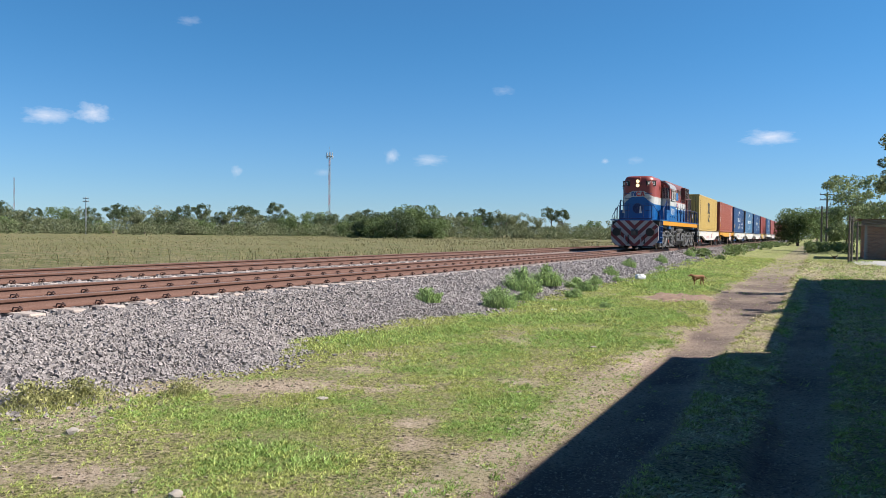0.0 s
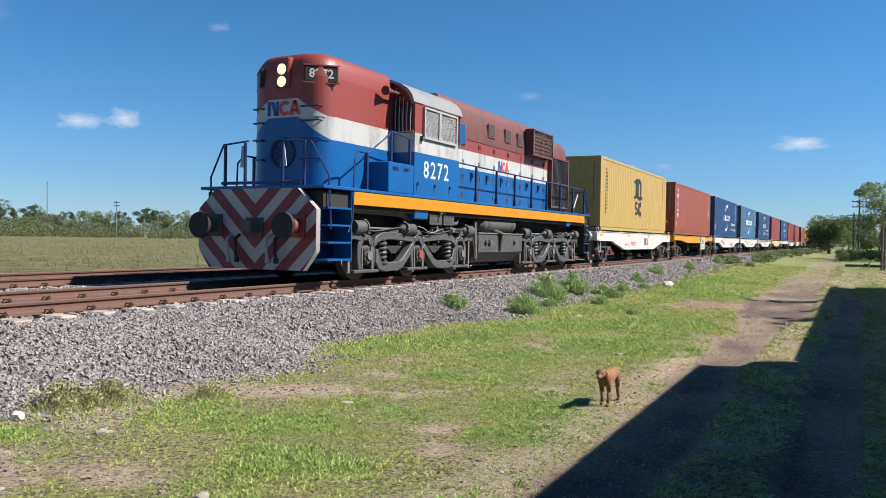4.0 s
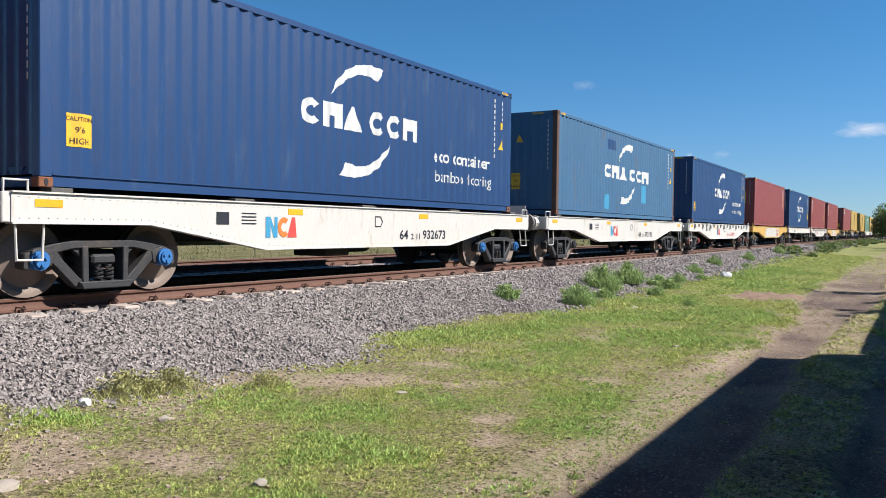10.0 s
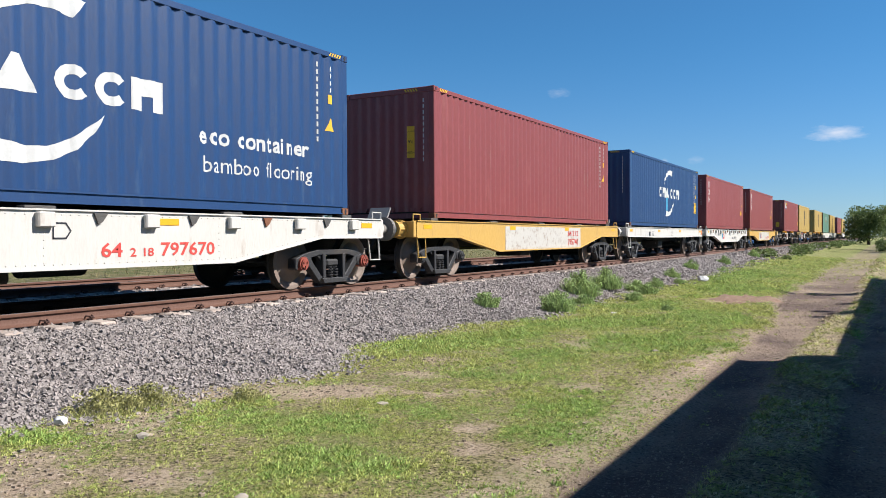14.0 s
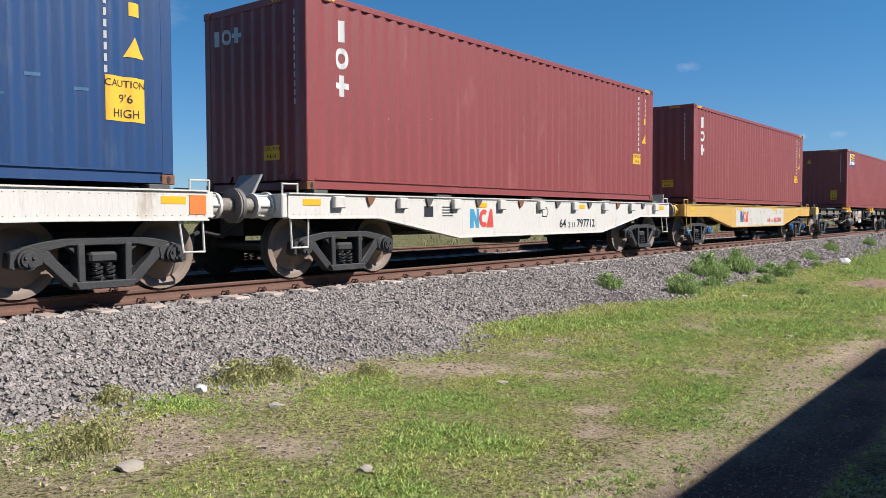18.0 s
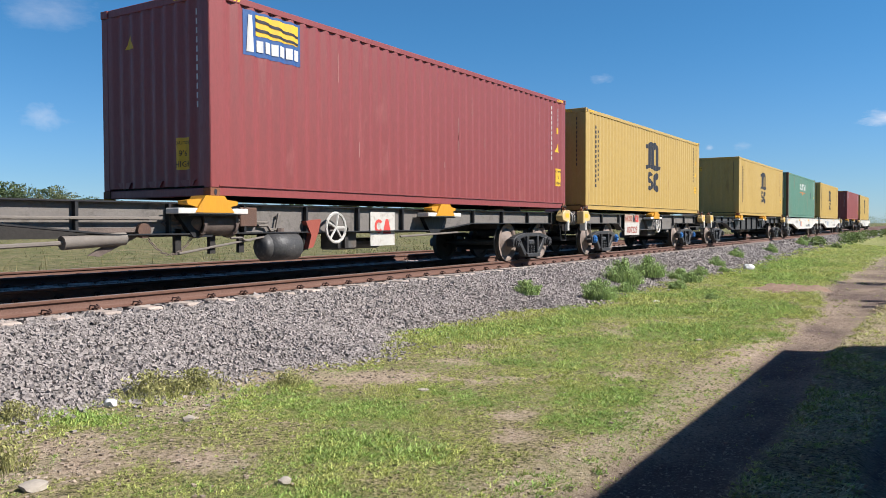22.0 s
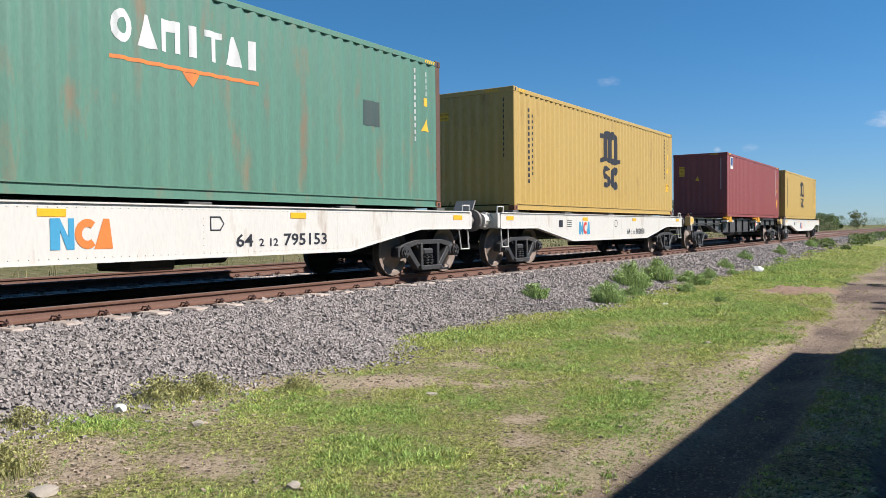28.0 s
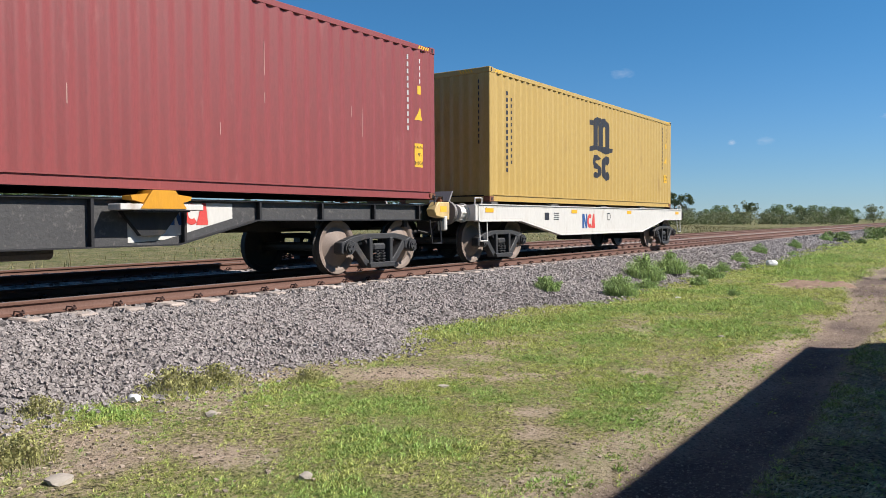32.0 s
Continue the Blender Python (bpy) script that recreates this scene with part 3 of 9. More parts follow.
def slope_z(x, y):
    """Height of the ballast surface."""
    t0 = toe(y)
    k = np.clip((t0 - x) / (t0 + 8.25), 0, 1)
    z = 0.51 * k
    left = np.clip((x + 17.2) / 1.4, 0, 1)
    return np.minimum(z, 0.28 + 0.23 * left) if np.ndim(x) == 0 else np.where(x < -12, np.minimum(z, 0.26 + 0.25 * left), z)


def build_ballast():
    xs = np.concatenate([np.linspace(-17.4, -15.6, 6), np.linspace(-15.0, -8.6, 10), np.linspace(-8.3, -5.9, 13)])
    ys = lines((-340, 0, 10), (0, 40, 0.4), (40, 120, 4), (120, 1400, 80))
    X, Y = np.meshgrid(xs, ys, indexing="ij")
    Z = slope_z(X, Y) - 0.012
    Z = np.where(X > toe(Y), -0.06, Z)
    v = np.stack([X, Y, Z], -1).reshape(-1, 3)
    nx, ny = len(xs), len(ys)
    i = (np.arange(nx - 1)[:, None] * ny + np.arange(ny - 1)[None]).ravel()
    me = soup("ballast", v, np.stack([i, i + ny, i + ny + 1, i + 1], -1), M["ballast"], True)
    tagged(new("ballast_bed", me), "grey crushed-stone ballast bank under the tracks, gap shade in its colour", "ballast", kind="structure")


def build_stones():
    rs = np.random.RandomState(7)
    pts = []

    def strew(x0, x1, y0, y1, per, size, inside=True):
        k = int((x1 - x0) * (y1 - y0) * per)
        x, y = rs.uniform(x0, x1, k), rs.uniform(y0, y1, k)
        if inside:
            keep = x < toe(y) + rs.exponential(0.17, k) - 0.04
            x, y = x[keep], y[keep]
        pts.append(np.stack([x, y, np.where(x < toe(y), slope_z(x, y), ground_z(x, y)), size * rs.uniform(0.55, 1.45, len(x))], -1))

    strew(-8.5, -5.4, -1, 8, 1200, 0.0305)
    strew(-8.5, -5.4, 8, 15, 900, 0.0355)
    strew(-8.5, -5.4, 15, 26, 520, 0.046)
    strew(-8.5, -5.7, 26, 48, 190, 0.064)
    strew(-8.5, -5.7, 48, 100, 40, 0.11)
    strew(-13.2, -8.5, 2, 22, 170, 0.055, False)
    strew(-16.6, -13.2, 4, 30, 60, 0.065, False)
    p = np.concatenate(pts)
    k = len(p)
    cube = np.array([(x, y, z) for x in (-1, 1) for y in (-1, 1) for z in (-1, 1)], float)
    q = cube[None] * rs.uniform(0.48, 1.0, (k, 8, 3)) * rs.uniform(0.75, 1.2, (k, 1, 3)) * np.array([1.15, 0.95, 0.68])
    ang = rs.uniform(0, 2 * np.pi, (k, 3))
    ang[:, :2] = rs.normal(0, 0.55, (k, 2))
    for ax in range(3):
        a, b = [i for i in range(3) if i != ax]
        c, s = np.cos(ang[:, ax])[:, None], np.sin(ang[:, ax])[:, None]
        qa, qb = q[:, :, a].copy(), q[:, :, b].copy()
        q[:, :, a], q[:, :, b] = qa * c - qb * s, qa * s + qb * c
    q = q * (p[:, 3] * 0.62)[:, None, None] + p[:, None, :3]
    q[:, :, 2] += (p[:, 3] * 0.12)[:, None]
    quads = np.array([(0, 1, 3, 2), (4, 6, 7, 5), (0, 4, 5, 1), (2, 3, 7, 6), (0, 2, 6, 4), (1, 5, 7, 3)])
    f = (quads[None] + 8 * np.arange(k)[:, None, None]).reshape(-1, 4)
    me = soup("ballast_stones", q.reshape(-1, 3), f, M["stone"])
    tagged(new("ballast_stones", me), "loose grey and pinkish crushed ballast stones", "ballast", kind="stuff")


def blades(name, x, y, z, length, width, lean, material, rs, simple=False):
    k = len(x)
    a = rs.uniform(0, 2 * np.pi, k)
    d = rs.uniform(0, 2 * np.pi, k)
    le = lean * rs.uniform(0.2, 1.0, k) * length
    base = np.stack([x, y, z], -1)
    side = np.stack([np.cos(a), np.sin(a), 0 * a], -1) * (width / 2)[:, None]
    tip = base + np.stack([np.cos(d) * le, np.sin(d) * le, length], -1)
    if simple:
        v = np.stack([base - side, base + side, tip], 1).reshape(-1, 3)
        return soup(name, v, np.arange(3 * k).reshape(-1, 3), material)
    mid = base + np.stack([np.cos(d) * le * 0.35, np.sin(d) * le * 0.35, length * 0.6], -1)
    v = np.stack([base - side, base + side, mid + side * 0.7, tip, mid - side * 0.7], 1).reshape(-1, 3)
    i = 5 * np.arange(k)[:, None]
    f = np.concatenate([np.concatenate([i, i + 1, i + 2], 1), np.concatenate([i, i + 2, i + 4], 1), np.concatenate([i + 4, i + 2, i + 3], 1)])
    return soup(name, v, f, material)


def tufts(name, x, y, length, width, material, rs, n=5, lean=1.0):
    """Small stars of blades, each star one piece."""
    k = len(x)
    d = (rs.uniform(0, 2 * np.pi, k)[:, None] + np.arange(n)[None] * 2 * np.pi / n + rs.uniform(-0.5, 0.5, (k, n)))
    ln = length[:, None] * rs.uniform(0.5, 1.25, (k, n))
    out, up = lean * ln * rs.uniform(0.4, 1.1, (k, n)), ln * rs.uniform(0.3, 0.95, (k, n)) / lean
    w = (width[:, None] * rs.uniform(0.7, 1.3, (k, n)))
    c, sn = np.cos(d), np.sin(d)
    base = np.stack([x, y, ground_z(x, y) - 0.008], -1)
    v = np.empty((k, 2 * n + 1, 3))
    v[:, 0] = base
    v[:, 1:n + 1] = base[:, None] + np.stack([c * out * 0.45 - sn * w, sn * out * 0.45 + c * w, up * 0.55], -1)
    v[:, n + 1:] = base[:, None] + np.stack([c * out + sn * w * 0.4, sn * out - c * w * 0.4, up], -1)
    i = ((2 * n + 1) * np.arange(k))[:, None]
    j = np.arange(n)[None]
    f = np.stack([i + 0 * j, i + 1 + n + j, i + 1 + j], -1).reshape(-1, 3)
    return soup(name, v.reshape(-1, 3), f, material)


def build_grass():
    """Clumps of short blades: clumps stand close on green patches and apart on thin turf."""
    rs = np.random.RandomState(3)
    for name, mat_key, seed, dens, label in (("grass", "grass", 0, 1.0, "short green grass in uneven patches"),
                                             ("lush_grass", "grass_lush", 2, 0.8, "dense deep-green grass in soft patches"),
                                             ("dry_grass", "grass_dry", 1, 0.55, "short dry straw-coloured grass")):
        xs, ys, ln = [], [], []
        for y0, y1, per, size, each, rad in ((2.2, 8, 1000, 0.78, 3, 0.024), (8, 14, 640, 1.05, 2, 0.034), (14, 24, 330, 1.45, 2, 0.05), (24, 36, 130, 2.0, 2, 0.08), (36, 62, 44, 2.7, 2, 0.12)):
            k = int(10.0 * (y1 - y0) * per * dens)
            x, y = rs.uniform(-6.9, 3.1, k), rs.uniform(y0, y1, k)
            g, u = turf(x, y), lush(x, y)
            fine = 0.55 * fbm(x * 4.0, y * 2.6, 77) + 0.45 * fbm(x * 11.0, y * 7.0, 79)
            if seed == 0:
                p = 1.25 * g * (0.05 + 1.35 * smooth(0.38, 0.58, fine)) * (1 - 0.5 * u)
            elif seed == 2:
                p = 0.9 * u * (0.25 + 1.1 * smooth(0.36, 0.58, fine))
            else:
                p = (0.30 + 0.9 * g * (1 - g)) * (1 - 0.85 * u) * (0.3 + 0.9 * (1 - smooth(0.38, 0.60, fine)))
            p = p * (1 - 0.88 * rut(x, y) * (1 - 0.35 * smooth(24, 52, y))) * smooth(-0.25, 0.05, x - toe(y)) * (1 - 0.75 * spots(BARE, x, y))
            lane = smooth(-1.35, -1.0, x)
            p = p * (1 - middle(x, y) * (0.9 - tussocks(x, y)))
            p = p * (1 - 0.35 * lane) * (1 - 0.6 * lane * (1 - tussocks(x, y))) if seed != 1 else p * (1 - 0.4 * smooth(-0.3, 0.1, x)) + lane * (0.12 + 1.0 * tussocks(x, y)) * (1 - 0.5 * smooth(-0.3, 0.1, x)) * (1 - rut(x, y))
            keep = rs.rand(k) < p
            x, y, u = np.repeat(x[keep], each), np.repeat(y[keep], each), np.repeat(u[keep], each)
            x, y = x + rs.normal(0, rad, len(x)), y + rs.normal(0, rad * 1.3, len(x))
            tall = np.repeat(rs.uniform(0.7, 1.25, int(keep.sum())), each) * (0.75 + 0.4 * smooth(0.45, 0.7, fbm(x * 0.9, y * 0.9, 55)) + (0.35 * u if seed == 2 else 0))
            xs.append(x); ys.append(y)
            ln.append((0.62 + 0.75 * smooth(-1.35, -1.0, x) if seed == 1 else 1.0) * size * tall * rs.uniform(0.022, 0.050, len(x)) * (1 + 0.15 * smooth(-1.4, -1.0, x)))
        x, y, ln = map(np.concatenate, (xs, ys, ln))
        me = tufts(name, x, y, ln, 0.0028 + 0.070 * ln, M[mat_key], rs, 7 if seed != 1 else 4, 1.6 if seed == 1 else 1.0)
        tagged(new(name, me), label, "grass", kind="stuff")


def build_field_grass():
    rs = np.random.RandomState(9)
    k = 52000
    r = 1 - rs.rand(k) ** 0.55
    x = -17.0 - 120 * r
    y = rs.uniform(0, 1, k) * (60 + 2.2 * (-x)) + 4
    keep = rs.rand(k) < smooth(0.38, 0.62, fbm(x * 0.35, y * 0.35, 91)) + 0.12
    x, y = x[keep], y[keep]
    near = 1 + 0.03 * np.maximum(0, np.hypot(x, y) - 25)
    ln = rs.uniform(0.05, 0.20, len(x)) * (0.6 + 0.8 * fbm(x * 0.2, y * 0.2, 44)) * (1 + 1.2 * (rs.rand(len(x)) < 0.04))
    fringe = (x > -24) & (rs.rand(len(x)) < 0.6)
    ln = np.where(fringe, ln * 2.0, ln)
    me = blades("field_grass", x, y, 0.26 + 0 * x, ln, 0.020 * near, 1.3, M["field_blade"], rs)
    tagged(new("field_grass", me), "tall olive and straw grass of the field", "grass", kind="stuff")


def build_pebbles():
    rs = np.random.RandomState(17)
    k = 60000
    x, y = rs.uniform(-6.6, 1.5, k), 2.2 + 20 * rs.rand(k) ** 1.6
    keep = (rs.rand(k) < 0.9 * (1 - turf(x, y)) * np.maximum(0.9 * rut(x, y), 0.25 + 0.75 * (1 - smooth(-5.6, -4.0, x)))) & (x > toe(y))
    x, y = x[keep], y[keep]
    k = len(x)
    cube = np.array([(a, b, c) for a in (-1, 1) for b in (-1, 1) for c in (-1, 1)], float)
    s = 0.004 + 0.015 * rs.rand(k) ** 3 * (1 - 0.45 * smooth(-2.2, -1.8, x))
    q = cube[None] * rs.uniform(0.4, 1.0, (k, 8, 3)) * s[:, None, None]
    a = rs.uniform(0, 6.28, k)[:, None]
    qx, qy = q[:, :, 0].copy(), q[:, :, 1].copy()
    q[:, :, 0], q[:, :, 1] = qx * np.cos(a) - qy * np.sin(a), qx * np.sin(a) + qy * np.cos(a)
    q[:, :, 2] *= 0.7
    q += np.stack([x, y, 0.25 * s + ground_z(x, y)], -1)[:, None, :]
    quads = np.array([(0, 1, 3, 2), (4, 6, 7, 5), (0, 4, 5, 1), (2, 3, 7, 6), (0, 2, 6, 4), (1, 5, 7, 3)])
    f = (quads[None] + 8 * np.arange(k)[:, None, None]).reshape(-1, 4)
    tagged(new("pebbles", soup("pebbles", q.reshape(-1, 3), f, M["pebble"])), "small pale pebbles strewn on bare soil", "pebbles", kind="stuff")


def build_track(centre, name, y_near):
    rail_prof = [(-0.07, -0.16), (0.07, -0.16), (0.07, -0.148), (0.02, -0.128), (0.009, -0.11), (0.009, -0.048), (0.034, -0.036),
                 (0.036, -0.008), (0.028, 0.0), (-0.028, 0.0), (-0.036, -0.008), (-0.034, -0.036), (-0.009, -0.048), (-0.009, -0.11), (-0.02, -0.128), (-0.07, -0.148)]
    track = thing(name, "broad-gauge railway track of rusty rails on concrete sleepers", "railway track", at=pose(centre, 0, RAIL), kind="structure")
    for side in (-1, 1):
        bm = prism(B(), [(px + side * 0.874, pz) for px, pz in rail_prof], -340, 1400, "y")
        part("rail", bm, M["rail"], track, "rusty brown rail")
        part("rail_head", box(B(), side * 0.874 - 0.027, side * 0.874 + 0.027, -340, 1400, 0.0, 0.0025), M["rail_head"], track, "worn shiny running surface")
    sl = box(B(), -1.34, 1.34, -0.12, 0.12, -0.37, -0.163, 0.02)
    sl_me = mesh_of("sleeper", sl, M["sleeper"])
    cl = B()
    for sx in (-1, 1):
        for k in (-1, 1):
            xx = sx * 0.874 + k * 0.085
            pipe(cl, [(xx - k * 0.03, -0.05, -0.142), (xx, -0.055, -0.10), (xx + k * 0.05, -0.02, -0.105), (xx + k * 0.05, 0.03, -0.125), (xx - k * 0.02, 0.055, -0.10), (xx - k * 0.035, 0.03, -0.142)], 0.009, 5)
            box(cl, xx - 0.02, xx + 0.03, -0.025, 0.025, -0.165, -0.135)
    cl_me = mesh_of("rail_clip", cl, M["clip"])
    y = y_near
    k = 0
    while y < 115 and k < 190:
        s = part("sleeper", sl_me, None, track)
        s.location = (0.012 * math.sin(k * 12.9), y, 0.004 * math.sin(k * 5.1))
        if y < 45:
            c = part("rail_clip", cl_me, None, track)
            c.location = (0, y, 0)
        y += 0.62
        k += 1


build_ground()
build_ballast()
build_stones()
build_grass()
build_field_grass()
build_pebbles()
build_track(XC, "railway_track", 1.0)
build_track(XC2, "railway_track", 3.0)


# ---- vegetation ----
def leaf_cloud(rs, centres, radii, per, size):
    vs = []
    for c, r in zip(centres, radii):
        d = rs.normal(size=(per, 3))
        d /= np.linalg.norm(d, axis=1)[:, None]
        p = c + d * (r * rs.uniform(0.45, 1.05, per) ** 0.6)[:, None] * np.array([1, 1, 0.8])
        a, b = rs.normal(size=(per, 3)), rs.normal(size=(per, 3))
        a /= np.linalg.norm(a, axis=1)[:, None]
        b -= (a * b).sum(1)[:, None] * a
        b /= np.linalg.norm(b, axis=1)[:, None]
        s = size * rs.uniform(0.6, 1.4, per)[:, None]
        vs.append(np.stack([p - a * s, p - b * s * 0.5, p + a * s, p + b * s * 0.5], 1))
    v = np.concatenate(vs)
    k = len(v)
    return v.reshape(-1, 3), (np.arange(4)[None] + 4 * np.arange(k)[:, None])


def make_tree(seed, height, spread, trunk, blobs, per, size, leaf, label, category="tree", low=0.3, name="tree"):
    rs = np.random.RandomState(seed)
    t = thing(name, label, category)
    bm = B()
    tips = []
    top = Vector((0.06 * height * rs.uniform(-1, 1), 0.06 * height * rs.uniform(-1, 1), height * 0.62))
    mid = top * 0.45 + Vector((0.03 * height * rs.uniform(-1, 1), 0, 0))
    rod(bm, (0, 0, -0.1), mid, trunk, 7, trunk * 0.72)
    rod(bm, mid, top, trunk * 0.72, 6, trunk * 0.35)
    for k in range(6):
        a = rs.uniform(0, 6.28)
        s = mid.lerp(top, rs.uniform(0, 1))
        e = Vector((math.cos(a) * spread * rs.uniform(0.45, 0.8), math.sin(a) * spread * rs.uniform(0.45, 0.8), height * rs.uniform(low + 0.15, 0.85)))
        rod(bm, s, e, trunk * 0.33, 5, trunk * 0.1)
        tips.append(np.array(e))
    part("trunk", bm, M["bark"], t)
    cs, rr = [], []
    for k in range(blobs):
        h = rs.uniform(low, 0.97)
        w = spread * (1 - abs((h - 0.55) / 0.62) ** 2.2) ** 0.5 if abs((h - 0.55) / 0.62) < 1 else 0.2 * spread
        a, q = rs.uniform(0, 6.28), rs.uniform(0.2, 1.0) ** 0.6
        cs.append(np.array([math.cos(a) * w * q, math.sin(a) * w * q, h * height]))
        rr.append(spread * rs.uniform(0.2, 0.38))
    v, f = leaf_cloud(rs, cs, rr, per, size)
    part("crown", soup("crown", v, f, M[leaf]), None, t)
    return t


def build_woods():
    """The tree line behind the field."""
    protos = []
    # leaf_grey trees here carry the distance haze in their leaf colour
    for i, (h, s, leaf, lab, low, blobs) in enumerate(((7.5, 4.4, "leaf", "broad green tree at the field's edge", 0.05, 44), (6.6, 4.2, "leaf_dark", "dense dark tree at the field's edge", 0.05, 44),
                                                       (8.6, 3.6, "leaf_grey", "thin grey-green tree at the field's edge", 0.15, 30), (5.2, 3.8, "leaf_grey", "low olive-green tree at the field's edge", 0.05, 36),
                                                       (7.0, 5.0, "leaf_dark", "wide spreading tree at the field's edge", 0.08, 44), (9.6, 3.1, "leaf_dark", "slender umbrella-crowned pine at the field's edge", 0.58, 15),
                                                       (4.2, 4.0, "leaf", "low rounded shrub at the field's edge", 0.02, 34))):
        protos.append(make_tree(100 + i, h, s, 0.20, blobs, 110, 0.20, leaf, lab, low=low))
    rs = np.random.RandomState(12)
    n = len(protos)
    spots_at = [(yaw + rs.uniform(-0.3, 0.3), rs.uniform(205, 262), [0, 1, 2, 2, 3, 3, 4, 5, 6, 6][rs.randint(10)], rs.uniform(0.62, 0.94) * (0.72 if yaw < 18 else 1.0)) for yaw in np.arange(4.0, 66.0, 0.42)]
    spots_at += [(31.6 - 0.75 * k + rs.uniform(-0.2, 0.2), rs.uniform(160, 182), (6, 1, 6, 0, 1, 0, 0, 6)[k], (0.95, 0.78, 0.9, 0.72, 0.82, 0.86, 0.92, 0.9)[k]) for k in range(8)]
    spots_at += [(q, 236.0, 5, z) for q, z in ((42.4, 0.92), (40.0, 0.86), (37.2, 1.0), (54.8, 0.86), (47.3, 0.8), (22.5, 0.9), (17.6, 0.95), (16.9, 0.9))]
    spots_at += [(62.6, 200.0, 0, 1.45), (61.4, 204.0, 2, 1.25), (60.1, 200.0, 4, 1.45), (58.5, 198.0, 2, 1.12), (57.6, 203.0, 4, 1.15)]
    used = set()
    for yaw, d, which, hs in spots_at:
        a = radians(yaw)
        if -math.sin(a) * d > -24:
            continue
        m = pose(-math.sin(a) * d, math.cos(a) * d, 0.2, 0, 0, rs.uniform(0, 360))
        t = copy_thing(protos[which], m) if which in used else protos[which]
        used.add(which)
        t.matrix_basis = m @ Matrix.Diagonal((hs * 1.05, hs * 1.05, hs, 1))
        t["group"] = "trees along the field"
    # low brush in front of the trees
    rs = np.random.RandomState(5)
    cs, rr = [], []
    for yaw in np.arange(5, 66, 0.17):
        d = rs.uniform(188, 206)
        a = radians(yaw)
        if -math.sin(a) * d > -24:
            continue
        cs.append(np.array([-math.sin(a) * d, math.cos(a) * d, rs.uniform(0.4, 2.6)]))
        rr.append(rs.uniform(1.0, 2.3))
    v, f = leaf_cloud(rs, cs, rr, 90, 0.19)
    # greyed leaf colour again in place of haze
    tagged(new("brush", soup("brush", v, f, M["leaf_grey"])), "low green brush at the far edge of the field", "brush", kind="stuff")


build_woods()


# ---- train: lettering and marks ----
def text_mesh(body, size, spacing=1.0, bold=0.0):
    cu = bpy.data.curves.new("text", "FONT")
    cu.body, cu.size, cu.align_x, cu.align_y, cu.space_character = body, size, "CENTER", "CENTER", spacing
    cu.resolution_u = 2
    cu.offset = bold * size
    ob = bpy.data.objects.new("text", cu)
    scene.collection.objects.link(ob)
    dg = bpy.context.evaluated_depsgraph_get()
    me = bpy.data.meshes.new_from_object(ob.evaluated_get(dg))
    bpy.data.objects.remove(ob)
    bpy.data.curves.remove(cu)
    bm = B()
    bm.from_mesh(me)
    bpy.data.meshes.remove(me)
    return bm


def flat(polys):
    """Flat marks from outlines in (u, v)."""
    bm = B()
    for p in polys:
        bm.faces.new([bm.verts.new((u, v, 0)) for u, v in p])
    bmesh.ops.remove_doubles(bm, verts=bm.verts[:], dist=1e-5)
    return bm


def quad(u0, u1, v0, v1):
    return [(u0, v0), (u1, v0), (u1, v1), (u0, v1)]


def arc(u, v, r0, r1, a0, a1, n=14, sy=1.0):
    out = []
    for i in range(n):
        a, b = radians(a0 + (a1 - a0) * i / n), radians(a0 + (a1 - a0) * (i + 1) / n)
        out.append([(u + math.cos(a) * r0, v + sy * math.sin(a) * r0), (u + math.cos(a) * r1, v + sy * math.sin(a) * r1),
                    (u + math.cos(b) * r1, v + sy * math.sin(b) * r1), (u + math.cos(b) * r0, v + sy * math.sin(b) * r0)])
    return out


PITCH, DEPTH = 0.278, 0.033
Y_IN, Y_OUT = 0.24, 11.95


def wave(y, lo=Y_IN, hi=Y_OUT, pitch=PITCH):
    """How deep the corrugated sheet lies behind its crests."""
    if y <= lo or y >= hi:
        return 0.0
    k = ((y - lo) % pitch) / pitch
    return DEPTH * (0.0 if k < 0.26 else (k - 0.26) / 0.24 if k < 0.5 else 1.0 if k < 0.76 else (1 - k) / 0.24)


def breaks(lo, hi, pitch):
    out, y = [], lo
    while y < hi:
        out += [y + 0.26 * pitch, y + 0.5 * pitch, y + 0.76 * pitch, y + pitch]
        y += pitch
    return [b for b in out if b < hi]


def lay(bm, where, u, v, plane, waved=False, turn=0):
    """Lay flat marks on the side that faces the lane ('side': u runs backwards from the nose, v up) or on the front end ('end': u towards the lane)."""
    for q in bm.verts:
        a, b = q.co.x, q.co.y
        if turn:
            a, b = -b, a
        q.co = (a + u, b + v, 0)
    if waved:
        lo, hi, pitch = (Y_IN, Y_OUT, PITCH) if where == "side" else (-1.0, 1.0, 0.25)
        us = [q.co.x for q in bm.verts]
        for b in breaks(lo, hi, pitch):
            if min(us) < b < max(us):
                bmesh.ops.bisect_plane(bm, geom=bm.verts[:] + bm.edges[:] + bm.faces[:], plane_co=(b, 0, 0), plane_no=(1, 0, 0))
    for q in bm.verts:
        a, b = q.co.x, q.co.y
        if where == "side":
            q.co = (plane - (wave(a) if waved else 0) + 0.004, a, b)
        else:
            q.co = (a, plane + (wave(a, -1.0, 1.0, 0.25) if waved else 0) - 0.004, b)
    return bm


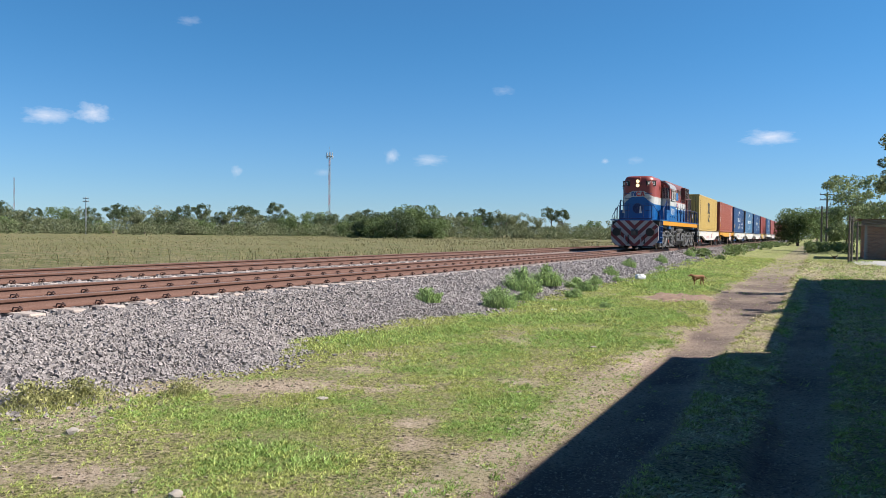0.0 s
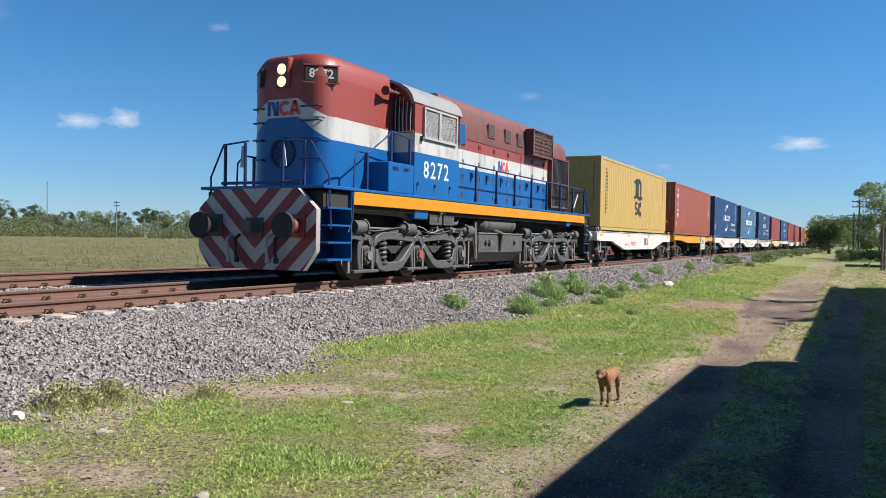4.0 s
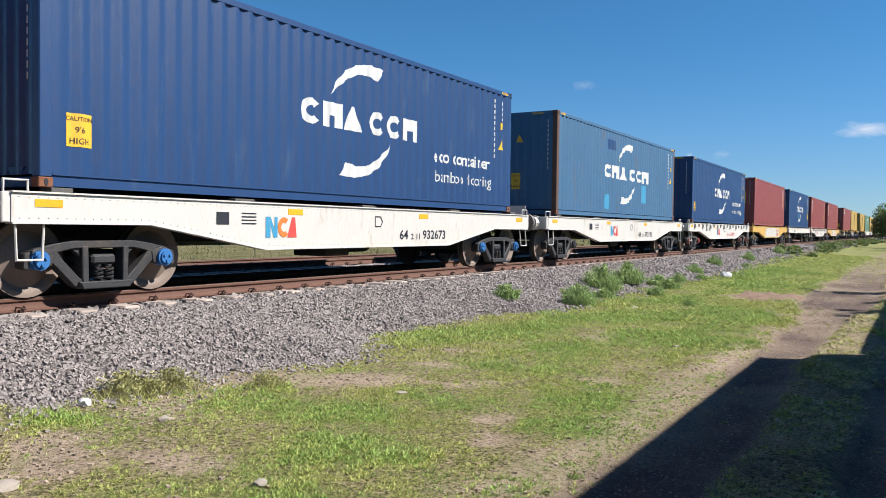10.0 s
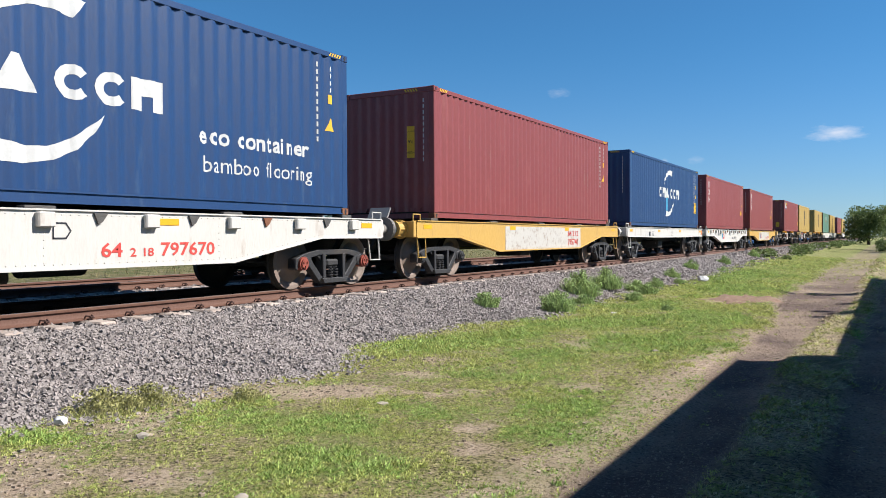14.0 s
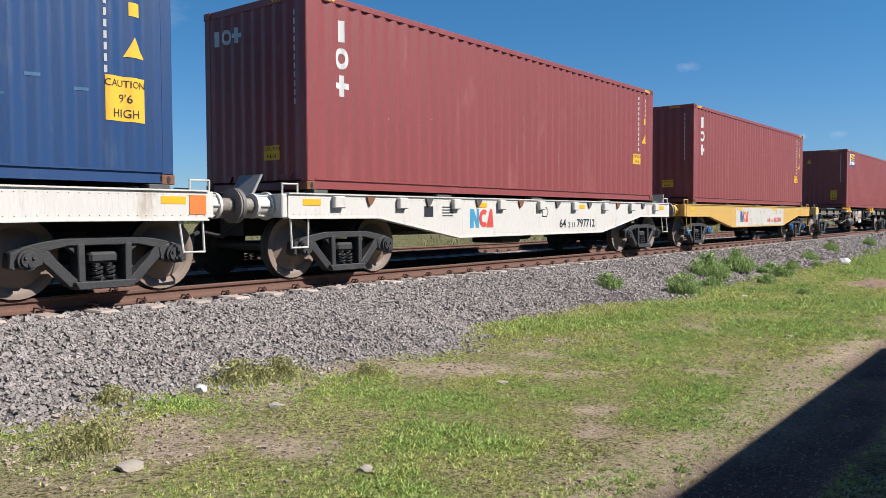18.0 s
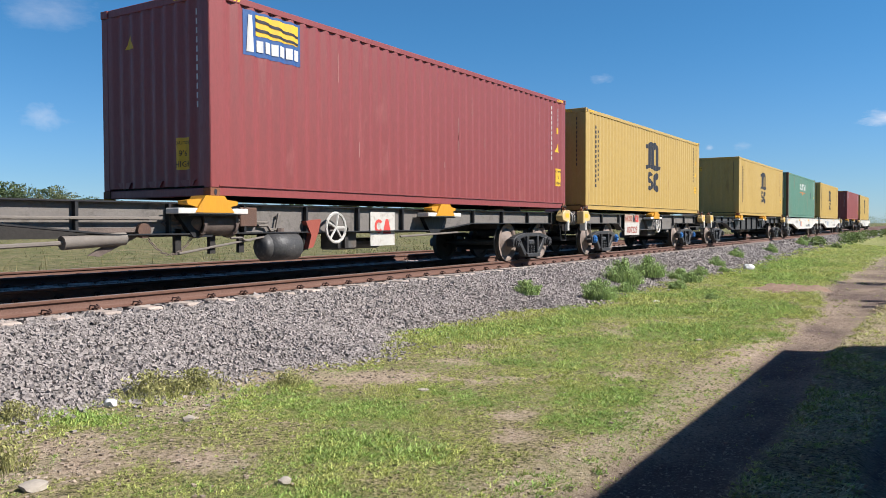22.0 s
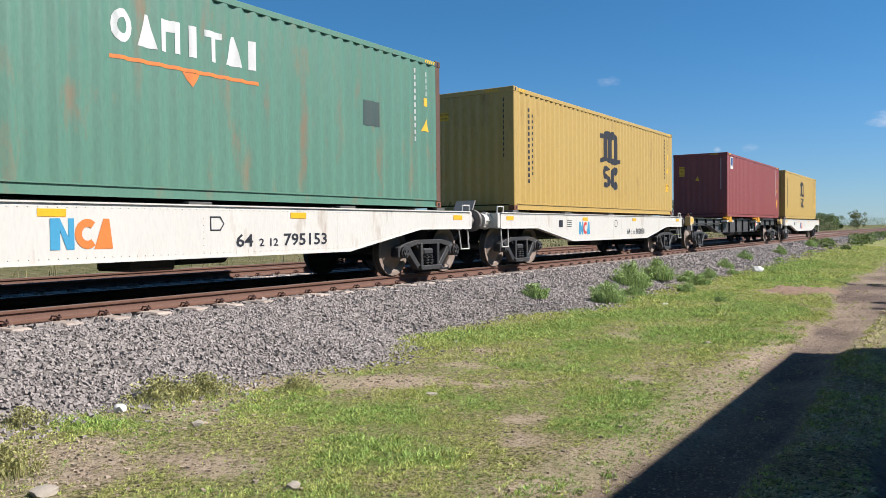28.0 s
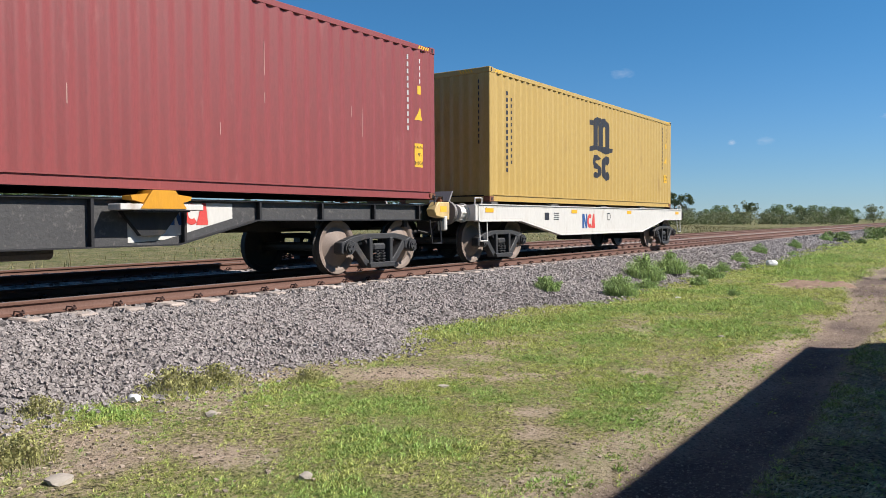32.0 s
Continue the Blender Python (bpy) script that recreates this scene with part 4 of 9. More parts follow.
def glyph_row(rs, n, w, h, gap, down=False):
    """Unreadable small writing as plain bars."""
    out = []
    for i in range(n):
        if down:
            out.append(quad(-w / 2, w / 2, -i * (h + gap) - h, -i * (h + gap)))
        else:
            out.append(quad(i * (w + gap), i * (w + gap) + w, -h / 2, h / 2))
    return out


# ---- train: containers ----
CL, CW, CH = 12.192, 2.438, 2.896


def corrugated(y0, y1, bs, z0, z1, fn):
    ys = [y0] + [b for b in bs if y0 < b < y1] + [y1]
    bm = B()
    lo = [bm.verts.new(fn(y, z0)) for y in ys]
    hi = [bm.verts.new(fn(y, z1)) for y in ys]
    for i in range(len(ys) - 1):
        bm.faces.new((lo[i], lo[i + 1], hi[i + 1], hi[i]))
    return bm


def container_meshes():
    half = CW / 2
    any_mat = M["c_red"]
    ms = {}
    bs = [Y_IN] + breaks(Y_IN, Y_OUT, PITCH) + [Y_OUT]
    ms["side"] = mesh_of("side_wall", corrugated(0.12, CL - 0.12, bs, 0.15, CH - 0.10, lambda y, z: (half - 0.008 - wave(y), y, z)), any_mat, True)
    eb = [-1.0] + breaks(-1.0, 1.0, 0.25) + [1.0]
    ms["end"] = mesh_of("end_wall", corrugated(-half + 0.14, half - 0.14, eb, 0.15, CH - 0.12, lambda x, z: (x, 0.018 + wave(x, -1.0, 1.0, 0.25), z)), any_mat, True)
    bm = B()
    rb = breaks(0.3, 11.9, 0.4)
    ys = [0.1] + rb + [CL - 0.1]
    prev = None
    for i, y in enumerate(ys):
        z = CH - 0.035 - 0.02 * ((i // 2) % 2)
        row = [bm.verts.new((x, y, z)) for x in (-half + 0.06, half - 0.06)]
        if prev:
            bm.faces.new((prev[0], prev[1], row[1], row[0]))
        prev = row
    ms["roof"] = mesh_of("roof", bm, any_mat)
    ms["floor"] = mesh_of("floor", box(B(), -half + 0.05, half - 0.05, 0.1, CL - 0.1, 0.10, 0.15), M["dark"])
    ms["post"] = mesh_of("corner_post", box(B(), -0.075, 0.075, -0.06, 0.10, 0.118, CH - 0.118, 0.012), any_mat)
    cast = box(B(), -0.081, 0.081, -0.089, 0.089, -0.059, 0.059, 0.008)
    ms["casting"] = mesh_of("corner_casting", cast, any_mat)
    # near-black disc paints the shaded opening of the casting
    hole = B()
    prism(hole, [(0.026 * math.cos(a) * 1.0, 0.045 * math.sin(a)) for a in np.linspace(0, 2 * math.pi, 10, endpoint=False)], 0, 0.004, "x")
    ms["hole"] = mesh_of("slot", hole, M["mark_dark"])
    ms["top_rail"] = mesh_of("top_rail", box(B(), -0.03, 0.03, 0.17, CL - 0.17, -0.105, -0.005, 0.01), any_mat)
    bm = prism(B(), [(-0.026, 0.0), (0.026, 0.0), (0.026, 0.022), (0.004, 0.022), (0.004, 0.132), (0.026, 0.132), (0.026, 0.154), (-0.026, 0.154)], 0.17, CL - 0.17, "y")
    ms["bottom_rail"] = mesh_of("bottom_rail", bm, any_mat)
    ms["end_beam"] = mesh_of("end_beam", box(B(), -half + 0.16, half - 0.16, -0.03, 0.05, -0.06, 0.06, 0.01), any_mat)
    bm = B()
    prism(bm, [(-0.16, -0.06), (-0.10, -0.15), (0.10, -0.15), (0.16, -0.06)], 0.02, 0.25, "y")
    ms["gusset"] = mesh_of("end_gussets", bm, any_mat)
    return ms


CM = container_meshes()


def own(ob, material):
    ob.material_slots[0].link = "OBJECT"
    ob.material_slots[0].material = material
    return ob


def container(colour, label, posts=None, cast="rust"):
    """A 40-foot high-cube container; its front lower edge is the origin."""
    c = thing("shipping_container", label, "container", "containers on the train")
    m, pm = M[colour], M[posts or colour]
    half = CW / 2

    def put(name, key, x=0, y=0, z=0, rz=0, material=m, lab=""):
        ob = own(part(name, CM[key], None, c, lab), material)
        ob.matrix_basis = pose(x, y, z, 0, 0, rz)
        return ob

    put("side_wall", "side")
    put("side_wall", "side", 0, CL, 0, 180)
    put("end_wall", "end")
    put("end_wall", "end", 0, CL, 0, 180)
    put("roof", "roof")
    put("floor", "floor", material=M["dark"])
    for sx in (-1, 1):
        put("top_rail", "top_rail", sx * (half - 0.033), 0, CH - 0.01)
        put("bottom_rail", "bottom_rail", sx * (half - 0.028), 0, 0.012, 0)
        for yy, rz in ((0.07, 0), (CL - 0.07, 180)):
            put("corner_post", "post", sx * (half - 0.080), yy, 0, rz, pm)
            for zz in (0.059, CH - 0.059):
                k = put("corner_casting", "casting", sx * (half - 0.081), 0.089 if yy < 1 else CL - 0.089, zz, 0, M[cast] if zz < 1 else pm)
                h = own(part("slot", CM["hole"], None, k), M["mark_dark"])
                h.matrix_basis = pose(sx * 0.0815 - (0.004 if sx < 0 else 0), 0, 0)
    for yy in (0.05, CL - 0.05):
        for zz in (0.06, CH - 0.06):
            put("end_beam", "end_beam", 0, yy, zz, 0)
    for k in (-0.72, 0, 0.72):
        put("end_gusset", "gusset", k, 0, 0.30)
    return c


def mark(c, name, polys, colour, where, u, v, waved=True, plane=None, lab="", turn=0):
    bm = flat(polys) if isinstance(polys, list) else polys
    if plane is None:
        plane = CW / 2 - 0.008 if where == "side" else 0.018
    ob = part(name, lay(bm, where, u, v, plane, waved, turn), M[colour], c, lab)
    if name in ("code_column", "painted_word", "hazard_stripes", "data_block"):
        ob["kind"] = "stuff"
    return ob


def stock_marks(c, rs, ink, end_ink=None):
    """The registration columns, code bars, warning labels at both ends."""
    e = end_ink or ink
    mark(c, "code_column", glyph_row(rs, 11, 0.030, 0.085, 0.045, True), ink, "side", CL - 0.86, CH - 0.25, lab="column of small painted characters")
    mark(c, "code_column", glyph_row(rs, 4, 0.030, 0.08, 0.045, True), ink, "side", CL - 0.50, CH - 0.28)
    mark(c, "code_column", glyph_row(rs, 11, 0.030, 0.085, 0.045, True), e, "end", 0.92, CH - 0.25, lab="column of small painted characters")
    tri = [[(-0.13, -0.1), (0.13, -0.1), (0.0, 0.14)]]
    mark(c, "warning_triangle", tri, "mark_gold", "side", CL - 0.50, CH - 1.32, lab="yellow warning triangle")
    mark(c, "label_sticker", [quad(-0.07, 0.07, -0.08, 0.08)], "mark_gold", "side", CL - 0.50, CH - 0.86)
    hazard = [[(0.25 + i * 0.07, -0.03), (0.29 + i * 0.07, -0.03), (0.33 + i * 0.07, 0.03), (0.29 + i * 0.07, 0.03)] for i in range(5)]
    mark(c, "hazard_stripes", hazard, "mark_gold", "side", 0.0, CH - 0.06, False, CW / 2 - 0.003, "yellow and black height stripes")
    mark(c, "hazard_stripes", [[(x + CL - 0.8, y) for x, y in p] for p in hazard], "mark_gold", "side", 0.0, CH - 0.06, False, CW / 2 - 0.003)
    mark(c, "hazard_stripes", [[(0.75 - x + 0.2, y) for x, y in p] for p in hazard], "mark_gold", "end", 0.10, CH - 0.06, False, 0.02)


def caution(c, where, u, v, w=0.30, h=0.42, rows=("CAUTION", "9'6", "HIGH")):
    mark(c, "caution_label", [quad(-w / 2, w / 2, -h / 2, h / 2)], "mark_gold", where, u, v, lab="yellow caution label")
    k = len(rows)
    for i, r in enumerate(rows):
        bm = text_mesh(r, min(h / k * 0.8, w / (0.62 * len(r))))
        plane = (CW / 2 - 0.008 + 0.004) if where == "side" else 0.018 - 0.004
        part("caution_writing", lay(bm, where, u, v + h / 2 - (i + 0.5) * h / k, plane, True), M["mark_dark"], c)


def logo_waves(c, u, v, s):
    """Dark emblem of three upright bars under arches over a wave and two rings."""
    p = []
    for k in (-1, 0, 1):
        p.append(quad(k * 0.37 - 0.135, k * 0.37 + 0.135, 0.16, 0.76))
    p += arc(-0.185, 0.76, 0.05, 0.32, 55, 180, 10)
    p += arc(0.185, 0.76, 0.05, 0.32, 0, 125, 10)
    p.append([(-0.135, 0.76), (0.135, 0.76), (0.156, 0.80), (0.0, 1.02), (-0.156, 0.80)])
    p.append(quad(-0.68, -0.51, 0.78, 0.94))
    p.append([(-0.72, -0.06), (-0.3, 0.03), (0.3, -0.08), (0.70, 0.02), (0.72, 0.14), (0.5, 0.158), (-0.5, 0.158), (-0.72, 0.07)])
    p += arc(-0.28, -0.36, 0.07, 0.27, 30, 270, 12, 0.85)
    p += arc(-0.28, -0.649, 0.07, 0.27, -150, 90, 12, 0.85)
    p += arc(0.33, -0.53, 0.10, 0.30, 45, 315, 14, 1.35)
    bm = flat([[(a * s * 1.3, b * s) for a, b in q] for q in p])
    mark(c, "emblem", bm, "mark_dark", "side", u, v, lab="large dark painted emblem")


def logo_crescents(c, u, v, s, col="mark_white"):
    """White row of rings and bars between two crescents."""
    p = []
    for x, k in ((-1.22, "ring"), (-0.74, "block"), (-0.24, "wedge"), (0.40, "ring"), (0.88, "ring"), (1.36, "block")):
        if k == "ring":
            p += arc(x, 0, 0.10, 0.23, 40, 320, 12, 1.15)
        elif k == "block":
            p += [quad(x - 0.23, x - 0.07, -0.26, 0.26), quad(x + 0.07, x + 0.23, -0.26, 0.26), quad(x - 0.07, x + 0.07, -0.02, 0.26)]
        else:
            p += [[(x - 0.22, -0.26), (x + 0.22, -0.26), (x + 0.05, 0.26), (x - 0.05, 0.26)]]
    p = [[(a * 1.15 * s, b * 0.82) for a, b in q] for q in p]
    for sg in (1, -1):
        p.append([(sg * a, sg * b) for a, b in ((-0.92, 0.34), (-0.74, 0.60), (-0.50, 0.82), (-0.18, 0.97), (0.20, 1.04), (0.66, 1.02), (0.46, 0.78), (0.16, 0.83), (-0.12, 0.81), (-0.42, 0.69), (-0.66, 0.53))])
    bm = flat(p)
    mark(c, "emblem", bm, col, "side", u, v, lab="large white painted emblem")


def tee(w, h):
    return [[(-w * 0.16, -h / 2), (w * 0.16, -h / 2), (w * 0.16, h * 0.28), (w / 2, h * 0.28), (w / 2, h / 2), (-w / 2, h / 2), (-w / 2, h * 0.28), (-w * 0.16, h * 0.28)]]


def gate(w, h):
    return [[(-w / 2, -h / 2), (-w * 0.2, -h / 2), (-w * 0.2, h * 0.14), (w * 0.2, h * 0.14), (w * 0.2, -h / 2), (w / 2, -h / 2), (w / 2, h / 2), (-w / 2, h / 2)]]


def cross(w, h):
    a, b = w * 0.15, h * 0.14
    return [[(-w / 2, -b), (-a, -b), (-a, -h / 2), (a, -h / 2), (a, -b), (w / 2, -b), (w / 2, b), (a, b), (a, h / 2), (-a, h / 2), (-a, b), (-w / 2, b)]]


SHAPES = {"bar": lambda w, h: [quad(-w * 0.20, w * 0.20, -h / 2, h / 2)], "wedge": lambda w, h: [[(-w / 2, -h / 2), (w / 2, -h / 2), (w * 0.08, h / 2), (-w * 0.08, h / 2)]],
          "tee": tee, "gate": gate, "cross": cross, "disc": lambda w, h: arc(0, 0, w * 0.24, w / 2, 0, 360, 14, h / w)}


def blocks_down(c, where, u, v, shapes, w, h, gap, col):
    for i, k in enumerate(shapes):
        z = -i * (h + gap) - h / 2
        mark(c, "sign_shape", SHAPES[k](w, h), col, where, u, v + z, lab="plain white shape of a company sign")


def blocks_across(c, where, u, v, shapes, w, h, gap, col):
    n = len(shapes)
    for i, k in enumerate(shapes):
        mark(c, "sign_shape", SHAPES[k](w, h), col, where, u + (i - (n - 1) / 2) * (w + gap), v, lab="plain white shape of a company sign")


# ---- train: running gear ----
WR = 0.455


def shade_wheels(me):
    """Shade painted on inner discs and axle; outer faces keep their dusty brown."""
    me.materials.append(M["grease_shade"])
    for p in me.polygons:
        c = p.center
        if p.normal.x * (1 if c.x > 0 else -1) < 0.25 or abs(c.x) < 0.86:
            p.material_index = 1
    return me


def wheel_meshes():
    bm = B()
    rod(bm, (-1.12, 0, 0), (1.12, 0, 0), 0.075, 10)
    prof = [(0.10, 0.16), (0.16, 0.10), (0.335, 0.02), (0.375, 0.055), (0.395, 0.065), (WR, 0.065), (WR - 0.004, -0.035), (WR + 0.028, -0.045), (WR + 0.026, -0.068), (0.385, -0.07), (0.36, -0.03), (0.16, -0.04), (0.10, -0.10)]
    for s in (-1, 1):
        n = 30
        rings = []
        for r, x in prof:
            rings.append([bm.verts.new((s * (0.874 + x), r * math.cos(2 * math.pi * i / n), r * math.sin(2 * math.pi * i / n))) for i in range(n)])
        for a, b in zip(rings, rings[1:]):
            for i in range(n):
                bm.faces.new((a[i], a[(i + 1) % n], b[(i + 1) % n], b[i]))
        # hub bolts and a cast mark, so that the turning shows
        for k in range(3):
            a = 2 * math.pi * k / 3 + 0.4
            rod(bm, (s * 0.90, 0.235 * math.cos(a), 0.235 * math.sin(a)), (s * 0.93, 0.235 * math.cos(a), 0.235 * math.sin(a)), 0.018, 6)
    bmesh.ops.recalc_face_normals(bm, faces=bm.faces[:])
    return shade_wheels(mesh_of("wheelset", bm, M["wheel"]))


WB = 0.88    # half a bogie's wheelbase


def bogie_meshes():
    ms = {"wheelset": wheel_meshes()}
    # one cast side frame, centred on the bogie: chords, posts and end jaws round the bearings
    bm = B()
    t0, t1 = -0.075, 0.075
    ribbon(bm, [(-0.93, 0.525), (-0.70, 0.575), (-0.42, 0.625), (0.42, 0.625), (0.70, 0.575), (0.93, 0.525)], [0.10, 0.11, 0.095, 0.095, 0.11, 0.10], t0, t1)
    for s in (-1, 1):
        ribbon(bm, [(s * 0.71, 0.51), (s * 0.60, 0.39), (s * 0.38, 0.165), (s * 0.24, 0.125)], [0.15, 0.12, 0.12, 0.10], t0 + 0.002, t1 - 0.002)
        prism(bm, [(s * 1.05, 0.53), (s * 1.07, 0.36), (s * 1.00, 0.33), (s * 0.98, 0.46), (s * 0.80, 0.46), (s * 0.78, 0.36), (s * 0.71, 0.38), (s * 0.69, 0.53), (s * 0.87, 0.59)], t0 - 0.012, t1 + 0.012)
        prism(bm, [(s * 0.33, 0.60), (s * 0.245, 0.60), (s * 0.235, 0.15), (s * 0.32, 0.13)], t0 - 0.02, t1 + 0.02)
        prism(bm, [(s * 0.46, 0.585), (s * 0.31, 0.585), (s * 0.31, 0.46)], t0 + 0.03, t1 - 0.03)
    prism(bm, [(-0.38, 0.17), (0.38, 0.17), (0.33, 0.08), (-0.33, 0.08)], t0 - 0.05, t1 + 0.05)
    ms["side_frame"] = mesh_of("side_frame", eased(bm, 0.010), M["bogie_cast"])
    bm = B()
    box(bm, -1.16, 1.16, -0.17, 0.17, 0.37, 0.50, 0.03)
    box(bm, -0.3, 0.3, -0.24, 0.24, 0.58, 0.74, 0.02)
    box(bm, -0.95, 0.95, -0.05, 0.05, 0.24, 0.36)
    ms["bolster"] = mesh_of("bogie", bm, M["bogie_cast"])
    bm = B()
    turns, n = 4, 9
    pts = []
    for i in range(turns * n + 1):
        a = 2 * math.pi * i / n
        pts.append((0.05 * math.cos(a), 0.05 * math.sin(a), 0.20 * i / (turns * n)))
    pipe(bm, pts, 0.015, 4)
    ms["spring"] = mesh_of("spring", bm, M["bogie_cast"])
    bm = B()
    rod(bm, (-0.06, 0, 0), (0.10, 0, 0), 0.115, 14)
    rod(bm, (0.10, 0, 0), (0.125, 0, 0), 0.085, 12)
    for k in range(3):
        a = 2.1 * k + 0.5
        rod(bm, (0.12, 0.05 * math.cos(a), 0.05 * math.sin(a)), (0.145, 0.05 * math.cos(a), 0.05 * math.sin(a)), 0.018, 6)
    ms["cap"] = mesh_of("bearing_cap", bm, M["bogie_cast"])
    bm = B()
    for s in (-1, 1):
        box(bm, -1.0, 1.0, s * 0.36 - 0.04, s * 0.36 + 0.04, 0.30, 0.36)
        for sx in (-1, 1):
            prism(bm, [(s * 0.40, 0.30), (s * 0.44, 0.30), (s * 0.42, 0.62), (s * 0.38, 0.60)], sx * 0.85 - 0.05, sx * 0.85 + 0.05)
    ms["brake"] = mesh_of("brake_beam", bm, M["dark"])
    return ms


BM = bogie_meshes()
AXLES = []
TRAIN = []


def add_bogie(wagon, y, y_train, cap="bogie_cast", frame_mat="bogie_cast", caps=None):
    b = own(part("bogie", BM["bolster"], None, wagon), M[frame_mat])
    b.location = (0, y, 0)
    for sx in (-1, 1):
        f = own(part("side_frame", BM["side_frame"], None, b), M[frame_mat])
        f.location = (sx * 1.10, 0, 0)
        for k in (-0.075, 0.075):
            s = part("spring", BM["spring"], None, b)
            s.location = (sx * 1.14, k, 0.165)
        for q in (-1, 1):
            c = own(part("bearing_cap", BM["cap"], None, b), M[cap])
            c.matrix_basis = pose(sx * 1.13, q * WB, WR - 0.01, 0, 0, 0 if sx > 0 else 180)
    part("brake_beam", BM["brake"], None, b)
    for q in (-1, 1):
        a = part("wheelset", BM["wheelset"], None, b, "worn brown steel wheels on an axle")
        a.location = (0, q * WB, WR)
        AXLES.append((a, y_train + y + q * WB, WR))
    return b


# ---- train: flat wagons ----
def common_ends(w, length, colour, plate):
    """Headstocks, buffers, couplers, stirrups, hose and the grey hinged end plate, at both ends."""
    for end in (0, 1):
        s = 1 if end == 0 else -1
        y = 0.62 if end == 0 else length - 0.62
        part("headstock", box(B(), -1.32, 1.32, y - 0.06, y + 0.06, 0.88, 1.22, 0.012), M[colour], w)
        for sx in (-0.98, 0.98):
            bm = B()
            rod(bm, (sx, y, 1.05), (sx, y - s * 0.30, 1.05), 0.165, 16, 0.140)
            for d, r in ((0.07, 0.20), (0.31, 0.175)):
                rod(bm, (sx, y - s * (d - 0.02), 1.05), (sx, y - s * (d + 0.02), 1.05), r, 16)
            bf = part("buffer", bm, M["buffer_grey"] if colour in ("black", "grey_cast") else M[colour], w, "ribbed buffer housing")
            for k in range(6):
                q = math.pi * k / 3
                rib = rod(B(), (sx + 0.17 * math.cos(q), y - s * 0.08, 1.05 + 0.17 * math.sin(q)), (sx + 0.145 * math.cos(q), y - s * 0.30, 1.05 + 0.145 * math.sin(q)), 0.016, 5)
                part("rib", rib, bf.data.materials[0], bf)
            pl = rod(B(), (sx, y - s * 0.31, 1.05), (sx, y - s * 0.565, 1.05), 0.105, 12)
            part("plunger", pl, M["buffer_grey"], bf)
            hd = B()
            rod(hd, (sx, y - s * 0.575, 1.05), (sx, y - s * 0.614, 1.05), 0.24, 26, 0.225)
            part("buffer_head", hd, M["buffer_head"], bf, "dusty round buffer head")
            st = B()
            xx = 1.30 if sx > 0 else -1.30
            pipe(st, [(xx, y + s * 0.10, 0.90), (xx + 0.03, y + s * 0.10, 0.46), (xx + 0.03, y + s * 0.40, 0.46), (xx, y + s * 0.44, 0.90)], 0.014)
            part("step_stirrup", st, M[colour], w)
            hr = B()
            pipe(hr, [(xx - 0.02, y - s * 0.02, 1.2), (xx - 0.02, y - s * 0.02, 1.36), (xx - 0.02, y + s * 0.26, 1.36), (xx - 0.02, y + s * 0.26, 1.2)], 0.013)
            part("handrail_loop", hr, M[colour], w)
        bm = box(B(), -0.09, 0.09, min(y, y - s * 0.6), max(y, y - s * 0.6), 0.96, 1.12, 0.02)
        box(bm, -0.16, 0.16, y - s * 0.55 - 0.1, y - s * 0.55 + 0.1, 0.92, 1.16, 0.03)
        part("coupler", bm, M["grey_cast"], w)
        bm = pipe(B(), [(0.35, y, 0.95), (0.36, y - s * 0.15, 0.75), (0.34, y - s * 0.35, 0.62), (0.22, y - s * 0.58, 0.68)], 0.03)
        part("brake_hose", bm, M["dark"], w)
        if plate:
            bm = prism(B(), [(y - s * 0.02, 1.22), (y + s * 0.16, 1.52), (y + s * 0.20, 1.52), (y + s * 0.03, 1.22)], -0.55 if end else 0.1, -0.05 if end else 0.6)
            part("bridge_plate", bm, M["l_grey"], w, "grey hinged plate standing up")


def fishbelly(length, inset, belly, top=1.215, shallow=0.885, deep=0.53):
    """Outline of a side sill in (y, z)."""
    a, b = inset, belly
    return [(0.66, top), (0.66, shallow), (a, shallow), (b, deep), (length - b, deep), (length - a, shallow), (length - 0.66, shallow), (length - 0.66, top)]


def rivets(pts, x, r=0.013):
    v, f = [], []
    for y, z in pts:
        k = len(v)
        v += [(x, y - r, z), (x, y, z - r), (x, y + r, z), (x, y, z + r), (x + 0.009, y, z)]
        f += [(k, k + 1, k + 4), (k + 1, k + 2, k + 4), (k + 2, k + 3, k + 4), (k + 3, k, k + 4)]
    return v, f


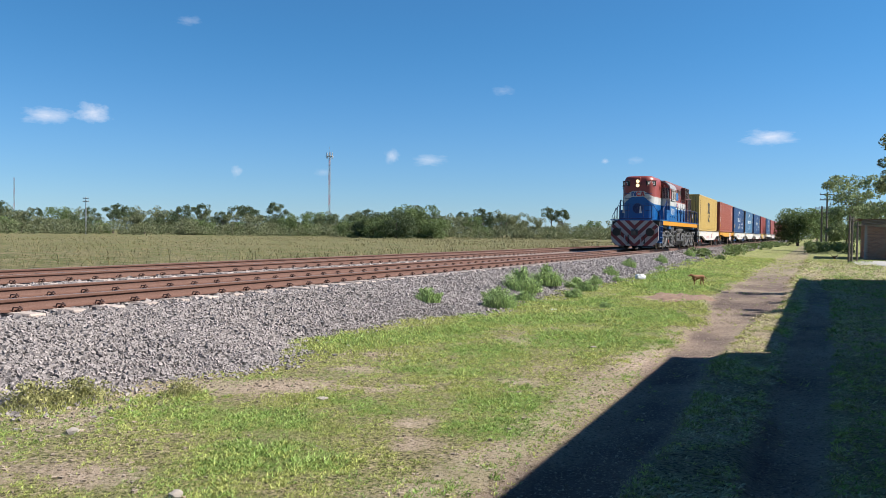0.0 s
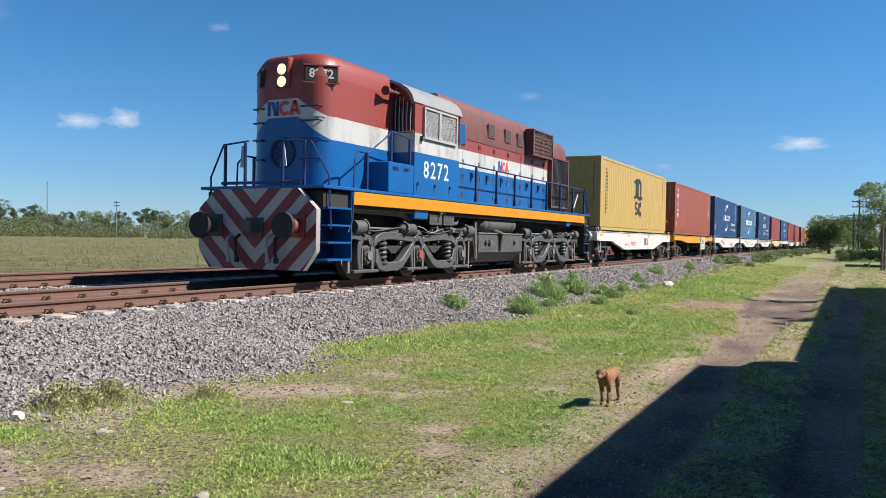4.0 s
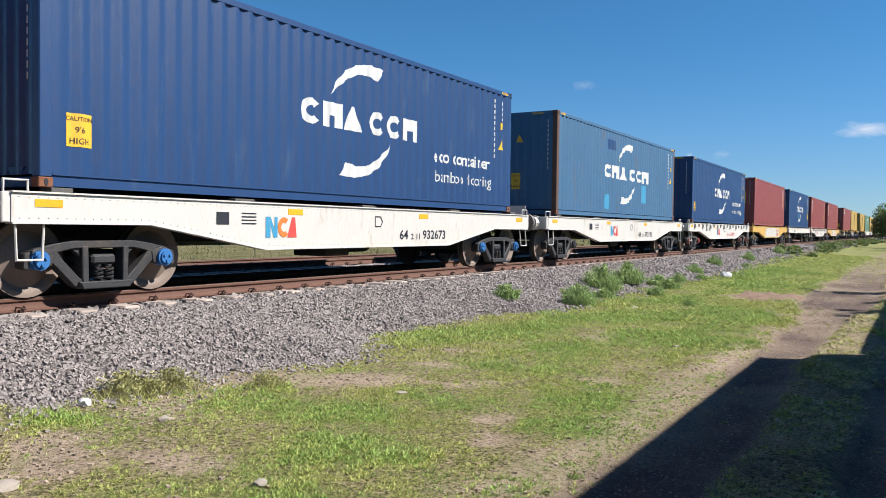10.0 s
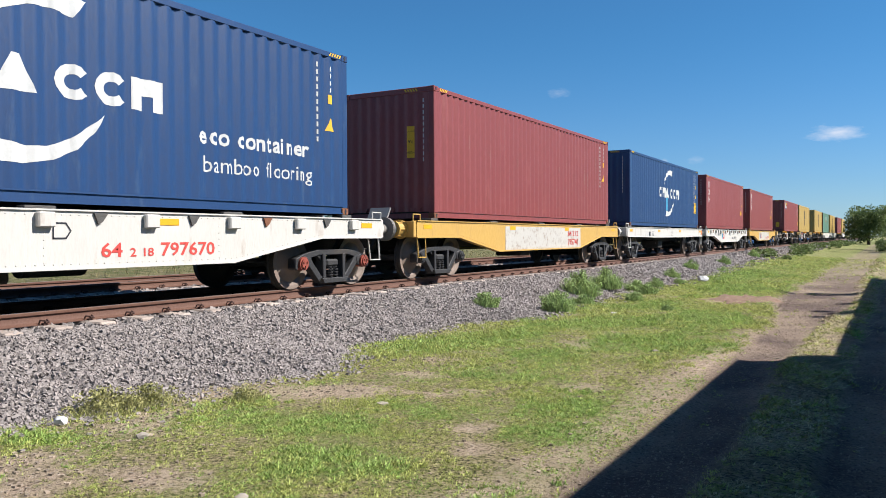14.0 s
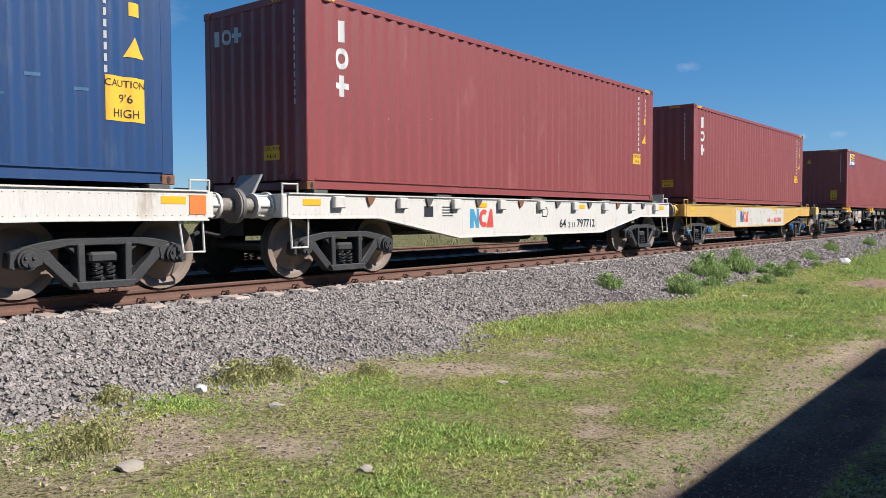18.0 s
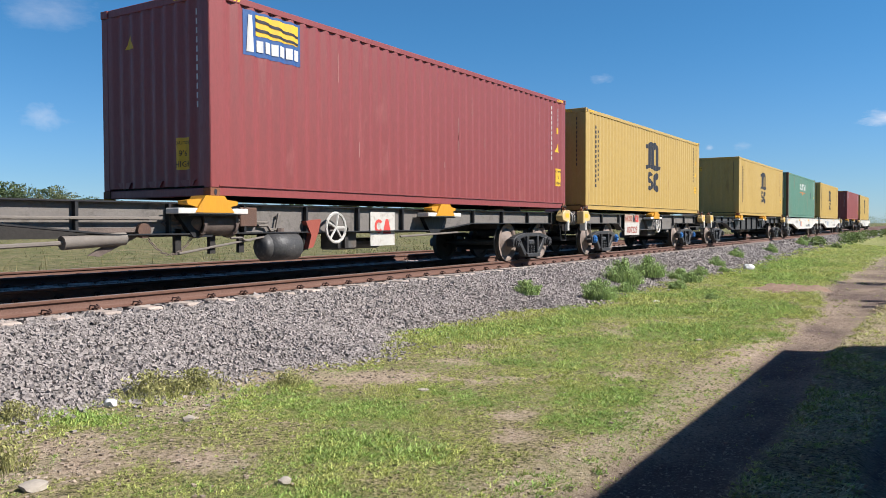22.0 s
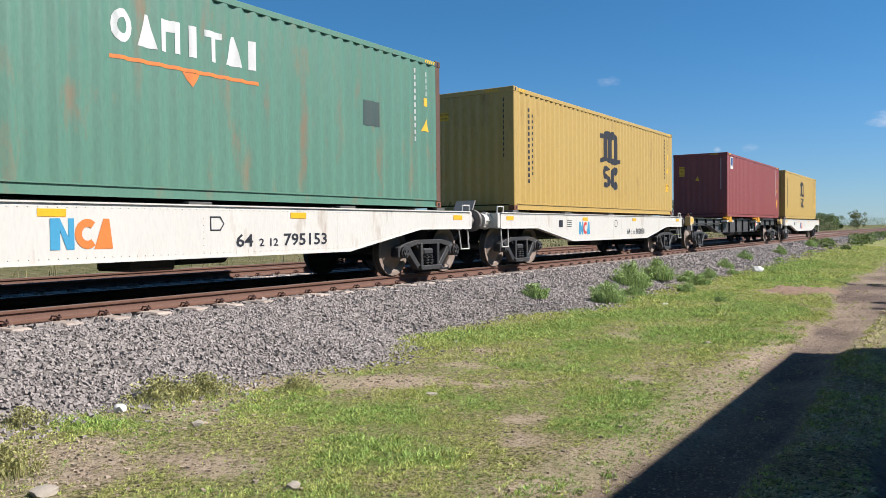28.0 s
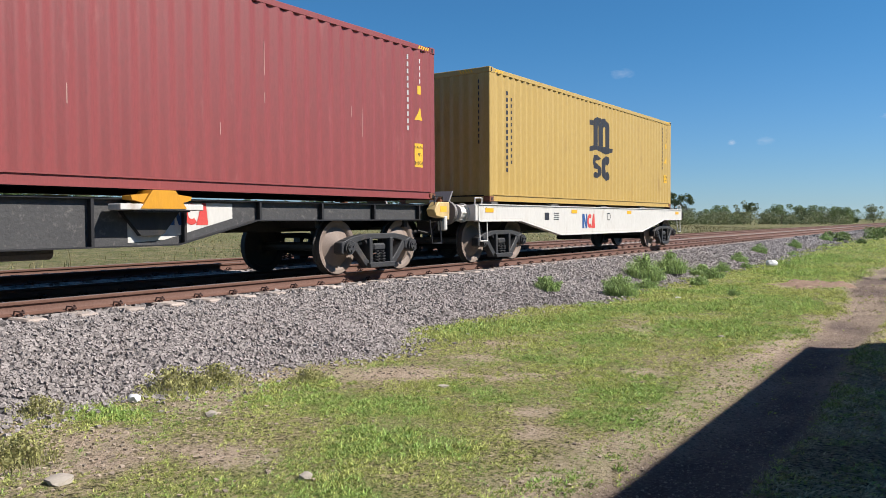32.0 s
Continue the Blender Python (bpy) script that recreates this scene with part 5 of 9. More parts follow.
def flat_wagon(length, colour, label, pockets=0, belly=4.6, inset=2.5, name="flat_wagon", deep=0.53, shallow=0.885):
    w = thing(name, label, "flat wagon", "wagons of the train")
    out = fishbelly(length, inset, belly, shallow=shallow, deep=deep)
    for sx in (-1, 1):
        x0, x1 = sorted((sx * 1.30, sx * 1.335))
        bm = prism(B(), out, x0, x1)
        sill = part("side_sill", bm, M[colour], w, "riveted fish-belly side sill")
        fl = B()
        f0, f1 = sorted((sx * 1.22, sx * 1.36))
        box(fl, f0, f1, 0.66, length - 0.66, 1.216, 1.236)
        low = [(p[0], p[1]) for p in out[1:7]]
        for (ya, za), (yb, zb) in zip(low, low[1:]):
            prism(fl, [(ya, za - 0.018), (yb, zb - 0.018), (yb, zb), (ya, za)], f0, f1)
        part("sill_flange", fl, M[colour], sill)
        if sx > 0:
            pts = []
            y = 0.75
            while y < length - 0.7:
                pts.append((y, 1.17))
                z = np.interp(y, [p[0] for p in low], [p[1] for p in low])
                pts.append((y, z + 0.05))
                y += 0.115
            for ys in (0.32, 0.5, 0.68):
                z = 0.60
                while z < 1.12:
                    pts.append((length * ys, z))
                    z += 0.09
            v, f = rivets(pts, 1.336)
            part("rivets", soup("rivets", v, f, M[colour]), None, sill)["kind"] = "stuff"
    # underframe
    bm = B()
    box(bm, -0.28, 0.28, 0.7, length - 0.7, 0.62, 1.16)
    for k in range(7):
        y = 2.6 + (length - 5.2) * k / 6
        box(bm, -1.29, 1.29, y - 0.06, y + 0.06, 0.86, 1.18)
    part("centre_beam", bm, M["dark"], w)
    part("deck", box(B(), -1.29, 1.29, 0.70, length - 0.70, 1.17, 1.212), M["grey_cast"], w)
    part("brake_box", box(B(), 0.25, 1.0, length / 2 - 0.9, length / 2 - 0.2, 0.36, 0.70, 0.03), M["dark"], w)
    part("brake_cylinder", rod(B(), (0.2, length / 2 + 0.4, 0.55), (0.2, length / 2 + 1.3, 0.55), 0.17, 12), M["dark"], w)
    common_ends(w, length, colour, True)
    # container seats on the deck
    cy = (length - CL) / 2
    for y in (cy + 0.09, cy + CL - 0.09):
        for sx in (-1, 1):
            bm = box(B(), sx * 1.13 - 0.12, sx * 1.13 + 0.12, y - 0.14, y + 0.14, 1.236, 1.294, 0.008)
            part("twist_lock", bm, M["grey_cast"], w)
    for y in (cy + 3.0, cy + 6.1, cy + 9.2):
        for sx in (-1, 1):
            part("deck_pad", box(B(), sx * 1.2 - 0.08, sx * 1.2 + 0.08, y - 0.2, y + 0.2, 1.236, 1.275, 0.008), M["grey_cast"], w)
    for y in (1.1, length * 0.36, length * 0.62, length - 1.15):
        part("reflector", box(B(), 1.3355, 1.341, y - 0.17, y + 0.17, 1.06, 1.15), M["amber"], w, "amber reflector plate")
    if pockets:
        for k in range(pockets):
            y = 1.6 + (length - 3.2) * k / (pockets - 1)
            part("stake_pocket", box(B(), 1.336, 1.42, y - 0.11, y + 0.11, 1.02, 1.20, 0.015), M[colour], w)
            if k < pockets - 1:
                yy = y + (length - 3.2) / (pockets - 1) * 0.5
                bm = prism(B(), [(yy - 0.10, 1.20), (yy + 0.10, 1.20), (yy + 0.02, 1.09), (yy - 0.04, 1.06)], 1.337, 1.365)
                part("lashing_ring", bm, M["grey_cast"] if k % 3 else M["rust"], w)
    return w


def brake_gear(w, f):
    """The open brake gear under the front of the load: cylinder, chain, tank, brackets."""
    bm = rod(B(), (1.02, f - 0.12, 0.92), (1.02, f + 0.50, 0.92), 0.185, 18)
    rod(bm, (1.02, f - 0.30, 0.92), (1.02, f - 0.12, 0.92), 0.07, 14, 0.15)
    cyl = part("brake_cylinder", bm, M["gear_brown"], w, "grimy brown brake cylinder")
    for y in (f - 0.12, f + 0.46):
        part("flange", rod(B(), (1.02, y, 0.92), (1.02, y + 0.045, 0.92), 0.215, 18), M["gear_brown"], cyl)
        for k in range(8):
            a = k * math.pi / 4
            part("bolt", rod(B(), (1.02 + 0.20 * math.cos(a), y - 0.015, 0.92 + 0.20 * math.sin(a)), (1.02 + 0.20 * math.cos(a), y + 0.06, 0.92 + 0.20 * math.sin(a)), 0.016, 5), M["gear_brown"], cyl)
    part("clevis", pipe(B(), [(1.02, f - 0.30, 0.95), (1.02, f - 0.62, 0.95), (1.02, f - 0.66, 0.92), (1.02, f - 0.62, 0.89), (1.02, f - 0.30, 0.89)], 0.02, 6), M["gear_brown"], w)
    part("valve_box", box(B(), 0.82, 1.10, f + 0.66, f + 1.00, 0.86, 1.15, 0.015), M["rust_dark"], w, "rusty brown valve box")
    tank = rod(B(), (1.0, f + 1.22, 0.55), (1.0, f + 1.88, 0.55), 0.22, 18)
    rod(tank, (1.0, f + 1.12, 0.55), (1.0, f + 1.22, 0.55), 0.12, 18, 0.22)
    rod(tank, (1.0, f + 1.88, 0.55), (1.0, f + 1.98, 0.55), 0.22, 18, 0.12)
    tk = part("air_tank", tank, M["beam_worn"], w, "black sack-shaped air tank", smooth=True)
    part("tank_valve", rod(B(), (1.0, f + 1.55, 0.76), (1.0, f + 1.55, 0.84), 0.09, 10), M["gear_brown"], tk)
    for y0, z0, y1, z1 in ((f + 0.55, 0.96, f + 1.25, 0.93), (f + 1.05, 0.88, f + 1.40, 0.80), (f + 1.3, 0.82, f + 1.5, 1.05), (f + 0.5, 0.70, f + 0.9, 0.66)):
        part("air_pipe", pipe(B(), [(1.06, y0, z0), (1.08, (y0 + y1) / 2, z0), (1.08, (y0 + y1) / 2 + 0.06, z1), (1.06, y1, z1)], 0.018, 6), M["wheel_dust"], w)
    part("wheel_bracket", prism(B(), [(f + 2.05, 0.95), (f + 2.42, 0.98), (f + 2.36, 0.78), (f + 2.22, 0.52), (f + 2.10, 0.50), (f + 2.18, 0.72)], 1.02, 1.12), M["cap_red"], w, "dull red bracket of the brake wheel")
    part("wheel_shaft", rod(B(), (0.9, f + 2.75, 0.84), (1.17, f + 2.75, 0.84), 0.035, 8), M["gear_brown"], w)
    # chain in a slack bow
    for k in range(20):
        q = k / 19
        y, z = f - 0.95 + 0.85 * q, 0.80 - 0.34 * math.sin(math.pi * q) ** 0.8 + 0.06 * q
        q2 = (k + 1) / 19
        y2, z2 = f - 0.95 + 0.85 * q2, 0.80 - 0.34 * max(0.0, math.sin(math.pi * min(1.0, q2))) ** 0.8 + 0.06 * q2
        d = 0.016 if k % 2 else 0.0
        link = pipe(B(), [(1.04 + 0.016 - d, y, z + d), (1.04 + 0.016 - d, y2, z2 + d)], 0.007, 4)
        pipe(link, [(1.04 - 0.016 + d, y, z - d), (1.04 - 0.016 + d, y2, z2 - d)], 0.007, 4)
        part("chain_link", link, M["gear_brown"], w)
    part("sheave", rod(B(), (1.0, f - 0.98, 0.82), (1.08, f - 0.98, 0.82), 0.10, 12), M["rust_dark"], w)
    part("slack_adjuster", rod(B(), (1.03, f - 2.10, 0.68), (1.03, f - 1.25, 0.72), 0.085, 12), M["wheel_dust"], w, "pale dusty slack adjuster")
    part("pull_rod", rod(B(), (1.03, f - 4.4, 0.60), (1.03, f - 2.10, 0.68), 0.028, 6), M["wheel_dust"], w)
    part("brake_lever", prism(B(), [(f - 1.75, 0.52), (f - 1.60, 0.50), (f - 0.95, 0.78), (f - 0.95, 0.90), (f - 1.05, 0.86)], 0.98, 1.02), M["gear_brown"], w)
    part("brake_lever", box(B(), 0.98, 1.03, f - 1.9, f - 1.0, 0.80, 0.86), M["gear_brown"], w)
    part("brake_rod", rod(B(), (1.05, f - 0.42, 0.50), (1.05, f + 1.45, 0.74), 0.018, 6), M["wheel_dust"], w)
    for y in (f - 0.4, f + 0.2, f + 0.75, f + 2.15, f + 3.2):
        part("hanger", box(B(), 0.96, 1.02, y - 0.05, y + 0.05, 0.48, 0.84), M["dark"], w)
    board = part("data_board", box(B(), 1.03, 1.045, f + 3.85, f + 4.60, 0.50, 1.12), M["worn_white"], w, "worn white board with a red mark")
    for k, p in enumerate((arc(f + 4.10, 0.86, 0.07, 0.13, 40, 320, 10), [[(f + 4.22, 0.72), (f + 4.48, 0.72), (f + 4.39, 0.99), (f + 4.31, 0.99)]])):
        part("operator_mark", lay(flat(p), "side", 0, 0, 1.045), M["mark_red"], board)
    part("rod_guard", rod(B(), (1.10, f + 4.7, 0.66), (1.10, f + 6.8, 0.72), 0.02, 6), M["wheel_dust"], w)


def skeletal_wagon(length, label, colour="black", box_at=0.0, seat="amber", number_plate=False):
    w = thing("skeletal_wagon", label, "container wagon", "wagons of the train")
    long = length > 16
    dz = 0.42 if long else 0.34
    for sx in (-1, 1):
        x0, x1 = sorted((sx * 0.98, sx * 1.02))
        out = [(0.66, 1.18), (0.66, 0.92), (4.2, 0.92), (5.7, 0.78 if number_plate else 0.60), (length - 6.6, 0.78 if number_plate else 0.60), (length - 5.2, 0.92), (length - 0.66, 0.92), (length - 0.66, 1.18)] if long else \
            [(0.66, 1.18), (0.66, 0.92), (3.9, 0.92), (4.3, 0.70), (length - 4.3, 0.70), (length - 3.9, 0.92), (length - 0.66, 0.92), (length - 0.66, 1.18)]
        sill = part("side_beam", prism(B(), out, x0, x1), M["beam_dusty"] if number_plate or not long else M["beam_worn"] if long else M[colour], w, "deep side beam")
        fl = B()
        f0, f1 = sorted((sx * 0.90, sx * 1.10))
        box(fl, f0, f1, 0.66, length - 0.66, 1.18, 1.20)
        low = out[1:7]
        for (ya, za), (yb, zb) in zip(low, low[1:]):
            prism(fl, [(ya, za - 0.02), (yb, zb - 0.02), (yb, zb), (ya, za)], f0, f1)
        part("beam_flange", fl, M[colour], sill)
        n = 14 if long else 9
        for k in range(n):
            y = 1.1 + (length - 2.2) * k / (n - 1)
            z = np.interp(y, [p[0] for p in low], [p[1] for p in low])
            r0, r1 = sorted((sx * 1.021, sx * 1.095))
            part("web_rib", prism(B(), [(y - 0.02, 1.18), (y + 0.02, 1.18), (y + 0.02, z), (y - 0.02, z)], r0, r1), M[colour], sill)
    for k in range(8):
        y = 1.4 + (length - 2.8) * k / 7
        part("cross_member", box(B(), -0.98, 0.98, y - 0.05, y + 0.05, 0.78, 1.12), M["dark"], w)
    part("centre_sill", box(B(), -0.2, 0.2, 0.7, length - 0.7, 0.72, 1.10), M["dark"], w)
    common_ends(w, length, colour, True)
    for s, y in ((1, 0.62), (-1, length - 0.62)):
        for sx in (-1, 1):
            bm = eased(prism(B(), [(y - s * 0.17, 1.25), (y + s * 0.20, 1.25), (y + s * 0.36, 1.10), (y + s * 0.30, 0.98), (y - s * 0.17, 0.90)], sx * 1.25 - 0.10, sx * 1.25 + 0.10), 0.015)
            cb = part("corner_bracket", bm, M["w_cream"], w, "cream-yellow corner bracket box")
            part("bracket_patch", box(B(), *sorted((sx * 1.351, sx * 1.354)), min(y - s * 0.06, y + s * 0.16), max(y - s * 0.06, y + s * 0.16), 1.06, 1.17), M["mark_gold"], cb, "bright yellow paint patch")
            lock = rod(B(), (sx * 1.22, y - s * 0.02, 1.25), (sx * 1.22, y - s * 0.02, 1.30), 0.07, 8)
            rod(lock, (sx * 1.22, y - s * 0.02, 1.30), (sx * 1.22, y - s * 0.02, 1.37), 0.06, 8, 0.02)
            part("twist_lock", lock, M["rust"], cb, "rusty twist-lock cone")
            part("bracket_tip", box(B(), sx * 1.28 - 0.09, sx * 1.28 + 0.09, y - s * 0.02 - 0.05, y - s * 0.02 + 0.05, 0.70, 0.98, 0.02), M["white"], w, "white painted bracket foot")
    for y in (box_at - 0.05, box_at + CL - 0.12, box_at + 5.9) if long else (box_at + 6.05,):
        if min(y, length - y) < 1.5:
            continue
        for sx in (-1, 1):
            bm = prism(B(), [(y - 0.42, 1.02), (y + 0.42, 1.02), (y + 0.16, 0.72), (y - 0.16, 0.72)], sx * 1.06 - 0.05, sx * 1.06 + 0.05)
            box(bm, *sorted((sx * 1.0, sx * 1.33)), y - 0.42, y + 0.42, 1.02, 1.08)
            part("bracket_arm", bm, M["black"] if long else M["grey_cast"], w)
            part("seat_plate", box(B(), *sorted((sx * 1.10, sx * 1.36)), y - 0.62, y + 0.62, 1.04, 1.12, 0.01), M["white"], w, "white seat plate")
            part("seat_block", prism(B(), [(y - 0.34, 1.06), (y + 0.34, 1.06), (y + 0.17, 1.294), (y - 0.17, 1.294)], *sorted((sx * 1.08, sx * 1.372))), M["w_yellow"], w, "yellow container seat")
            for k in (-1, 1):
                part("seat_lug", prism(B(), [(y + k * 0.26, 1.13), (y + k * 0.44, 1.17), (y + k * 0.45, 1.22), (y + k * 0.20, 1.25)], *sorted((sx * 1.14, sx * 1.33))), M["w_yellow"], w, "yellow twist-lock lug")
    c = length / 2
    part("air_tank", rod(B(), (0.75, c - 1.3, 0.62), (0.75, c - 0.5, 0.62), 0.2, 14), M["grey_cast"], w)
    part("brake_valve", box(B(), 0.5, 0.95, c + 0.3, c + 0.8, 0.45, 0.80, 0.03), M["grey_cast"], w)
    part("brake_rod", rod(B(), (0.9, c - 2.6, 0.78), (0.9, c + 2.6, 0.78), 0.018, 6), M["grey_cast"], w)
    part("brake_cylinder", rod(B(), (0.7, c + 0.8, 0.55), (0.7, c + 1.7, 0.55), 0.10, 10), M["grey_cast"], w)
    if long:
        rod_at = part("brake_rod", rod(B(), (1.10, 1.2, 0.98), (1.10, box_at - 0.9, 0.98), 0.022, 6), M["black"] if not number_plate else M["wheel_dust"], w)
        part("rod_eye", box(B(), 1.08, 1.12, box_at - 0.95, box_at - 0.70, 0.955, 1.005, 0.01), M["wheel_dust"], rod_at)
    if number_plate:
        brake_gear(w, box_at)
    if number_plate or not long:
        bm = B()
        hx, hy, hz = (1.16, box_at + 2.75, 0.84) if number_plate else (1.12, box_at + 7.0, 0.84)
        for i in range(14):
            a, b = 2 * math.pi * i / 14, 2 * math.pi * (i + 1) / 14
            rod(bm, (hx, hy + 0.25 * math.cos(a), hz + 0.25 * math.sin(a)), (hx, hy + 0.25 * math.cos(b), hz + 0.25 * math.sin(b)), 0.025, 5)
            if i % 3 == 0:
                rod(bm, (hx, hy, hz), (hx, hy + 0.25 * math.cos(a), hz + 0.25 * math.sin(a)), 0.02, 5)
        part("hand_brake_wheel", bm, M["white"], w, "white spoked hand-brake wheel")
    return w


def logo_rail(w, u, v, h, cols, x):
    """Operator's mark: a slanted block, an open ring and a wedge."""
    mark(w, "operator_mark", [[(-1.05 * h, -h / 2), (-0.72 * h, -h / 2), (-0.72 * h, h / 2), (-1.05 * h, h / 2)], [(-0.72 * h, h * 0.1), (-0.50 * h, -h / 2), (-0.24 * h, -h / 2), (-0.24 * h, h / 2), (-0.44 * h, h / 2), (-0.44 * h, -h * 0.1), (-0.72 * h, h / 2)]], cols[0], "side", u, v, False, x)
    mark(w, "operator_mark", arc(0.22 * h, 0, 0.20 * h, 0.44 * h, 50, 310, 12, 1.12), cols[1], "side", u, v, False, x)
    mark(w, "operator_mark", [[(0.46 * h, -h / 2), (1.14 * h, -h / 2), (1.02 * h, h / 2), (0.80 * h, h / 2)]], cols[2], "side", u, v, False, x)


def write(w, body, size, colour, u, v, x, name="painted_number", wide=0.0):
    """Painted writing, each word a part of its own."""
    words, widths, drops = [], [], []
    figures = body.split()
    for n, word in enumerate(figures):
        small = len(figures) == 4 and n in (1, 2)
        bm = text_mesh(word, size * (0.62 if small else 1.0), 1.0, 0.018)
        xs = [q.co.x for q in bm.verts]
        mid = (max(xs) + min(xs)) / 2
        for q in bm.verts:
            q.co.x -= mid
        words.append(bm)
        widths.append(max(xs) - min(xs))
        drops.append(0.12 * size if small else 0.0)
    space = 0.36 * size
    total = sum(widths) + space * (len(words) - 1)
    k = wide / total if wide else 1.0
    at = u - total * k / 2
    for bm, wd, drop in zip(words, widths, drops):
        for q in bm.verts:
            q.co.x *= k
        part(name, lay(bm, "side", at + wd * k / 2, v - drop, x, False), M[colour], w)
        at += (wd + space) * k


# ---- train: consist ----
CONT_FRONT = [65.91, 80.56, 94.85, 109.91, 125.16, 140.50, 155.34, 169.70, 184.81, 205.40, 219.00, 238.66, 253.02, 268.33, 288.72, 302.97]
ENDS = [64.64, 79.34, 93.80, 108.46, 123.62, 138.91, 154.01, 168.58, 183.32, 198.31, 218.06, 232.10, 251.49, 266.79, 281.91, 301.65, 316.60]


def build_wagons():
    kinds = ["white", "orange", "white", "white", "pockets", "pale", "white", "pockets", "pale", "long", "short", "long", "white", "white", "long", "white"]
    numbers = {0: ("64 2 11 795757", "mark_red", 1.94, 0.39), 2: ("64 2 11 932673", "mark_dark", 1.7, 0.62), 3: ("64 2 11 792192", "mark_dark", 1.62, 0.621),
               4: ("64 2 18 797670", "mark_red", 1.9, 0.612), 5: ("64 2 11 795740", "mark_red", 1.6, 0.63), 7: ("64 2 11 797712", "mark_dark", 1.6, 0.61), 8: ("64 2 11 803304", "mark_red", 1.75, 0.62),
               12: ("64 2 12 795153", "mark_dark", 1.92, 0.60), 13: ("64 2 12 802850", "mark_dark", 1.6, 0.63)}
    logos = {0: (0.583, 0.34, ("mark_blue", "mark_orange", "mark_red")), 2: (0.337, 0.32, ("mark_cyan", "mark_orange", "mark_red")), 3: (0.395, 0.32, ("mark_cyan", "mark_red", "mark_red")),
             4: (0.42, 0.30, ("mark_blue", "mark_red", "mark_red")), 7: (0.36, 0.34, ("mark_cyan", "mark_red", "mark_red")), 8: (0.386, 0.36, ("mark_blue", "mark_orange", "mark_red")),
             12: (0.383, 0.36, ("mark_cyan", "mark_orange", "mark_orange")), 13: (0.356, 0.34, ("mark_cyan", "mark_red", "mark_cyan")), 15: (0.42, 0.38, ("mark_blue", "mark_red", "mark_red"))}
    caps = {0: "cap_red", 2: "cap_blue", 8: "cap_blue", 4: "cap_red", 10: "cap_blue"}
    for i, kind in enumerate(kinds):
        a, b = ENDS[i], ENDS[i + 1]
        length = b - a
        x = 1.336
        if kind == "long":
            w = skeletal_wagon(length, "long black skeletal container wagon, only its rear half loaded", "black", box_at=CONT_FRONT[i] - a, number_plate=(i == 9))
            ins = 2.4
            if i == 14:
                y0 = CONT_FRONT[i] - a + 5.9
                part("white_panel", prism(B(), [(y0 - 0.3, 0.63), (y0 + 0.25, 0.66), (y0 + 1.4, 0.94), (y0 + 1.4, 1.15), (y0 - 0.3, 1.15)], 1.0215, 1.0255), M["white"], w, "white painted end of the deep beam")
                logo_rail(w, y0 + 0.62, 1.0, 0.30, ("mark_blue", "mark_red", "mark_red"), 1.027)
            for k in range(3):
                mark(w, "data_block", [quad(q * 0.12, q * 0.12 + 0.09, 0, 0.035) for q in range(5)], "mark_grey", "side", length * 0.36 + 0.25 * k, 1.06 - 0.10 * k, False, 1.0225)
        elif kind == "short":
            w = skeletal_wagon(length, "short grey skeletal container wagon with yellow seats", "grey_cast", box_at=CONT_FRONT[i] - a)
            ins = 2.55
            y0 = 4.42
            part("number_board", box(B(), 1.11, 1.13, y0, y0 + 1.42, 0.52, 0.93), M["worn_white"], w, "dirty white lower board")
            part("number_board", box(B(), 1.11, 1.13, y0, y0 + 1.42, 0.93, 1.19), M["board_pink"], w, "stained pinkish upper board")
            write(w, "64 2 15", 0.23, "mark_dull", y0 + 0.38, 1.06, 1.131, wide=0.66)
            logo_rail(w, y0 + 1.06, 1.06, 0.24, ("mark_dark", "mark_red", "mark_red"), 1.131)
            write(w, "007229", 0.30, "mark_dull", y0 + 0.72, 0.68, 1.131, wide=1.0)
        else:
            col = {"white": "white", "pockets": "white", "orange": "w_yellow", "pale": "w_pale"}[kind]
            lab = {"white": "white riveted flat wagon with fish-belly side sills", "pockets": "white flat wagon with stake pockets along its sills",
                   "orange": "orange-yellow flat wagon with a white number board", "pale": "pale yellow flat wagon with a white middle panel"}[kind]
            w = flat_wagon(length, col, lab, pockets=9 if kind == "pockets" else 0, **({"deep": 0.84, "shallow": 0.98} if kind == "orange" else {"deep": 0.84, "shallow": 0.87} if i == 6 else {}))
            if i == 6:
                part("reflector", box(B(), 1.3355, 1.342, length - 0.93, length - 0.69, 0.93, 1.17), M["mark_orange"], w, "orange-red reflector plate")
            ins = 1.95
            if kind == "pale":
                part("white_panel", box(B(), 1.3355, 1.3385, length * 0.33, length * 0.70, 0.545, 1.15), M["worn_white"], w, "worn white painted middle panel")
                x = 1.3405
            if kind == "orange":
                part("number_board", box(B(), 1.35, 1.37, length * 0.614, length * 0.614 + 1.55, 0.42, 1.16), M["white"], w, "white board hung on the sill")
                rsq = random.Random(4)
                mark(w, "board_drawing", arc(-0.42, 0.10, 0.17, 0.20, 20, 340, 12) + [quad(-0.62, -0.58, -0.12, 0.30)], "mark_dark", "side", length * 0.614 + 0.8, 0.82, False, 1.371)
                logo_rail(w, length * 0.614 + 0.95, 0.92, 0.30, ("mark_blue", "mark_red", "mark_red"), 1.371)
                write(w, "64 2 13 81321", 0.19, "mark_red", length * 0.614 + 0.77, 0.54, 1.371)
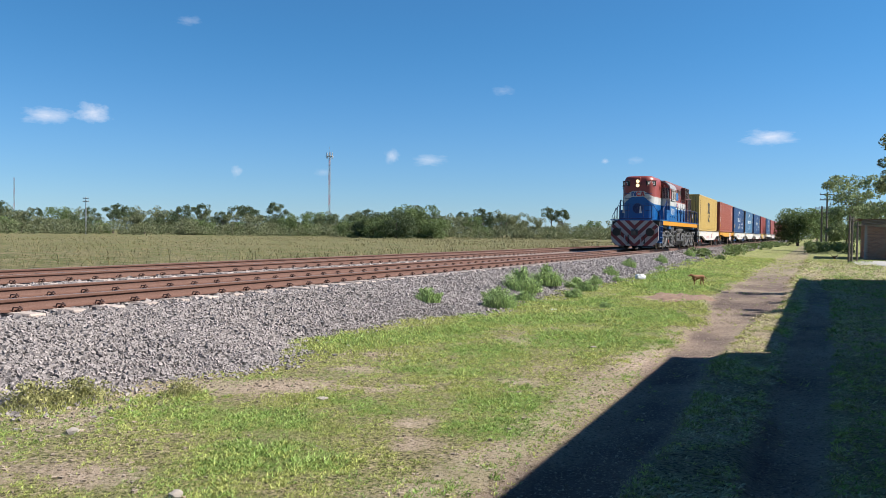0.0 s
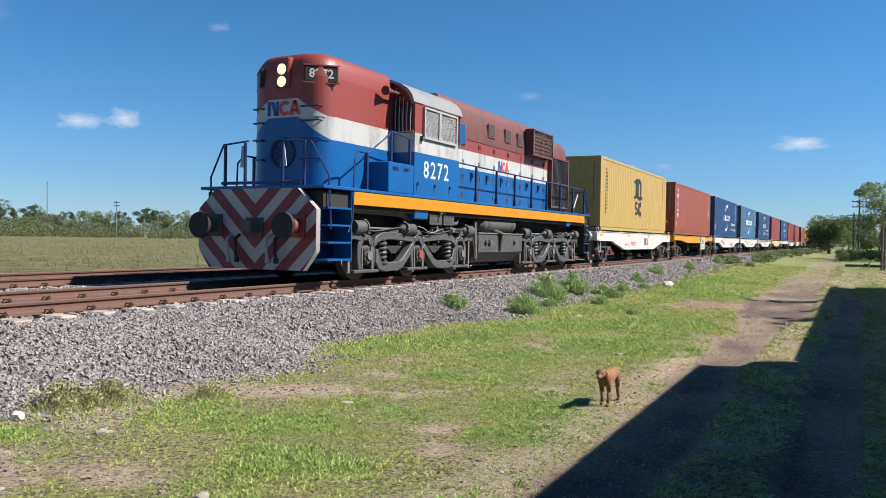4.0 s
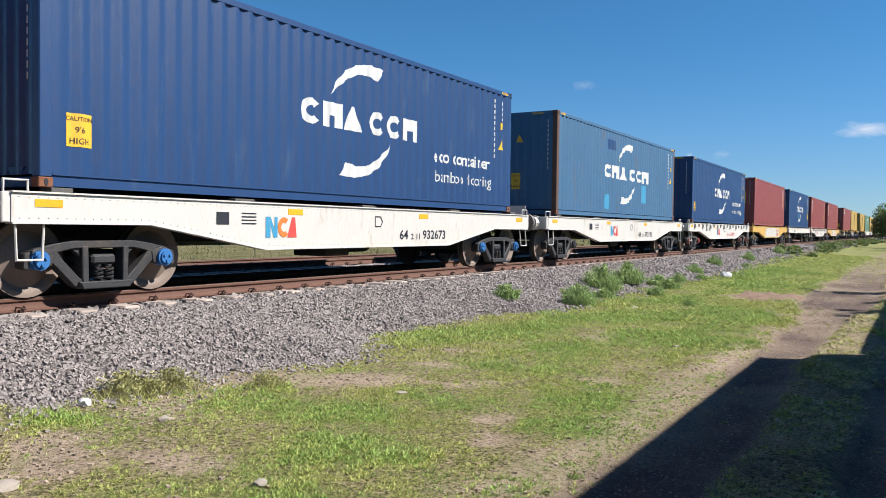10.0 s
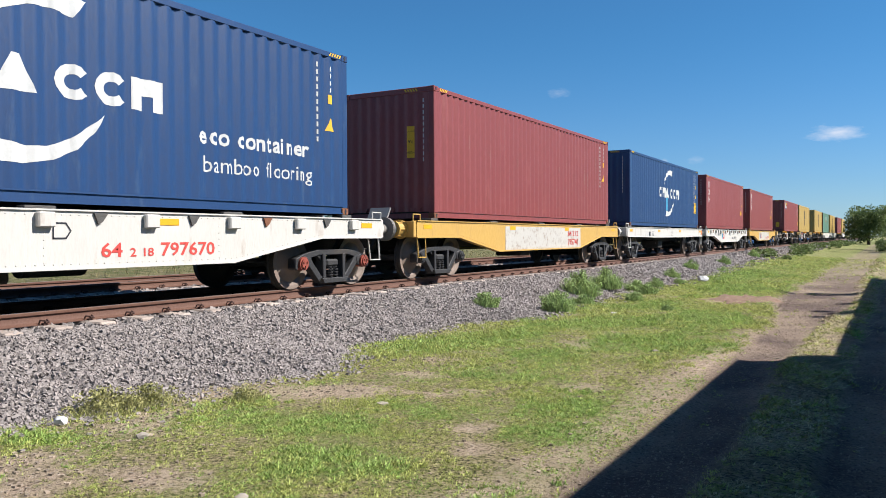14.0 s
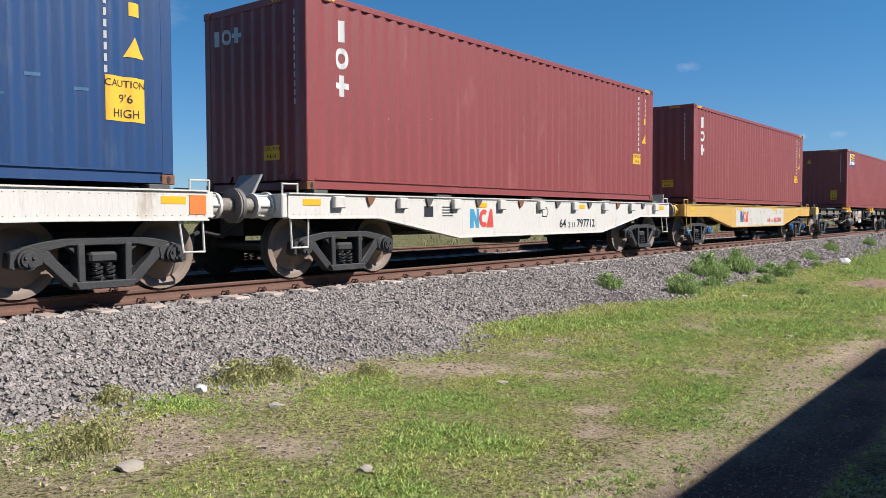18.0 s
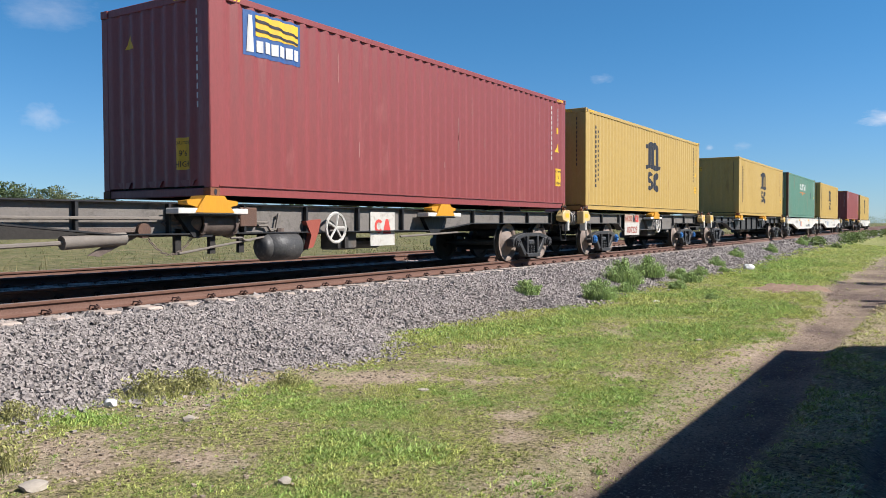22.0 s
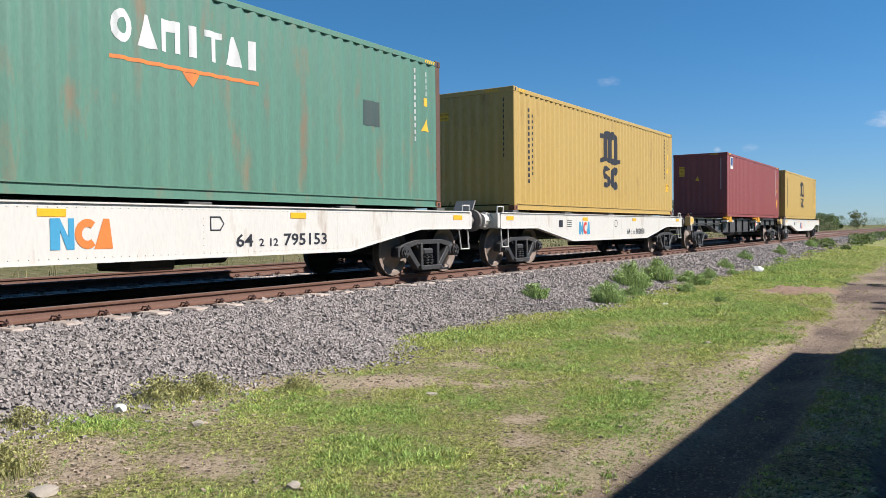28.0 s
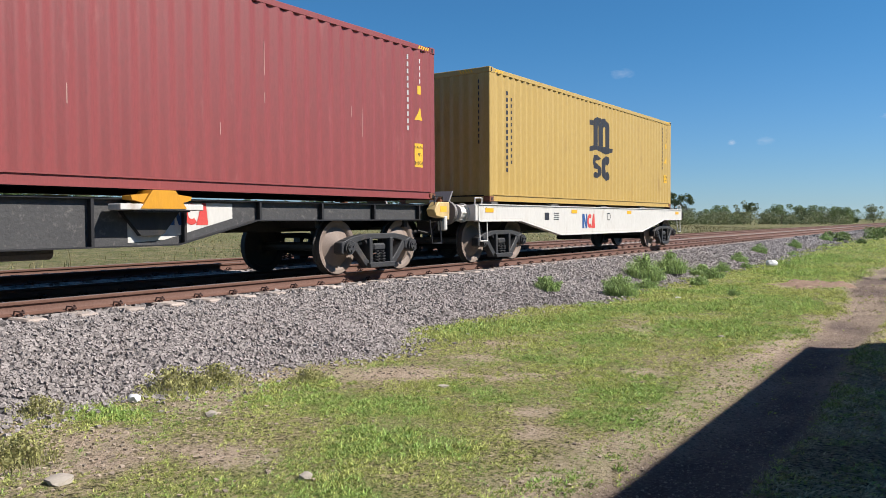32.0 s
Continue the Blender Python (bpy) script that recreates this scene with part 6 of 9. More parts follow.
        if i in numbers and kind != "orange":
            n, c, size, u = numbers[i]
            if i == 5:
                write(w, "64 2 12", 0.22, c, length * 0.655, 0.97, x, wide=0.9)
                write(w, "795740", 0.25, c, length * 0.655, 0.71, x, wide=0.9)
            else:
                write(w, n, 0.25, c, length * u, 0.73, x, wide=size)
        if i in logos:
            u, h, cols = logos[i]
            logo_rail(w, length * u, 0.86, h, cols, x)
        if kind in ("white", "pockets") and i != 0:
            mark(w, "data_panel", [quad(-0.12, 0.12, -0.09, 0.09)], "mark_dark", "side", length * 0.255, 0.98, False, x, "small black data panel")
            mark(w, "data_block", [quad(0, 0.30, k * 0.05, k * 0.05 + 0.018) for k in range(4)], "mark_dark", "side", length * 0.28, 0.9, False, x)
            mark(w, "arrow_mark", [quad(-0.12, -0.10, -0.1, 0.1), quad(-0.12, 0.06, 0.08, 0.1), quad(-0.12, 0.06, -0.1, -0.08), [(0.06, -0.1), (0.13, 0.0), (0.11, 0.0), (0.05, -0.08)], [(0.05, 0.08), (0.11, 0.0), (0.13, 0.0), (0.06, 0.1)]], "mark_dark", "side", length * 0.515, 0.98, False, x)
        add_bogie(w, ins, a, caps.get(i, "bogie_cast"))
        add_bogie(w, length - ins, a, caps.get(i, "bogie_cast"))
        TRAIN.append((w, a, 0.0))


def build_containers():
    rs = random.Random(1)
    spec = [("c_yellow", "msc"), ("c_brown", "triton"), ("c_blue", "cma"), ("c_teal", "cma_old"), ("c_blue", "cma"), ("c_red", "plain"), ("c_blue", "cma_scuffed"), ("c_red", "tex"), ("c_red", "tex"),
            ("c_red", "beacon"), ("c_yellow", "msc"), ("c_yellow", "msc"), ("c_green", "capital"), ("c_yellow", "msc"), ("c_red", "square"), ("c_yellow", "msc")]
    labels = {"msc": "yellow corrugated steel container with a dark emblem", "triton": "brown-red corrugated container with a white upright word", "cma_scuffed": "scuffed blue corrugated container with a large white emblem", "cma": "dark blue corrugated container with white emblem and small writing",
              "cma_old": "faded streaked blue container with rusty corner posts", "plain": "plain brick-red corrugated steel container", "tex": "brick-red corrugated container with three large white characters",
              "beacon": "brick-red container with a dark blue and yellow sign", "capital": "green corrugated container with white word and red line", "square": "brick-red container with a small blue square sign"}
    for i, (col, kind) in enumerate(spec):
        c = container(col, labels[kind], "rust_dark" if kind in ("cma_old", "capital") else None)
        ink = "mark_dark" if kind == "msc" else "mark_white"
        stock_marks(c, rs, ink)
        if kind == "msc":
            logo_waves(c, 6.15, 1.50, 0.86)
            mark(c, "painted_word", glyph_row(rs, 13, 0.058, 0.090, 0.052, True), "mark_dark", "side", 0.79, 2.46, lab="upright word shown as plain bars")
            mark(c, "painted_word", glyph_row(rs, 11, 0.036, 0.075, 0.065, True), "mark_dark", "side", 1.02, 2.34)
            caution(c, "side", CL - 0.55, 0.95, 0.42, 0.26, ("CAUTION", "HIGH TRAILER"))
            caution(c, "end", -0.78, 2.33, 0.34, 0.20, ("CAUTION", "HIGH TRAILER"))
        elif kind == "triton":
            blocks_down(c, "side", 0.89, 2.54, ("tee", "gate", "bar", "tee", "disc", "gate"), 0.32, 0.20, 0.068, "mark_white")
            caution(c, "side", 0.47, 0.61, 0.24, 0.24)
            caution(c, "end", -0.05, 0.72, 0.24, 0.30)
            mark(c, "warning_triangle", [[(-0.11, -0.1), (0.11, -0.1), (0.0, 0.12)]], "mark_gold", "end", 0.75, 0.72)
        elif kind in ("cma", "cma_old", "cma_scuffed"):
            logo_crescents(c, 6.15, 1.50, {"cma": 1.0, "cma_scuffed": 1.03, "cma_old": 1.36}[kind])
            if kind == "cma":
                part("painted_writing", lay(text_mesh("eco container", 0.37, 1.18, 0.026), "side", 9.84, 1.08, CW / 2 - 0.008, True), M["mark_white"], c)
                part("painted_writing", lay(text_mesh("bamboo flooring", 0.35, 1.05), "side", 9.93, 0.66, CW / 2 - 0.008, True), M["mark_white"], c)
                caution(c, "side", 0.53, 0.70, 0.34, 0.40)
                caution(c, "end", -0.05, 0.72, 0.26, 0.42)
            elif kind == "cma_scuffed":
                caution(c, "end", -0.05, 0.72, 0.26, 0.42)
                caution(c, "side", CL - 0.62, 0.98, 0.5, 0.52)
                mark(c, "paint_patch", [quad(-0.13, 0.13, -0.30, 0.30)], "mark_cyan", "side", 5.78, 1.02)
                for k in range(9):
                    mark(c, "scuff", [quad(0, rs.uniform(0.05, 0.16), 0, rs.uniform(0.02, 0.06))], "c_teal", "side", 7.4 + 0.42 * k + rs.uniform(0, 0.25), 0.75 + rs.uniform(0, 0.65))
            else:
                caution(c, "end", -0.05, 0.95, 0.28, 0.46)
                mark(c, "paint_patch", [quad(-0.24, 0.24, -0.25, 0.22)], "mark_cyan", "side", 4.15, 0.52)
                mark(c, "paint_patch", [quad(-0.24, 0.24, -0.45, 0.18)], "mark_cyan", "side", 8.1, 1.02)
                mark(c, "paint_patch", [quad(-0.40, 0.40, -0.14, 0.16)], "c_blue", "side", 4.55, 2.36, lab="dark blue overpainted patch")
            mark(c, "warning_triangle", [[(-0.11, -0.1), (0.11, -0.1), (0.0, 0.12)]], "mark_gold", "end", 0.05, 2.15)
        elif kind == "tex":
            blocks_down(c, "side", 0.74, 2.56, ("bar", "disc", "cross"), 0.26, 0.32, 0.09, "mark_white")
            blocks_across(c, "end", -0.66, 2.45, ("bar", "disc", "cross"), 0.20, 0.24, 0.05, "mark_white")
            caution(c, "end", 0.42, 0.57, 0.34, 0.22, ("CAUTION", "HIGH"))
            caution(c, "side", 11.22, 1.05, 0.40, 0.26, ("CAUTION", "HIGH"))
            for k in range(5):
                mark(c, "scuff", [quad(0, rs.uniform(0.02, 0.05), 0, rs.uniform(0.01, 0.03))], "scratch", "side", 1.3 + 0.36 * k + rs.uniform(0, 0.2), 1.05 + 0.06 * k + rs.uniform(-0.1, 0.2))
        elif kind == "plain":
            caution(c, "end", 0.6, 1.7, 0.18, 0.7, ("CAUTION", "9'6", "HIGH"))
        elif kind == "beacon":
            mark(c, "sign", [quad(-0.60, 0.60, -0.33, 0.33)], "mark_blue", "side", 1.27, 2.42, lab="dark blue, white and yellow company sign")
            for k, (p, cl) in enumerate((([quad(-0.36, 0.56, -0.02, 0.29)], "mark_gold"), ([[(-0.54, -0.28), (-0.42, -0.28), (-0.45, 0.26), (-0.51, 0.26)]], "mark_white"),
                                          ([[(-0.36, 0.05), (0.56, -0.01), (0.56, 0.03), (-0.36, 0.10)], [(-0.36, 0.19), (0.56, 0.10), (0.56, 0.14), (-0.36, 0.24)]], "mark_dark"), (glyph_row(rs, 6, 0.12, 0.17, 0.035), "mark_white"))):
                mark(c, "sign_field", p, cl, "side", 1.27 if k < 3 else 0.93, 2.42 if k < 3 else 2.25, plane=CW / 2 - 0.004 + 0.002 * k)
            caution(c, "end", 0.62, 0.62, 0.30, 0.46)
            caution(c, "side", CL - 0.45, 0.82, 0.30, 0.46)
            mark(c, "warning_triangle", [[(-0.11, -0.1), (0.11, -0.1), (0.0, 0.12)]], "mark_gold", "end", -0.55, 2.35)
        elif kind == "capital":
            blocks_across(c, "side", 6.1, 2.14, ("disc", "wedge", "gate", "bar", "tee", "wedge", "bar"), 0.30, 0.42, 0.06, "mark_white")
            mark(c, "red_line", [quad(-1.23, 1.23, -0.025, 0.025), [(-0.14, -0.03), (0.0, -0.22), (0.14, -0.03)]], "mark_orange", "side", 6.08, 1.745, lab="thin red line with a wedge")
            mark(c, "grey_patch", [quad(-0.24, 0.24, -0.22, 0.22)], "mark_grey", "side", 9.98, 1.63, lab="dark square patch")
        elif kind == "square":
            mark(c, "sign", [quad(-0.18, 0.18, -0.27, 0.27)], "mark_white", "side", 0.90, 2.46, lab="white and blue square company sign")
            mark(c, "sign_field", [quad(-0.15, 0.15, -0.12, 0.24)], "mark_blue", "side", 0.90, 2.46, plane=CW / 2 - 0.005)
            mark(c, "sign_field", [[(-0.08, -0.08), (-0.02, -0.08), (0.12, 0.18), (0.0, 0.12)]], "mark_gold", "side", 0.90, 2.46, plane=CW / 2 - 0.003)
            caution(c, "end", -0.82, 2.1, 0.24, 0.44)
            mark(c, "warning_triangle", [[(-0.09, -0.1), (0.09, -0.1), (0.0, 0.12)]], "mark_gold", "end", -0.12, 1.75)
            caution(c, "side", CL - 0.5, 0.82, 0.26, 0.44)
        if kind in ("triton", "tex", "square", "plain", "beacon"):
            for k in range(16 if kind == "triton" else 9):
                n = rs.randrange(3, 40)
                mark(c, "scratch", [quad(0, 0.012, 0, rs.uniform(0.12, 0.55))], "scratch", "side", Y_IN + PITCH * (n + 0.1), rs.uniform(0.4, 2.1))
        TRAIN.append((c, CONT_FRONT[i], 1.296))


build_wagons()
build_containers()


# ---- train: locomotive ----
def clip_band(poly, fn, lo, hi):
    """The piece of an outline where lo <= fn <= hi."""
    for sign, lim in ((1, lo), (-1, hi)):
        out = []
        for i, p in enumerate(poly):
            q = poly[(i + 1) % len(poly)]
            a, b = sign * (fn(p) - lim), sign * (fn(q) - lim)
            if a >= 0:
                out.append(p)
            if a * b < 0:
                k = a / (a - b)
                out.append((p[0] + (q[0] - p[0]) * k, p[1] + (q[1] - p[1]) * k))
        poly = out
        if len(poly) < 3:
            return []
    return poly


def hood_outline(half, y0, y1, r0, r1):
    """Plan of a hood with rounded corners."""
    pts = []
    for cx, cy, r, a0 in ((half - r0, y0 + r0, r0, -90), (half - r1, y1 - r1, r1, 0), (-half + r1, y1 - r1, r1, 90), (-half + r0, y0 + r0, r0, 180)):
        for k in range(5):
            a = radians(a0 + 90 * k / 4)
            pts.append((cx + r * math.cos(a), cy + r * math.sin(a)))
    return pts


def roof_cap(half, y0, y1, z0, z1, r0, r1):
    """A hood top that rounds over towards the roof."""
    bm = B()
    rings = []
    for k in range(5):
        a = radians(90 * k / 4)
        inset = (1 - math.cos(a)) * 0.22
        z = z0 + (z1 - z0) * math.sin(a)
        rings.append([bm.verts.new((x, y, z)) for x, y in hood_outline(half - inset, y0 + inset, y1 - inset * 0.3, max(0.05, r0 - inset * 0.3), r1)])
    n = len(rings[0])
    for a, b in zip(rings, rings[1:]):
        for i in range(n):
            bm.faces.new((a[i], a[(i + 1) % n], b[(i + 1) % n], b[i]))
    bm.faces.new(rings[-1])
    return bm


def add_loco_truck(L, y0, axles, y_train):
    """A three-axle truck: cast frames, springs, brake cylinders."""
    mid = (axles[0] + axles[-1]) / 2
    t = part("truck", box(B(), -0.8, 0.8, axles[0] - 0.5 - y0 + y0, axles[-1] + 0.5, 0.55, 1.0), M["dark"], L)
    for sx in (-1, 1):
        x0, x1 = sorted((sx * 1.05, sx * 1.22))
        bm = B()
        # yokes over the axle boxes
        for a in axles:
            bow = [(a + 0.265 * math.cos(q), 0.60 + 0.27 * math.sin(q)) for q in np.linspace(math.pi, 0, 9)]
            ribbon(bm, [(a - 0.235, 0.21), (a - 0.265, 0.42)] + bow + [(a + 0.265, 0.42), (a + 0.235, 0.21)], [0.10, 0.11] + [0.13] * 9 + [0.11, 0.10], x0, x1)
            box(bm, x0 - 0.01, x1 + 0.01, a - 0.46, a + 0.46, 0.145, 0.215)
        for i, (a, b) in enumerate(zip(axles, axles[1:])):
            f, g, s = (a, b, 1) if i == 1 else (b, a, -1)     # the spring stands beside the outer axle g
            gap = b - a
            ribbon(bm, [(f + s * 0.24, 0.70), (f + s * 0.40, 0.57), (f + s * 0.74, 0.31), (f + s * 0.92, 0.255), (g - s * 0.72, 0.245), (g - s * 0.50, 0.29), (g - s * 0.40, 0.40), (g - s * 0.37, 0.62)],
                   [0.15, 0.16, 0.18, 0.19, 0.19, 0.21, 0.20, 0.10], x0 + 0.025 * sx, x1 + 0.025 * sx)
            ribbon(bm, [(f + s * 0.20, 0.82), (f + s * 0.42, 0.86), (f + s * gap / 2, 0.905), (g - s * 0.62, 0.90), (g - s * 0.40, 0.83), (g - s * 0.26, 0.70)], [0.12, 0.15, 0.17, 0.17, 0.15, 0.10], x0 + 0.012 * sx, x1 + 0.012 * sx)
            box(bm, x0, x1, a + gap * 0.5 - 0.20, a + gap * 0.5 + 0.20, 0.975, 1.04)
        for a, s in ((axles[0], -1), (axles[-1], 1)):
            ribbon(bm, [(a + s * 0.16, 0.84), (a + s * 0.42, 0.90), (a + s * 0.72, 0.86), (a + s * 0.78, 0.62)], [0.12, 0.16, 0.16, 0.08], x0 + 0.01 * sx, x1 + 0.01 * sx)
        part("truck_frame", eased(bm, 0.014), M["truck"], t, "dusty grey cast truck frame")
        for k, a in enumerate(axles):
            bx = box(B(), *sorted((sx * 1.06, sx * 1.23)), a - 0.155, a + 0.155, 0.30, 0.70, 0.05)
            rod(bx, (sx * 1.22, a, 0.50), (sx * 1.27, a, 0.50), 0.16, 16)
            ab = part("axle_box", bx, M["truck"], t)
            part("axle_cap", rod(B(), (sx * 1.27, a, 0.50), (sx * 1.31, a, 0.50), 0.095, 14), M["cap_red"] if k == 1 and axles[0] < 5 else M["wheel_dust"], ab, "worn round axle cap")
            for q in range(6):
                c, d = 0.13 * math.cos(q * math.pi / 3), 0.13 * math.sin(q * math.pi / 3)
                part("bolt", rod(B(), (sx * 1.27, a + c, 0.50 + d), (sx * 1.288, a + c, 0.50 + d), 0.02, 6), M["grease_shade"], ab)
        for i, (a, b) in enumerate(zip(axles, axles[1:])):
            c = a + 0.66 if i == 0 else b - 0.66
            bm = B()
            pts = [(sx * 1.14 + 0.105 * math.cos(q), c + 0.105 * math.sin(q), 0.36 + 0.47 * q / (2 * math.pi * 5)) for q in np.linspace(0, 2 * math.pi * 5, 61)]
            pipe(bm, pts, 0.034, 6)
            part("coil_spring", bm, M["truck"], t)
            part("spring_seat", rod(B(), (sx * 1.14, c, 0.325), (sx * 1.14, c, 0.37), 0.155, 14), M["truck"], t)
            mid_y = (a + b) / 2 + (0.14 if i == 0 else -0.14)
            for k in range(5):
                part("spring_leaf", box(B(), *sorted((sx * 1.02, sx * 1.13)), mid_y - 0.34 + 0.06 * k, mid_y + 0.34 - 0.06 * k, 0.665 - 0.034 * k, 0.692 - 0.034 * k), M["grease_shade"], t)
        for a, s in ((axles[0] - 0.30, 1), (axles[1] - 0.46, -1), (axles[2] + 0.42, -1)):
            bm = rod(B(), (sx * 1.19, a - 0.20, 1.06), (sx * 1.19, a + 0.20, 1.06), 0.145, 18)
            rod(bm, (sx * 1.19, a + s * 0.20, 1.06), (sx * 1.19, a + s * 0.31, 1.06), 0.135, 18, 0.05)
            rod(bm, (sx * 1.19, a + s * 0.17, 1.06), (sx * 1.19, a + s * 0.21, 1.06), 0.165, 18)
            cyl = part("brake_cylinder", bm, M["truck"], t)
            for q in range(5):
                c, d = 0.155 * math.cos(q * 1.2566), 0.155 * math.sin(q * 1.2566)
                part("bolt", rod(B(), (sx * 1.19 + c, a + s * 0.15, 1.06 + d), (sx * 1.19 + c, a + s * 0.24, 1.06 + d), 0.016, 6), M["wheel_dust"], cyl)
            part("piston_rod", rod(B(), (sx * 1.19, a + s * 0.29, 1.06), (sx * 1.19, a + s * 1.0, 1.05), 0.022, 8), M["wheel_dust"], cyl)
            part("cylinder_bracket", box(B(), *sorted((sx * 1.08, sx * 1.2)), a - 0.16, a + 0.16, 0.96, 1.02), M["truck"], cyl)
        for y0_, z0_, y1_, z1_, sag in ((axles[0] - 0.5, 1.05, axles[1] - 0.1, 1.03, 0.05), (axles[1] + 0.1, 1.02, axles[2] + 0.45, 1.05, 0.06)):
            pts = [(sx * 1.25, y0_ + (y1_ - y0_) * k / 8, z0_ + (z1_ - z0_) * k / 8 - sag * math.sin(math.pi * k / 4)) for k in range(9)]
            part("air_pipe", pipe(B(), pts, 0.016, 5), M["grey_cast"], t)
        # slack adjuster and rods along the top of the frame
        c = axles[2] - 0.62
        adj = part("slack_adjuster", box(B(), *sorted((sx * 1.12, sx * 1.30)), c - 0.10, c + 0.10, 0.98, 1.14, 0.03), M["truck"], t)
        part("adjuster_cap", rod(B(), (sx * 1.30, c, 1.06), (sx * 1.33, c, 1.06), 0.055, 10), M["wheel_dust"], adj)
        for z in (1.03, 1.10):
            part("pull_rod", rod(B(), (sx * 1.20, axles[1] + 0.70, z), (sx * 1.20, axles[2] + 0.10, z), 0.016, 6), M["wheel_dust"], adj)
        for y, h in ((axles[1] + 0.55, 0.12), (axles[1] + 0.86, 0.16), (axles[1] + 1.12, 0.10)):
            lug = part("frame_lug", box(B(), *sorted((sx * 1.08, sx * 1.25)), y - 0.06, y + 0.06, 0.95, 0.97 + h, 0.02), M["truck"], t)
            part("lug_pin", rod(B(), (sx * 1.25, y, 0.93 + h), (sx * 1.285, y, 0.93 + h), 0.024, 8), M["wheel_dust"], lug)
        for y in (axles[0] - 0.62, axles[2] + 0.50):
            part("end_bracket", box(B(), *sorted((sx * 1.17, sx * 1.21)), y - 0.035, y + 0.035, 0.16, 0.92), M["wheel_dust"], t, "pale dusty end bracket")
        part("end_plate", box(B(), *sorted((sx * 1.06, sx * 1.225)), axles[2] + 0.44, axles[2] + 0.54, 0.13, 0.155), M["wheel_dust"], t)
        for a in axles:
            for s in (-0.185, 0.185):
                part("pedestal_liner", box(B(), *sorted((sx * 1.20, sx * 1.238)), a + s - 0.018, a + s + 0.018, 0.22, 0.66, 0.006), M["wheel_dust"], t)
            part("lead_wire", pipe(B(), [(sx * 1.26, a - 0.20, 0.94), (sx * 1.28, a - 0.13, 0.90), (sx * 1.29, a - 0.06, 0.83), (sx * 1.29, a + 0.01, 0.74), (sx * 1.29, a + 0.05, 0.65), (sx * 1.29, a + 0.06, 0.57)], 0.010, 6), M["hose_white"], t)
            part("bracket", prism(B(), [(a - 0.13, 0.94), (a + 0.13, 0.94), (a + 0.08, 1.05), (a - 0.08, 1.05)], *sorted((sx * 1.10, sx * 1.24))), M["truck"], t)
            part("brake_hanger", prism(B(), [(a + 0.50, 0.24), (a + 0.56, 0.24), (a + 0.44, 0.70), (a + 0.38, 0.70)], *sorted((sx * 0.90, sx * 0.98))), M["wheel_dust"], t)
    # added dark boxes close the see-through gaps in place of black shade
    for k, a in enumerate(axles):
        m = a + (0.48 if k < 2 else -0.48)
        part("traction_motor", box(B(), -0.70, 0.70, m - 0.36, m + 0.36, 0.18, 0.62, 0.06), M["dark"], t)
    for a in axles:
        w = part("wheelset", LOCO_WHEEL, None, t, "steel driving wheels on an axle")
        w.location = (0, a, 0.51)
        AXLES.append((w, y_train + a, 0.51))


def loco_wheel():
    bm = B()
    rod(bm, (-1.1, 0, 0), (1.1, 0, 0), 0.09, 10)
    prof = [(0.12, 0.12), (0.36, 0.04), (0.40, 0.065), (0.51, 0.065), (0.506, -0.035), (0.535, -0.045), (0.533, -0.07), (0.40, -0.07), (0.12, -0.09)]
    n = 32
    for s in (-1, 1):
        rings = [[bm.verts.new((s * (0.874 + x), r * math.cos(2 * math.pi * i / n), r * math.sin(2 * math.pi * i / n))) for i in range(n)] for r, x in prof]
        for a, b in zip(rings, rings[1:]):
            for i in range(n):
                bm.faces.new((a[i], a[(i + 1) % n], b[(i + 1) % n], b[i]))
    bmesh.ops.recalc_face_normals(bm, faces=bm.faces[:])
    return shade_wheels(mesh_of("wheelset", bm, M["wheel"]))


LOCO_WHEEL = loco_wheel()


